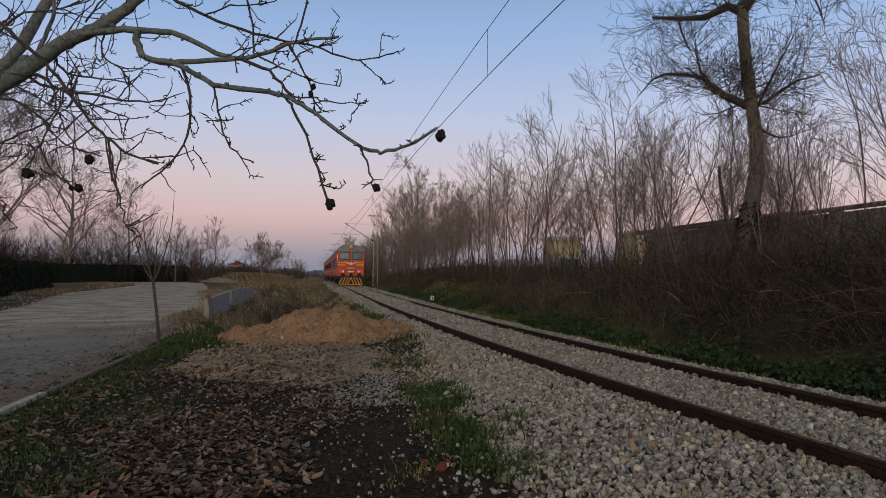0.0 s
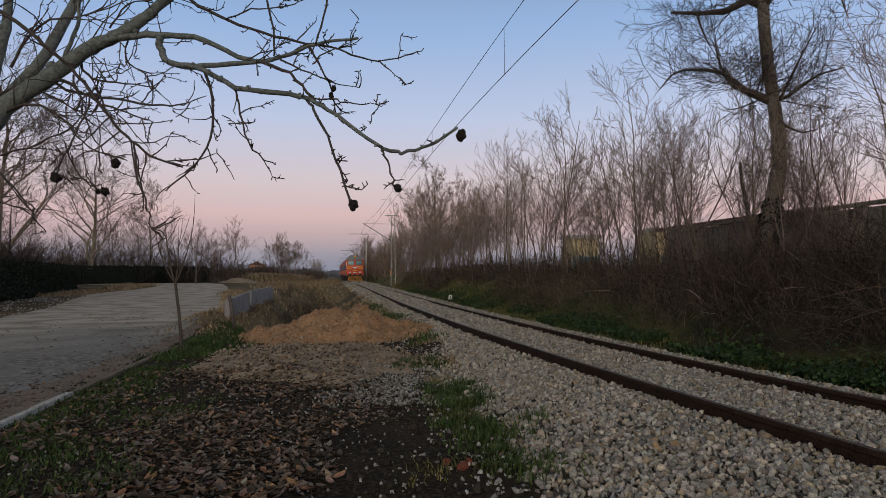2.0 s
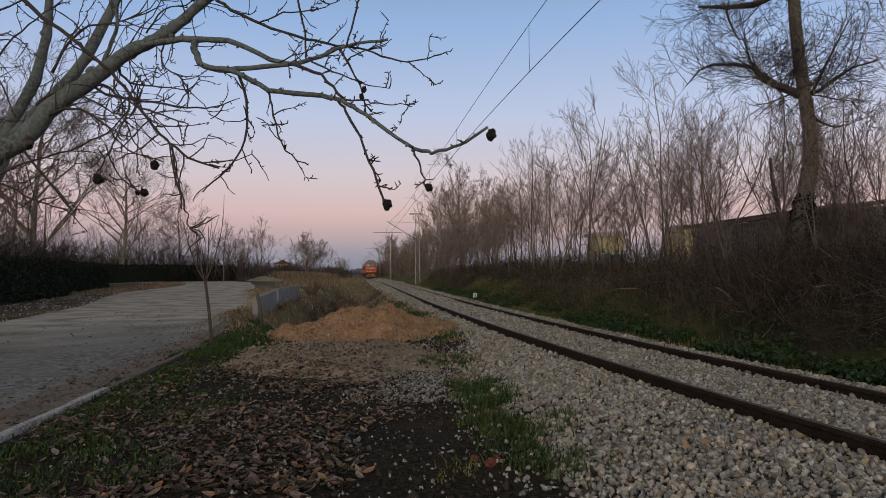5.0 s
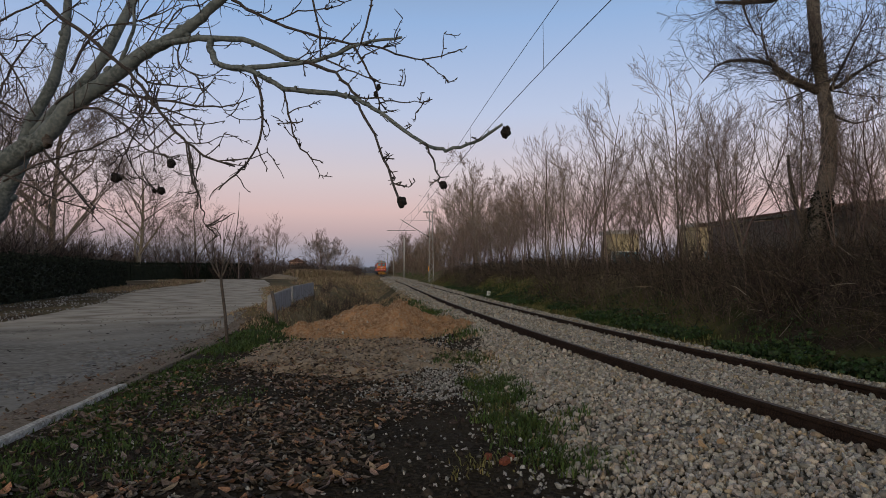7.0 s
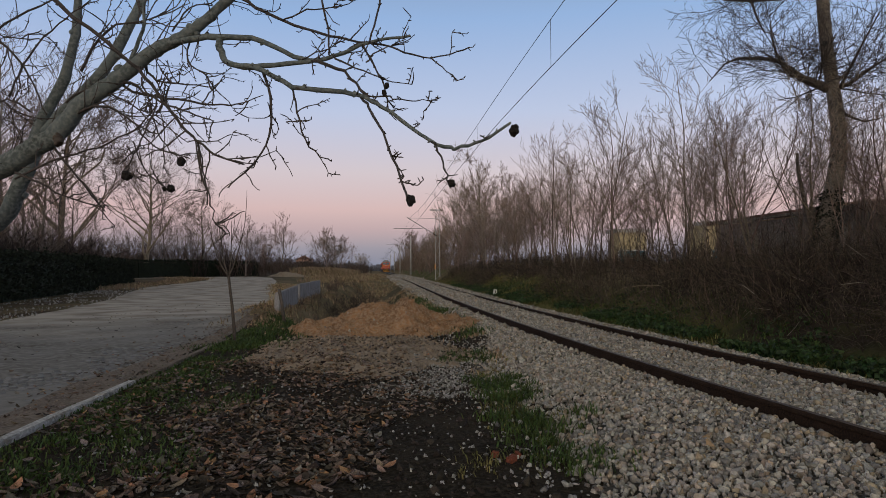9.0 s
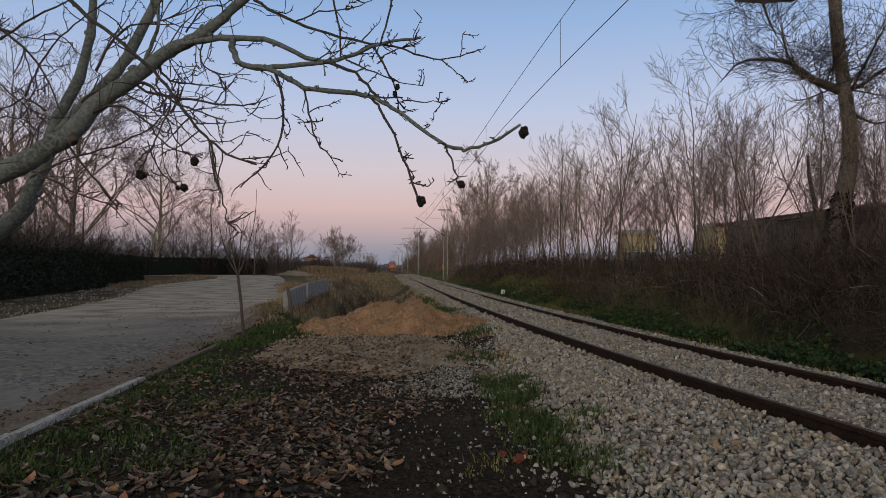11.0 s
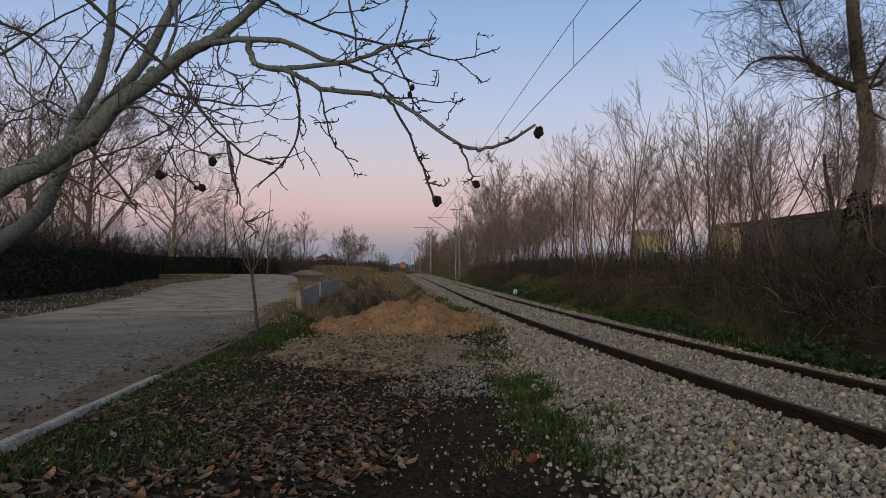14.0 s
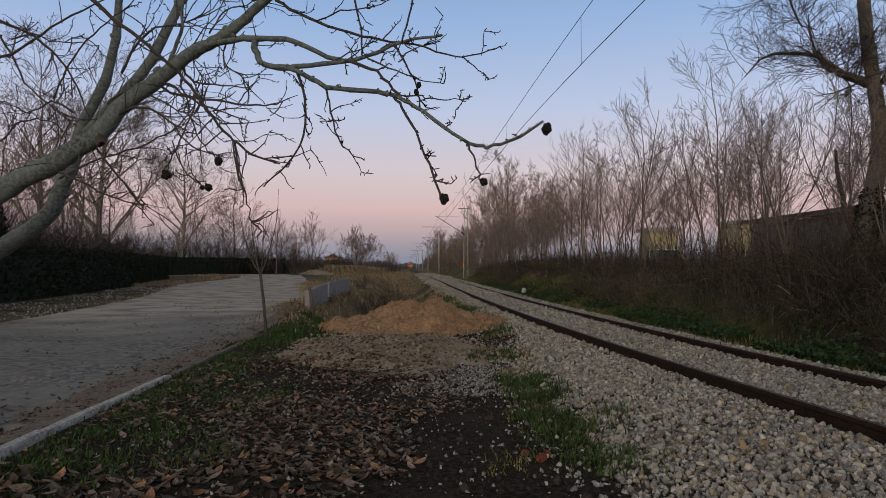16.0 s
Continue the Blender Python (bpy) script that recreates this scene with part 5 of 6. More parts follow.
def grasses():
    rnd = random.Random(51)
    g = []
    for i in range(64):
        y = rnd.choice((5.0, 6.0, 6.1, 7.4, 7.9, 8.3, 8.6, 10.8)) + rnd.gauss(0, 0.22)
        g.append((track_x(y) - bed_left(y) + rnd.gauss(0.0, 0.2) + 0.08, y, 0.09, rnd.randrange(30, 80), rnd.uniform(0.06, 0.11)))
    for i in range(150):
        y = rnd.uniform(4.0, 9.0)
        x = rnd.uniform(-3.1, -1.5)
        if noise.noise(Vector((x * 1.3, y * 1.1, 8))) > 0.0:
            g.append((x, y, 0.1, 40, 0.05))
    for i in range(26):
        y = rnd.uniform(5, 16)
        g.append((track_x(y) + rnd.choice((-1.6, -1.3, 0.2, 0.5, -0.2)) + rnd.gauss(0, 0.1), y, 0.06, 22, 0.035))
    for i in range(330):
        y = rnd.uniform(4.6, 20.0)
        if noise.noise(Vector((0.0, y * 0.8, 3))) + rnd.uniform(-0.3, 0.3) < -0.1:
            continue
        g.append((-3.25 + abs(rnd.gauss(0, 0.42)) + 0.05, y, 0.13, 45, 0.06))
    for i in range(12):
        g.append((rnd.uniform(1.7, 2.2), rnd.uniform(12.5, 22), 0.2, 60, 0.12))
    for i in range(34):
        g.append((rnd.gauss(-2.75, 0.3), rnd.uniform(12.0, 16.5), 0.18, 70, 0.11))
    for i in range(30):
        g.append((rnd.uniform(0.7, 1.7), rnd.uniform(20.5, 29), 0.25, 50, 0.12))
    for i in range(110):
        y = rnd.uniform(9, 60)
        g.append((track_x(y) + rnd.uniform(2.0, 3.6), y, 0.3, 60, 0.13))
    blades("grass", GRASS, g, "short green grass tufts on bare soil", "grass", 52)
    k = []
    for i in range(380):
        y = rnd.uniform(19, 66)
        k.append((track_x(y) + 2.1 + 2.2 * rnd.random() ** 1.5 * step(17, 28, y), y, 0.25, rnd.randrange(20, 70), rnd.uniform(0.07, 0.16)))
    for i in range(150):
        y = rnd.uniform(6, 26)
        k.append((track_x(y) + 2.0 + abs(rnd.gauss(0, 0.3)), y, 0.16, rnd.randrange(20, 50), rnd.uniform(0.05, 0.1)))
    for i in range(26):
        y = rnd.uniform(4.6, 11.5)
        k.append((track_x(y) - bed_left(y) + rnd.gauss(0.1, 0.25), y, 0.1, 45, rnd.uniform(0.03, 0.06)))
    blades("bank_grass", BANKGRASS, k, "yellow-green grass on the bank beside the track", "grass", 54)
    s = []
    for i in range(70):
        y = rnd.uniform(15, 45)
        s.append((rnd.uniform(-3.6, -1.5) if i % 2 else rnd.uniform(0.2, 1.8), y, 0.3, 40, 0.11 + 0.07 * step(19, 26, y)))
    for i in range(30):
        y = rnd.uniform(24, 75)
        s.append((rnd.uniform(-3.0, 1.2), y, 0.5, 50, 0.18))
    for i in range(120):
        y = rnd.uniform(70, 150)
        s.append((rnd.uniform(-12, -3) * y / 110, y, 1.1, 45, 0.5))
    for i in range(90):
        y = rnd.uniform(118, 150)
        s.append((rnd.uniform(-0.13, -0.05) * y, y, 1.2, 60, 1.5))
    for i in range(130):
        y = rnd.uniform(23, 62)
        s.append((road_sides(y)[1] + abs(rnd.gauss(0, 0.9)) - 0.15, y, 0.3, 40, rnd.uniform(0.12, 0.3)))
    for i in range(90):
        y = rnd.uniform(46, 92)
        s.append((road_sides(y)[0] - 0.2 - 3 * rnd.random(), y, 0.6, 40, rnd.uniform(0.15, 0.35)))
    for i in range(120):
        y = rnd.uniform(48, 170)
        s.append((track_x(y) - 2.4 - 5.5 * rnd.random(), y, 0.6, 40, rnd.uniform(0.2, 0.45)))
    for i in range(34):
        y = rnd.uniform(17.5, 23)
        s.append((rnd.uniform(-4.4, -3.2), y, 0.25, 35, rnd.uniform(0.06, 0.14)))
    for i in range(14):
        y = rnd.uniform(9, 15)
        s.append((rnd.uniform(1.3, 2.0), y, 0.12, 25, 0.10))
    blades("dry_grass", STRAW, s, "dry tan grass and weeds by the ditch", "grass", 53)


def leaf_litter():
    """Fallen walnut leaflets, each a bent pointed blade."""
    rnd = random.Random(61)
    outline = [(-1.0, 0.0, 0.10), (-0.72, 0.30, 0.05), (-0.2, 0.47, 0.02), (0.4, 0.36, 0.03), (1.0, 0.0, 0.2), (0.4, -0.36, 0.05), (-0.2, -0.47, 0.06), (-0.72, -0.30, 0.06)]
    mid = [(-0.72, 0.0, 0.0), (-0.2, 0.0, -0.08), (0.4, 0.0, -0.04)]
    v0 = np.array(outline + mid)
    f0 = np.array([(0, 8, 1, 1), (1, 8, 9, 2), (2, 9, 10, 3), (3, 10, 4, 4), (0, 7, 8, 8), (7, 6, 9, 8), (6, 5, 10, 9), (5, 4, 10, 10)])
    tri = []
    for q in f0.tolist():
        tri.append((q[0], q[1], q[2]))
        if q[3] != q[2]:
            tri.append((q[0], q[2], q[3]))
    tri = np.array(tri)
    base = []
    for k in range(6):
        v = v0 * [1, rnd.uniform(0.85, 1.4), rnd.uniform(0.6, 3.2)]
        base.append((v, tri))
    places = []
    for _ in range(15000):
        y = 3.0 + 7.8 * rnd.random() ** 1.3
        x = rnd.uniform(-3.2, 1.6) if rnd.random() < 0.8 else rnd.gauss(-1.2, 0.8)
        bare = noise.noise(Vector((x * 0.8, y * 0.8, 4)))
        if x < -1.7 and y < 6.5 and rnd.random() < 0.5:
            continue
        if rnd.random() < 0.75 * step(-0.12, 0.2, bare) + 0.45 * step(-0.5, 0.6, x + 0.9 * bare) + 0.4 * step(0.5, 1.0, x):
            continue
        s = rnd.uniform(0.02, 0.058) * (0.75 if x > 0.3 else 1) * (1.35 if y < 5 else 0.95)
        places.append((rnd.randrange(6), turn_matrix(rnd, (x, y, ground_z(x, y) + (0.04 if x < -2.4 else 0.03 if spread_r(x, y) < 0.95 else 0.014)), s, 0.45)))
    for _ in range(900):
        x, y = rnd.gauss(-0.6, 1.2), rnd.gauss(11.6, 1.3)
        places.append((rnd.randrange(6), turn_matrix(rnd, (x, y, ground_z(x, y) + (0.075 if spread_r(x, y) < 0.9 else 0.02)), rnd.uniform(0.02, 0.05), 0.45)))
    for _ in range(2600):
        y = rnd.uniform(5, 30)
        x = -3.45 - abs(rnd.gauss(0, 0.45)) if rnd.random() < 0.55 else road_sides(y)[0] - abs(rnd.gauss(0, 1.6)) if rnd.random() < 0.7 else rnd.uniform(-10, -4)
        s = rnd.uniform(0.02, 0.05)
        places.append((rnd.randrange(6), turn_matrix(rnd, (x, y, max(ground_z(x, y), 0) + 0.035), s, 0.4)))
    v, f = scatter(base, places)
    ob = part("fallen_leaves", array_mesh("fallen_leaves", v, f, LEAF), LEAF)
    tagged(ob, "fallen curled brown walnut leaves on dark soil", "leaves", kind="stuff")


def big_tree():
    """Old tree on the bank: leaning bare trunk, two heavy limbs, fine crooked twigs."""
    rnd = random.Random(71)
    bx, by = 9.56, 12.8
    z0 = ground_z(bx, by) - 0.2
    top = empty("old_tree", pose(bx, by, z0))
    tagged(top, "old dark leaning tree with broken limbs and fine twigs", "tree")
    trunk, limbs, twigs = Buf(), Buf(), Buf()
    # local frame: x along the bank towards the camera's right
    T = [(-0.16, 0.0, 0.0, 0.30), (-0.12, 0, 0.5, 0.25), (-0.02, 0, 1.2, 0.21), (0.12, 0, 1.9, 0.20), (0.24, 0, 2.6, 0.185), (0.24, 0, 3.3, 0.165), (0.16, 0, 4.1, 0.152),
         (0.07, 0, 4.9, 0.145), (0.02, 0, 5.7, 0.14), (0.0, 0, 6.4, 0.14)]
    rx, ry = 0.80, -0.60
    P = [Vector((a * rx - b * ry, a * ry + b * rx, h)) for a, b, h, r in T]
    trunk.tube(P, [q[3] * 0.9 for q in T], 12)
    part("trunk", trunk, OLDBARK, top, smooth=True)

    def limb(pts, radii, name, many=7):
        L = [Vector((a * rx - b * ry, a * ry + b * rx, h)) for a, b, h in pts]
        b = Buf().tube(L, radii, 8)
        part(name, b, TRUNK, top, smooth=True)
        for i in range(1, len(L)):
            for k in range(many):
                d = Vector((rnd.gauss(0, 0.8), rnd.gauss(0, 0.8), rnd.uniform(-0.2, 1.0)))
                grow(rnd, limbs, twigs, L[i - 1].lerp(L[i], rnd.random()), d, rnd.uniform(0.5, 1.15), max(0.009, radii[i] * 0.22), 2, 4, 0.12, 0.02, 1.0, 0.0036, (3, 5))

    limb([(0.1, 0, 4.1), (-0.04, 0, 4.18), (-0.42, -0.05, 4.40), (-0.65, -0.1, 4.64), (-0.87, -0.1, 4.85), (-1.19, -0.1, 4.97), (-1.7, -0.15, 5.04), (-1.97, -0.1, 4.97), (-2.3, -0.1, 4.62)], [0.12, 0.105, 0.085, 0.065, 0.05, 0.04, 0.028, 0.02, 0.012], "limb", 7)
    limb([(-0.2, 0, 4.3), (-0.42, -0.1, 4.42), (-0.6, -0.15, 4.46), (-0.8, -0.2, 4.72), (-0.95, -0.2, 5.2), (-1.0, -0.2, 5.7)], [0.06, 0.05, 0.04, 0.03, 0.02, 0.012], "limb", 7)
    limb([(0.0, 0, 6.3), (-0.3, 0, 6.48), (-0.8, 0.1, 6.35), (-1.4, 0.1, 6.42), (-2.0, 0.2, 6.6)], [0.12, 0.095, 0.075, 0.05, 0.03], "limb", 9)
    limb([(-1.4, 0.1, 6.42), (-1.3, 0.0, 6.0), (-1.15, 0.0, 5.6), (-0.85, 0.0, 5.45)], [0.03, 0.022, 0.016, 0.01], "limb", 3)
    limb([(0.0, 0, 6.3), (0.3, 0, 6.75), (0.8, 0, 7.3), (1.3, 0.2, 8.2)], [0.13, 0.12, 0.1, 0.07], "limb", 5)
    limb([(0.16, 0, 4.1), (0.45, -0.1, 4.12), (0.7, -0.15, 4.3), (1.05, -0.2, 4.5), (1.5, -0.3, 4.55)], [0.06, 0.045, 0.035, 0.025, 0.014], "limb", 7)
    limb([(0.3, -0.1, 4.1), (0.5, -0.2, 4.5), (0.75, -0.25, 5.0), (1.0, -0.2, 5.5)], [0.035, 0.028, 0.02, 0.012], "limb", 9)
    limb([(0.2, 0, 3.75), (0.4, 0.1, 3.5), (0.7, 0.2, 3.35), (1.0, 0.3, 3.4)], [0.04, 0.03, 0.022, 0.012], "limb", 4)
    limb([(0.8, 0, 7.3), (1.2, -0.1, 6.9), (1.5, -0.1, 6.1), (1.6, -0.1, 5.7)], [0.05, 0.035, 0.02, 0.01], "limb", 6)
    limb([(0.6, 0, 7.2), (0.9, -0.2, 6.6), (1.1, -0.2, 6.2)], [0.03, 0.02, 0.01], "limb", 5)
    limb([(-0.3, -0.1, 1.0), (-0.42, -0.12, 1.7), (-0.52, -0.12, 2.3), (-0.54, -0.1, 2.75)], [0.05, 0.045, 0.04, 0.03], "limb", 2)
    part("boughs", limbs, TRUNK, top, smooth=True) if limbs.v else None
    part("crown", twigs, TWIG, top)
    stump = Buf().tube([(-0.32 * rx, -0.32 * ry, 0.2), (-0.34 * rx, -0.34 * ry, 0.9), (-0.33 * rx, -0.33 * ry, 1.35), (-0.26 * rx, -0.26 * ry, 1.55)], [0.17, 0.15, 0.12, 0.06], 9)
    part("broken_limb", stump, TRUNK, top, smooth=True)
    vs, fs = [], []
    for _ in range(4200):
        h = 1.9 * rnd.random() ** 2.3
        k = next(q for q in range(1, len(T)) if T[q][2] >= h)
        c = P[k - 1].lerp(P[k], (h - T[k - 1][2]) / (T[k][2] - T[k - 1][2]))
        a = rnd.uniform(0, 6.283)
        reach = T[k - 1][3] * 0.92 + abs(rnd.gauss(0.0, 0.03))
        p = c + Vector((math.cos(a) * reach, math.sin(a) * reach, 0))
        u = Vector((rnd.gauss(0, 1), rnd.gauss(0, 1), rnd.gauss(0, 1))).normalized() * rnd.uniform(0.018, 0.04)
        w = u.orthogonal().normalized() * u.length * 0.7
        n = len(vs)
        vs += [tuple(p - u), tuple(p + w), tuple(p + u), tuple(p - w)]
        fs.append((n, n + 1, n + 2, n + 3))
    ivy = Buf()
    ivy.v, ivy.f = vs, fs
    part("ivy_sleeve", ivy, EVERGREEN, top, "dark ivy round the foot of the trunk")
    # black stub on the bark in place of the shade inside a knot hole
    part("hollow_shade", Buf().tube([(-0.1, -0.17, 5.05), (-0.12, -0.2, 5.05)], [0.06, 0.05], 8), BLACK, top, "black stub painted as the shade in a knot hole")


def far_woods():
    """Bare thickets along the far side, behind the hedge and down to the horizon."""
    rnd = random.Random(81)
    b = Buf()

    def shrub(x, y, h, n, r):
        nonlocal b
        z = ground_z(x, y)
        for _ in range(n):
            a = rnd.uniform(0, 6.283)
            p = Vector((x + rnd.gauss(0, h * 0.15), y + rnd.gauss(0, h * 0.15), z))
            d = Vector((math.cos(a) * 0.35, math.sin(a) * 0.35, 1)).normalized()
            hh = h * rnd.uniform(0.5, 1.0)
            pts = [p]
            for j in range(3):
                d = (d + Vector((rnd.gauss(0, 0.15), rnd.gauss(0, 0.15), 0.0))).normalized()
                p = p + d * hh / 3
                pts.append(p)
                for _k in range(3):
                    e = (d + Vector((rnd.gauss(0, 0.6), rnd.gauss(0, 0.6), rnd.gauss(0, 0.3)))).normalized()
                    b.tube([p, p + e * hh * 0.3], [r * 0.6, r * 0.35], 3, cap=False)
            b.tube(pts, [r, r * 0.8, r * 0.6, r * 0.4], 3, cap=False)

    for i in range(100):
        y = rnd.uniform(26, 130)
        shrub(min(-18.8 - 0.25 * max(0, y - 28), -30.0 if 82 < y < 100 else 0.0) - abs(rnd.gauss(0, 6)), y, rnd.uniform(2.5, 5.2), 10, 0.016 + 0.0002 * y)
    for i in range(70):
        y = rnd.uniform(24, 58)
        shrub(-18.8 - 0.24 * max(0, y - 28) - abs(rnd.gauss(0, 5)), y, rnd.uniform(3.0, 5.6), 11, 0.016)
    left_b = b
    b = Buf()
    for i in range(170):
        y = rnd.uniform(14, 62)
        shrub(-18.6 - 0.24 * max(0, y - 28) - abs(rnd.gauss(0, 2.5)), y, rnd.uniform(2.0, 4.2), 15, 0.026)
    for i in range(90):
        y = rnd.uniform(84, 112)
        x = -rnd.uniform(0.2, 0.55) * y
        if y > 95 or x < road_sides(y)[0] - 1:
            shrub(x, y, rnd.uniform(1.8, 3.6), 12, 0.05)
    for i in range(9):
        y = rnd.uniform(23, 40)
        shrub(rnd.uniform(-2.2, -0.8) - 0.02 * (y - 20), y, rnd.uniform(0.5, 1.0), 10, 0.005 + 0.0001 * y)
    ob = part("undergrowth", b, UNDERGROWTH_SHADE)
    tagged(ob, "dense dark undergrowth of bare shrubs by hedge and ditch", "shrubs", kind="stuff")
    b = Buf()
    for i in range(150):
        y = rnd.uniform(56, 260)
        shrub(track_x(y) + 3.6 + abs(rnd.gauss(0, 3.5)), y, rnd.uniform(1.5, 5.0), 8, 0.018 + 0.0002 * y)
    right_b, b = b, left_b
    for i in range(62):
        y = rnd.uniform(21, 64)
        shrub(rnd.uniform(-3.2, 0.3) - 0.03 * (y - 20), y, rnd.uniform(0.45, 1.1), 8, 0.006)
    for i in range(30):
        shrub(rnd.uniform(-46, -26), rnd.uniform(255, 285), rnd.uniform(3.5, 5.5), 9, 0.08)
    for i in range(95):
        y = rnd.uniform(85, 130)
        x = -rnd.uniform(0.15, 0.5) * y
        if y > 96 or x < road_sides(y)[0] - 1:
            shrub(x, y, rnd.uniform(3.0, 6.0), 10, 0.04)
    for i in range(110):
        y = rnd.uniform(150, 330)
        shrub(rnd.uniform(-0.2, -0.02) * y, y, rnd.uniform(1.5, 5.0), 9, 0.06)
    ob = part("track_thicket", right_b, RIGHTTWIG)
    tagged(ob, "bare light brown shrubs along the track", "shrubs", kind="stuff")
    ob = part("thicket", b, THICKET)
    tagged(ob, "bare brown thicket of shrubs along road and track", "shrubs", kind="stuff")
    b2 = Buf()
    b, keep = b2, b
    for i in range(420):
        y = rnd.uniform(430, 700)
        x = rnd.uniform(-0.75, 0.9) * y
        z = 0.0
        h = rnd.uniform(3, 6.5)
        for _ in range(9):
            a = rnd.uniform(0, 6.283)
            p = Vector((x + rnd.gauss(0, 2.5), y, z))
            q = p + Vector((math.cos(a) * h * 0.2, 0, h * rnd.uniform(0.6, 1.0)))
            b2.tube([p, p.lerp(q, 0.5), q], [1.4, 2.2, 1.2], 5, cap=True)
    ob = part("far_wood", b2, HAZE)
    tagged(ob, "far belt of bare woods with haze put into its blue-grey colour", "woods", kind="stuff")


# ---- the walnut tree that reaches in front of the camera ----
def walnut():
    rnd = random.Random(91)
    top = empty("walnut_tree", pose(-4.4, 3.0, ground_z(-4.4, 3.0)))
    tagged(top, "leafless walnut tree with grey limbs and knobbly twigs", "tree")
    O = Vector((-4.4, 3.0, ground_z(-4.4, 3.0)))

    def smooth(pts, n=4):
        P = [Vector(p) for p in pts]
        out = []
        for i in range(len(P) - 1):
            a, b, c, d = P[max(i - 1, 0)], P[i], P[i + 1], P[min(i + 2, len(P) - 1)]
            for k in range(n):
                t = k / n
                out.append(0.5 * ((2 * b) + (c - a) * t + (2 * a - 5 * b + 4 * c - d) * t * t + (3 * b - a - 3 * c + d) * t ** 3))
        return out + [P[-1]]

    def spur(buf, p, d, L, r):
        """A short crooked twig with knobbly buds."""
        q, pts, rad = p, [p], [r]
        n = rnd.randint(3, 5)
        for j in range(n):
            d = (d + Vector((rnd.gauss(0, 0.19), rnd.gauss(0, 0.19), rnd.gauss(0.04, 0.19)))).normalized()
            q = q + d * L / n
            pts.append(q)
            rad.append(r * (1 - 0.5 * (j + 1) / n) * (1.25 if j % 2 else 1.0))
        buf.tube(pts, rad, 4)
        for j in range(1, len(pts)):
            if rnd.random() < 0.6:
                e = (d + Vector((rnd.gauss(0, 1), rnd.gauss(0, 1), rnd.gauss(0, 1)))).normalized()
                buf.tube([pts[j], pts[j] + e * 0.012, pts[j] + e * 0.022], [r * 0.7, r * 0.8, r * 0.4], 4)
        return q

    def limb(name, pts, r0, r1, spurs=0, length=0.2, material=None):
        P = [p - O for p in smooth(pts)]
        for i in range(1, len(P) - 1):
            P[i] = P[i] + Vector((rnd.gauss(0, 1), rnd.gauss(0, 1), rnd.gauss(0, 1))) * (0.0045 if r0 < 0.02 else 0.003)
        n = len(P)
        b = Buf()
        b.tube(P, [(r0 + (r1 - r0) * i / (n - 1)) * (1 + 0.07 * rnd.uniform(-1, 1)) for i in range(n)], 10 if r0 > 0.025 else 6)
        for _ in range(int(n * (0.9 if r0 < 0.02 else 0.15))):
            k = rnd.randrange(1, n)
            d = Vector((rnd.gauss(0, 1), rnd.gauss(0, 1), rnd.gauss(0, 1))).normalized()
            rr = r1 + (r0 - r1) * (1 - k / n)
            b.tube([P[k], P[k] + d * rr * 1.2, P[k] + d * (rr * 1.2 + 0.008)], [rr * 0.6, rr * 0.6, rr * 0.3], 5)
        me = part(name, b, material or (BARK if r0 > 0.012 else TWIG), top, smooth=True)
        if spurs:
            for _ in range(int(spurs * (2 if pts[-1][0] > -1.5 else 1.2))):
                s = Buf()
                k = rnd.randrange(max(1, n // 6), n)
                a = (P[k] - P[k - 1]).normalized()
                d = (a * 0.7 + Vector((rnd.gauss(0, 0.8), rnd.gauss(0, 0.5), rnd.gauss(0.1, 0.8)))).normalized()
                L = length * rnd.uniform(0.4, 1.3)
                q = spur(s, P[k], d, L, rnd.uniform(0.003, 0.0048))
                if rnd.random() < 0.55:
                    spur(s, q, (d + Vector((rnd.gauss(0, 0.7), rnd.gauss(0, 0.7), rnd.gauss(0, 0.7)))).normalized(), L * 0.6, 0.003)
                part("twig", s, TWIG, me)
        return me

    limb('limb', [(-3.964, 4.405, 1.561), (-3.35, 4.42, 1.72), (-3.005, 4.410, 1.897), (-2.704, 4.380, 2.095), (-2.367, 4.320, 2.253), (-2.206, 4.270, 2.333), (-2.034, 4.220, 2.433), (-1.865, 4.170, 2.606), (-1.677, 4.120, 2.714), (-1.512, 4.070, 2.823), (-1.375, 4.030, 2.908), (-1.243, 4.000, 2.961), (-1.089, 3.940, 3.038), (-0.943, 3.880, 3.136), (-0.785, 3.800, 3.236)], 0.083, 0.024, 12, 0.4)
    limb('limb', [(-4.624, 5.140, 1.42), (-3.95, 5.12, 1.48), (-3.378, 5.100, 1.615), (-3.000, 5.050, 1.801), (-2.759, 5.000, 1.995), (-2.666, 4.960, 2.191), (-2.569, 4.920, 2.344), (-2.483, 4.880, 2.627), (-2.322, 4.830, 2.882), (-2.210, 4.780, 3.186), (-2.148, 4.720, 3.497), (-2.089, 4.650, 3.711)], 0.084, 0.022, 6, 0.3)
    limb('limb', [(-2.441, 4.860, 2.549), (-2.279, 4.800, 2.702), (-2.109, 4.720, 2.823), (-1.915, 4.660, 3.015), (-1.781, 4.640, 3.258), (-1.680, 4.640, 3.480), (-1.586, 4.650, 3.733)], 0.044, 0.03, 8, 0.3)
    limb('knot', [(-2.03, 4.21, 2.40), (-2.01, 4.18, 2.365), (-2.0, 4.16, 2.34)], 0.032, 0.024, material=TRUNK)
    limb('branch', [(-1.422, 4.039, 2.911), (-1.151, 3.953, 2.953), (-0.938, 3.871, 2.941), (-0.687, 3.788, 2.892), (-0.446, 3.708, 2.767), (-0.252, 3.627, 2.763), (-0.062, 3.544, 2.819), (0.170, 3.461, 2.834)], 0.022, 0.007, 5, 0.12)
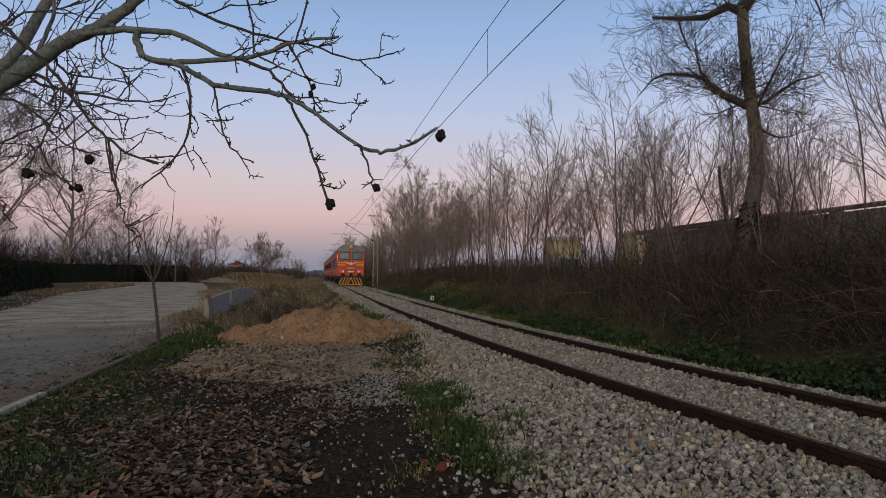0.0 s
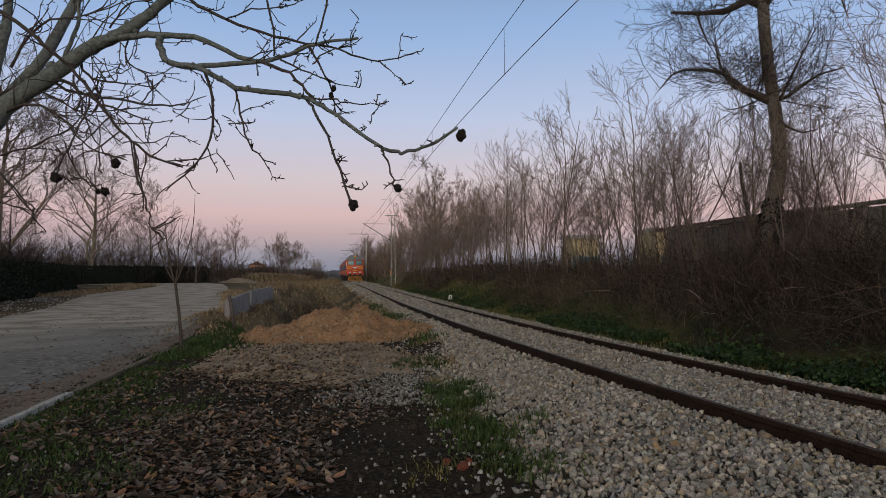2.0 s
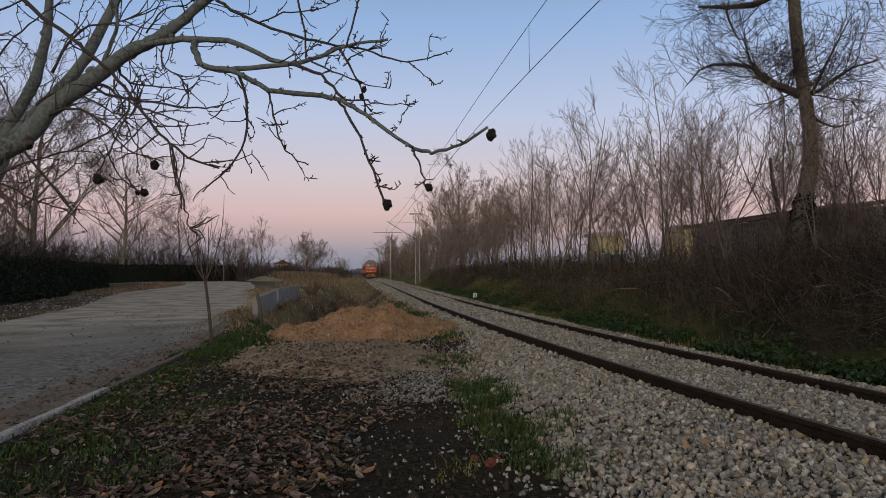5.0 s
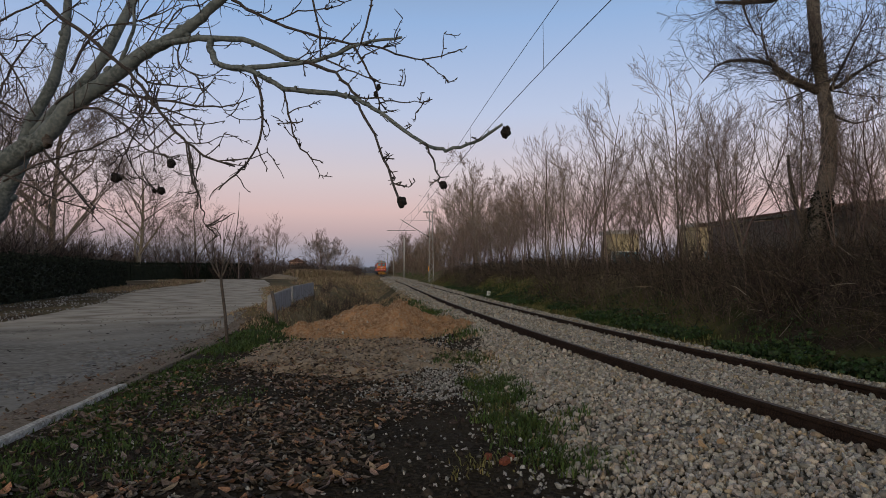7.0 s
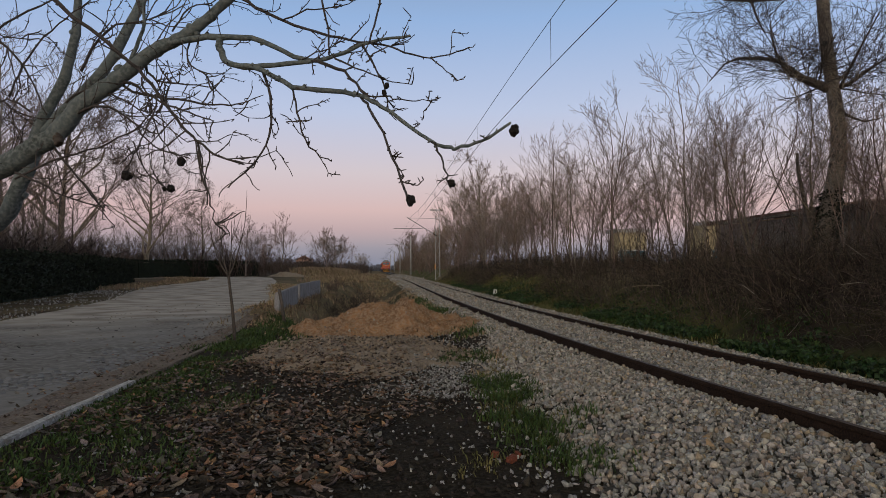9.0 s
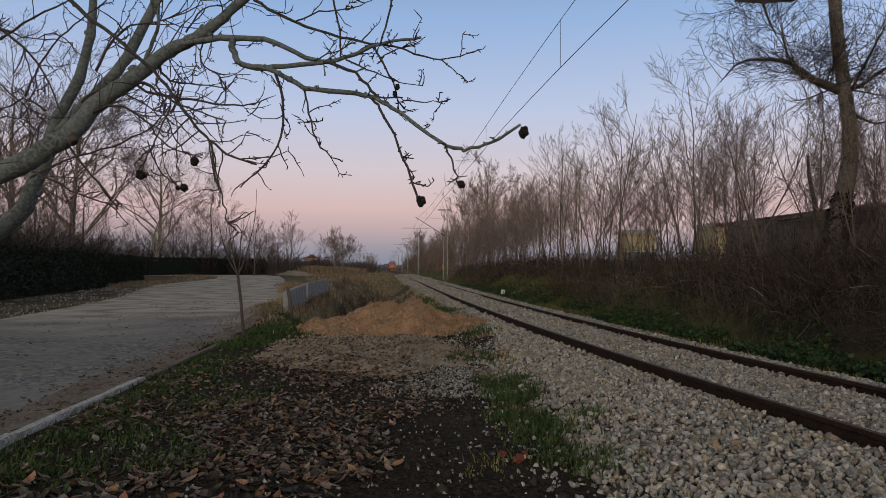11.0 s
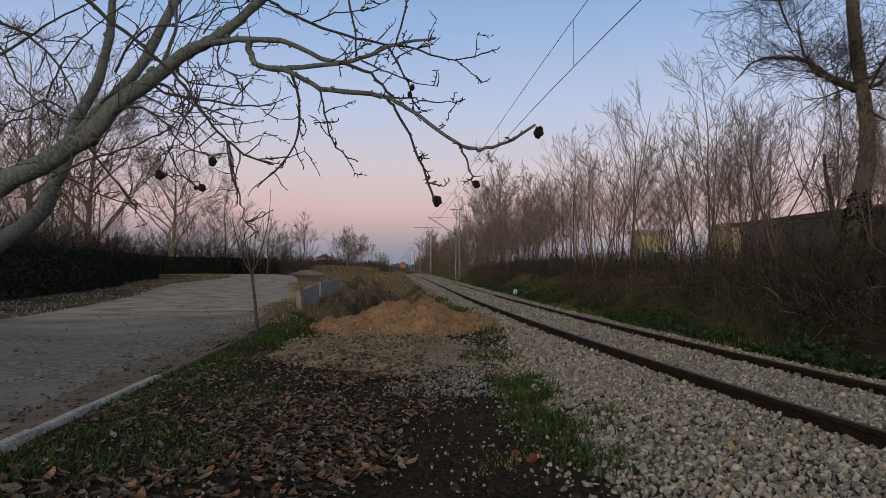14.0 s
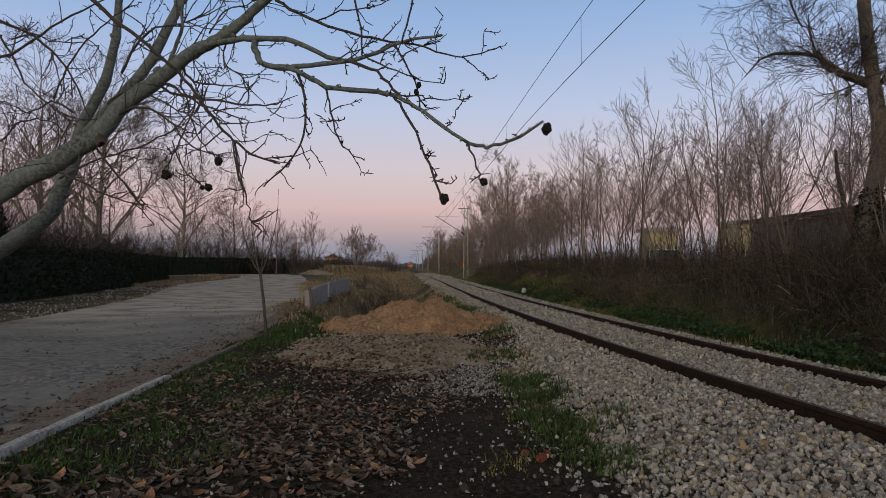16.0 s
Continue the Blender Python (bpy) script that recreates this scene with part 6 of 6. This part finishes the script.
    limb('branch', [(-0.962, 3.914, 2.953), (-0.937, 3.816, 2.856), (-0.860, 3.715, 2.736), (-0.653, 3.606, 2.688), (-0.367, 3.492, 2.687)], 0.022, 0.012, 3, 0.12)
    limb('branch', [(-0.776, 3.513, 2.662), (-0.619, 3.417, 2.607), (-0.452, 3.323, 2.502), (-0.174, 3.222, 2.442), (-0.071, 3.129, 2.395), (0.056, 3.036, 2.300), (0.237, 2.943, 2.149), (0.348, 2.850, 2.095), (0.452, 2.755, 2.113), (0.560, 2.659, 2.172)], 0.015, 0.006, 4, 0.07)
    limb('branch', [(-0.367, 3.492, 2.687), (-0.194, 3.418, 2.607), (-0.070, 3.350, 2.467), (0.019, 3.281, 2.384)], 0.009, 0.007, 1, 0.1)
    limb('branch', [(-0.090, 3.185, 2.410), (-0.021, 2.853, 2.246), (0.060, 2.522, 1.996), (0.102, 2.192, 1.784)], 0.007, 0.0042, 2, 0.06)
    limb('branch', [(0.240, 2.876, 2.130), (0.282, 2.777, 2.015), (0.286, 2.679, 1.928)], 0.005, 0.003, 1, 0.05)
    limb('branch', [(-0.635, 3.506, 2.641), (-0.574, 3.408, 2.464), (-0.566, 3.314, 2.233), (-0.631, 3.222, 2.064), (-0.722, 3.130, 1.946)], 0.0085, 0.0035, 5, 0.12)
    limb('branch', [(-0.462, 3.401, 2.515), (-0.426, 3.337, 2.377), (-0.359, 3.272, 2.174), (-0.238, 3.202, 2.090)], 0.006, 0.003, 4, 0.1)
    limb('branch', [(0.019, 3.361, 3.062), (-0.002, 3.366, 2.955), (-0.053, 3.374, 2.758)], 0.006, 0.005, 2, 0.1)
    limb('branch', [(-0.324, 3.478, 3.090), (-0.283, 3.482, 2.865), (-0.276, 3.486, 2.722)], 0.006, 0.005, 1, 0.1)
    limb('branch', [(-0.900, 3.902, 3.267), (-0.781, 3.828, 3.139), (-0.548, 3.749, 3.002), (-0.291, 3.668, 2.899), (-0.063, 3.587, 2.834), (0.099, 3.509, 2.777), (0.277, 3.430, 2.706), (0.453, 3.349, 2.725)], 0.01, 0.003, 5, 0.12)
    limb('branch', [(0.275, 3.409, 2.699), (0.341, 3.383, 2.635), (0.411, 3.356, 2.567)], 0.004, 0.002, 1, 0.08)
    limb('branch', [(-0.089, 3.475, 2.784), (-0.026, 3.442, 2.658), (0.035, 3.410, 2.509), (0.038, 3.379, 2.409)], 0.006, 0.003, 3, 0.1)
    limb('branch', [(-1.733, 3.350, 3.032), (-1.646, 3.311, 2.928), (-1.371, 3.266, 2.699), (-1.233, 3.225, 2.583), (-1.100, 3.184, 2.453), (-0.970, 3.145, 2.281), (-0.857, 3.105, 2.162), (-0.746, 3.065, 2.084), (-0.624, 3.022, 2.040)], 0.0115, 0.004, 10, 0.2)
    limb('branch', [(-0.864, 3.131, 2.162), (-0.840, 3.100, 2.037), (-0.788, 3.068, 1.891), (-0.758, 3.037, 1.767)], 0.006, 0.0025, 3, 0.1)
    limb('branch', [(-1.086, 3.234, 2.430), (-1.125, 3.208, 2.265), (-1.183, 3.182, 2.104), (-1.198, 3.152, 2.020)], 0.005, 0.003, 2, 0.08)
    limb('branch', [(-1.166, 3.236, 2.501), (-1.123, 3.239, 2.330), (-1.066, 3.240, 2.187), (-0.994, 3.239, 2.116)], 0.005, 0.0025, 4, 0.1)
    limb('branch', [(-1.246, 3.349, 2.207), (-1.202, 3.350, 2.089), (-1.128, 3.349, 2.001), (-1.066, 3.347, 1.968)], 0.004, 0.0025, 2, 0.1)
    limb('branch', [(-2.742, 4.098, 3.168), (-2.600, 4.092, 3.107), (-2.318, 4.082, 2.957), (-2.150, 4.080, 2.750), (-2.035, 4.081, 2.507)], 0.012, 0.004, 9, 0.25)
    limb('branch', [(-2.879, 4.313, 2.874), (-2.654, 4.299, 2.967), (-2.392, 4.281, 3.136), (-2.130, 4.264, 3.286), (-1.868, 4.248, 3.399)], 0.012, 0.003, 8, 0.3)
    limb('branch', [(-2.910, 4.403, 3.289), (-2.756, 4.402, 3.059), (-2.621, 4.402, 2.809), (-2.410, 4.397, 2.617), (-2.218, 4.390, 2.540)], 0.009, 0.003, 8, 0.25)
    limb('branch', [(-2.224, 4.102, 2.111), (-1.906, 4.007, 2.230), (-1.598, 3.915, 2.306), (-1.388, 3.826, 2.399), (-1.265, 3.742, 2.501)], 0.007, 0.003, 4, 0.15)
    limb('branch', [(-2.129, 4.290, 2.386), (-1.916, 4.151, 2.178), (-1.713, 4.013, 1.982), (-1.604, 3.877, 1.899)], 0.009, 0.003, 6, 0.2)
    limb('branch', [(-2.224, 4.101, 2.150), (-2.029, 4.026, 2.070), (-1.839, 3.953, 1.975), (-1.638, 3.877, 1.927)], 0.008, 0.003, 8, 0.2)
    limb('branch', [(-1.706, 4.159, 2.696), (-1.538, 4.075, 2.711), (-1.351, 3.995, 2.583), (-1.135, 3.911, 2.494), (-0.977, 3.830, 2.425)], 0.01, 0.003, 7, 0.2)
    limb('branch', [(-1.706, 4.157, 2.769), (-1.475, 4.099, 2.646), (-1.172, 4.035, 2.596), (-0.910, 3.973, 2.555), (-0.795, 3.917, 2.570)], 0.01, 0.003, 7, 0.2)
    limb('branch', [(-1.932, 4.175, 2.531), (-1.718, 4.088, 2.567), (-1.509, 4.006, 2.460), (-1.342, 3.927, 2.287), (-1.113, 3.843, 2.205)], 0.01, 0.003, 6, 0.2)
    limb('branch', [(-1.476, 4.141, 2.934), (-1.427, 4.110, 2.759), (-1.254, 4.069, 2.713), (-1.029, 4.026, 2.686)], 0.01, 0.003, 6, 0.2)
    limb('branch', [(-1.969, 4.368, 2.867), (-1.797, 4.352, 3.135), (-1.529, 4.336, 3.212), (-1.261, 4.319, 3.327)], 0.01, 0.003, 8, 0.3)
    limb('branch', [(-1.529, 4.046, 2.846), (-1.453, 4.004, 3.013), (-1.416, 3.963, 3.211), (-1.387, 3.925, 3.336)], 0.014, 0.006, 4, 0.3)
    limb('branch', [(-2.242, 4.290, 2.574), (-2.392, 4.295, 2.649), (-2.541, 4.305, 2.574), (-2.691, 4.310, 2.649)], 0.008, 0.003, 6, 0.3)
    limb('branch', [(-1.969, 4.175, 2.604), (-1.830, 4.141, 2.689), (-1.656, 4.108, 2.646), (-1.430, 4.075, 2.531), (-1.207, 4.039, 2.543)], 0.008, 0.003, 7, 0.25)
    limb('branch', [(-0.526, 3.493, 2.909), (-0.398, 3.452, 2.952), (-0.210, 3.409, 2.963), (-0.087, 3.368, 3.001)], 0.005, 0.002, 3, 0.1)
    limb('branch', [(-0.420, 3.494, 2.697), (-0.272, 3.435, 2.745), (-0.184, 3.379, 2.798)], 0.004, 0.002, 2, 0.1)
    limb('branch', [(-0.235, 3.385, 2.670), (-0.086, 3.380, 2.606), (0.035, 3.375, 2.561), (0.172, 3.369, 2.536)], 0.005, 0.002, 2, 0.08)
    limb('branch', [(-0.086, 3.384, 2.470), (0.050, 3.377, 2.464), (0.172, 3.371, 2.452), (0.278, 3.366, 2.452)], 0.005, 0.002, 2, 0.08)
    limb('branch', [(-0.071, 3.378, 2.652), (0.020, 3.371, 2.728), (0.111, 3.366, 2.758), (0.186, 3.361, 2.798)], 0.004, 0.002, 1, 0.08)
    limb('branch', [(-2.373, 4.294, 2.667), (-2.266, 4.258, 2.866), (-2.086, 4.217, 3.080), (-1.890, 4.179, 3.218), (-1.714, 4.141, 3.355)], 0.007, 0.003, 6, 0.2)
    limb('branch', [(-2.793, 4.422, 2.406), (-2.620, 4.377, 2.533), (-2.429, 4.334, 2.525), (-2.260, 4.295, 2.424)], 0.007, 0.003, 6, 0.2)
    limb('branch', [(-2.718, 4.399, 3.097), (-2.544, 4.356, 3.123), (-2.373, 4.316, 3.054), (-2.168, 4.271, 3.099)], 0.006, 0.003, 6, 0.2)
    limb('branch', [(-1.279, 4.028, 3.025), (-1.163, 3.985, 3.154), (-0.978, 3.942, 3.193), (-0.796, 3.897, 3.267)], 0.006, 0.003, 5, 0.2)
    limb('branch', [(-1.172, 4.025, 2.971), (-1.180, 3.995, 2.835), (-1.047, 3.959, 2.719), (-1.003, 3.926, 2.605)], 0.006, 0.003, 5, 0.2)
    limb('trunk', [(-4.652, 4.415, 0.0), (-4.602, 4.465, 0.7), (-4.102, 4.615, 1.612)], 0.17, 0.11)


HUSKS = [(0.577, 2.659, 2.141, 0.020), (0.306, 2.659, 1.911, 0.015), (0.112, 2.171, 1.784, 0.016), (-1.198, 3.152, 2.001, 0.021), (-0.944, 3.138, 2.068, 0.018), (-1.057, 3.346, 1.965, 0.018), (-1.090, 3.348, 1.962, 0.010), (0.038, 3.376, 2.530, 0.014), (0.026, 3.377, 2.491, 0.013)]


def walnut_husks():
    rnd = random.Random(95)
    for x, y, z, s in HUSKS:
        bm = bmesh.new()
        bmesh.ops.create_icosphere(bm, subdivisions=3, radius=s)
        for v in bm.verts:
            v.co *= 1 + 0.5 * noise.noise(v.co * 75 + Vector((x * 9, 0, 0))) + 0.25 * noise.noise(v.co * 200 + Vector((0, x * 7, 0)))
            v.co.z *= 1.2
        me = bpy.data.meshes.new("walnut_husk")
        bm.to_mesh(me)
        bm.free()
        me.materials.append(HUSK)
        ob = new("walnut_husk", me)
        ob.matrix_basis = pose(x, y, z, rnd.uniform(-25, 25), rnd.uniform(-25, 25), rnd.uniform(0, 360))
        tagged(ob, "shrivelled black walnut husk hanging from a twig", "walnut husk", "walnut husks")


# ---- the train ----
CAR = 20.0
CAR_GAP = 0.8


def railcar(last):
    """One car, its rear end at y = 0 and its body towards +y; last: the one with the cab that faces the camera."""
    top = empty("railcar")
    tagged(top, "red electric railcar with yellow stripes and grey roof" + (", tail lights on" if last else ""), "train", "cars of the train")
    w, L = 1.45, CAR
    z0, z1, z2 = 1.0, 3.35, 4.0
    side = [(-w, z0), (w, z0), (w, z1), (w - 0.04, z1 + 0.02), (-w + 0.04, z1 + 0.02), (-w, z1)]
    part("body", Buf().prism(side, 0.0, L), RED, top, bevel=0.03)
    arc = [(-w - 0.01, z1)] + [(-w * math.cos(a), z1 + (z2 - z1) * math.sin(a) ** 0.75) for a in [math.pi * k / 12 for k in range(1, 12)]] + [(w + 0.01, z1)]
    part("roof", Buf().prism(list(reversed(arc)), -0.02, L + 0.02), GREYROOF, top, smooth=False)
    part("skirt", Buf().box(-w + 0.12, w - 0.12, 0.5, L - 0.5, 0.72, 1.0), BLACK, top)
    for y in frange(1.9, L - 1.5, 1.62):
        for s in (-1, 1):
            xs = (s * (w - 0.02), s * (w + 0.012))
            win = part("window", Buf().box(min(xs), max(xs), y - 0.52, y + 0.52, 1.95, 2.75), BLACK, top)
            part("pane", Buf().box(min(xs) + (0.0 if s < 0 else 0.02), max(xs) + (-0.005 if s < 0 else 0.005), y - 0.46, y + 0.46, 2.02, 2.68), GLASS, win)
    for s in (-1, 1):
        xs = (s * (w - 0.02), s * (w + 0.008))
        part("side_stripe", Buf().box(min(xs), max(xs), 0.3, L, 1.5, 1.62), YELLOW, top)
    for y in (3.2, L - 3.2):
        bogie = part("bogie", Buf().box(-1.1, 1.1, y - 1.5, y + 1.5, 0.35, 0.7), BLACK, top, bevel=0.05)
        for dy in (-1.1, 1.1):
            for s in (-1, 1):
                part("wheel", Buf().tube([(s * 0.70, y + dy, 0.46), (s * 0.83, y + dy, 0.46)], [0.46, 0.46], 18), BLACK, bogie)
    if not last:
        part("gangway", Buf().box(-0.75, 0.75, -CAR_GAP, 0.0, 1.0, 3.2), BLACK, top)
        part("coupling", Buf().box(-0.15, 0.15, -CAR_GAP, 0.3, 0.7, 0.98), BLACK, top)
        return top
    # cab front
    for s in (-1, 1):
        xs = sorted((s * 0.14, s * 1.22))
        win = part("windscreen", Buf().box(xs[0], xs[1], -0.05, 0.02, 2.55, 3.25), BLACK, top)
        part("pane", Buf().box(xs[0] + 0.05, xs[1] - 0.05, -0.065, -0.045, 2.6, 3.2), GLASS, win)
        part("stripe", Buf().box(*sorted((s * 0.42, s * 1.45)), -0.035, 0.02, 2.2, 2.32), YELLOW, top, "yellow warning stripe")
        part("stripe", Buf().box(*sorted((s * 0.62, s * 1.45)), -0.035, 0.02, 1.98, 2.12), YELLOW, top, "yellow warning stripe")
        part("emblem_wing", Buf().prism([(s * 0.06, 2.15), (s * 0.62, 2.38), (s * 0.5, 2.22), (s * 0.06, 2.05)], -0.05, 0.0), WHITE, top, "white winged emblem")
        part("tail_light", Buf().tube([(s * 1.15, 0.02, 1.42), (s * 1.15, -0.07, 1.42)], [0.11, 0.1], 12), TAIL, top, "lit red tail light")
        part("headlight", Buf().tube([(s * 0.85, 0.02, 1.42), (s * 0.85, -0.07, 1.42)], [0.13, 0.12], 12), WHITE, top, "unlit white headlight")
        part("buffer", Buf().tube([(s * 0.88, 0.0, 1.06), (s * 0.88, -0.45, 1.06), (s * 0.88, -0.46, 1.06), (s * 0.88, -0.52, 1.06)], [0.11, 0.11, 0.24, 0.24], 14), BLACK, top)
        part("side_pane", Buf().box(*sorted((s * 1.44, s * 1.468)), 0.35, 0.85, 2.45, 3.05), CABLIT if s < 0 else GLASS, top)
    part("emblem_disc", Buf().tube([(0, 0.0, 2.16), (0, -0.06, 2.16)], [0.14, 0.14], 14), WHITE, top)
    part("number_plate", Buf().box(-0.32, 0.32, -0.04, 0.0, 1.34, 1.46), WHITE, top, "white bar plate")
    part("step_plate", Buf().box(-0.4, 0.4, -0.04, 0.0, 1.68, 1.8), YELLOW, top)
    part("roof_lamp", Buf().tube([(0, 0.25, 3.78), (0, -0.12, 3.78), (0, -0.16, 3.78)], [0.26, 0.26, 0.2], 14), GREYROOF, top)
    part("lamp_glass", Buf().tube([(0, -0.15, 3.78), (0, -0.18, 3.78)], [0.18, 0.15], 14), YELLOW, top)
    part("front_beam", Buf().box(-1.3, 1.3, -0.12, 0.3, 0.72, 1.0), BLACK, top, bevel=0.03)
    for k in range(8):
        x = -1.05 + k * 0.3
        lean = 0.16 if k < 4 else -0.16
        part("plough_stripe", Buf().prism([(x - 0.06 - lean, 0.25), (x + 0.06 - lean, 0.25), (x + 0.06 + lean, 0.88), (x - 0.06 + lean, 0.88)], -0.16, -0.12), YELLOW, top)
    part("plough_plate", Buf().box(-1.2, 1.2, -0.13, -0.02, 0.25, 0.9), BLACK, top)
    part("plough", Buf().prism([(-1.3, 0.2), (1.3, 0.2), (1.15, 0.12), (-1.15, 0.12)], -0.24, 0.0), YELLOW, top)
    part("coupler", Buf().box(-0.16, 0.16, -0.6, 0.0, 0.9, 1.25), BLACK, top, bevel=0.03)
    for x in (-0.5, 0.45):
        part("hose", Buf().tube([(x, -0.14, 0.95), (x + 0.03, -0.3, 0.7), (x + 0.08, -0.24, 0.45)], [0.03, 0.03, 0.03], 6), BLACK, top)
    part("pantograph_base", Buf().box(-0.7, 0.7, 4.2, 6.2, 3.98, 4.12), BLACK, top)
    return top


def proportion(car):
    """A slim, tall loading gauge; the wheels stay round."""
    for p in car.children_recursive:
        if not p.name.startswith("wheel"):
            p.data.transform(Matrix.Diagonal((0.94, 1.0, 1.08, 1.0)))
    return car


CARS = [proportion(railcar(True))]
CARS.append(proportion(railcar(False)))
CARS += [copy_thing(CARS[1], pose(0, 0, 0)) for _ in range(2)]

brick_scrap()
soil_heap()
spread_soil()
sand_heap()
barrier()
sapling()
wall_right()
sheds()
masts()
wires()
marker()
hedge([(-15.2, 8), (-16.2, 18), (-17.6, 29), (-20.6, 45), (-24.0, 58), (-27.2, 70)], "tall dark evergreen hedge beside the road", 2.15)
hedge([(-40, 80), (-33, 88), (-27, 98), (-21, 107)], "low dark hedge beyond the bend of the road", 2.2)
conifer(-19.6, 30.5, 4.6, 1.3)
conifer(-21.5, 29.5, 3.9, 1.5)
conifer(-27.5, 36, 4.4, 1.6)
big_tree()
planting()
far_woods()
walnut()
walnut_husks()
bramble()
grasses()
leaf_litter()
ballast_stones(bed)
setts(roadway)


def motions():
    """The train draws away along the track at about 70 km/h."""
    for k, car in enumerate(CARS):
        rows = []
        for i in range(17):
            y = 66.0 + 19.2 * i + k * (CAR + CAR_GAP)
            a, b = track_x(y), track_x(y + CAR)
            rows.append((float(i), pose(a, y, RAIL_TOP + 0.004, 0, 0, math.degrees(math.atan2(-(b - a), CAR)))))
        walk(car, rows)


motions()
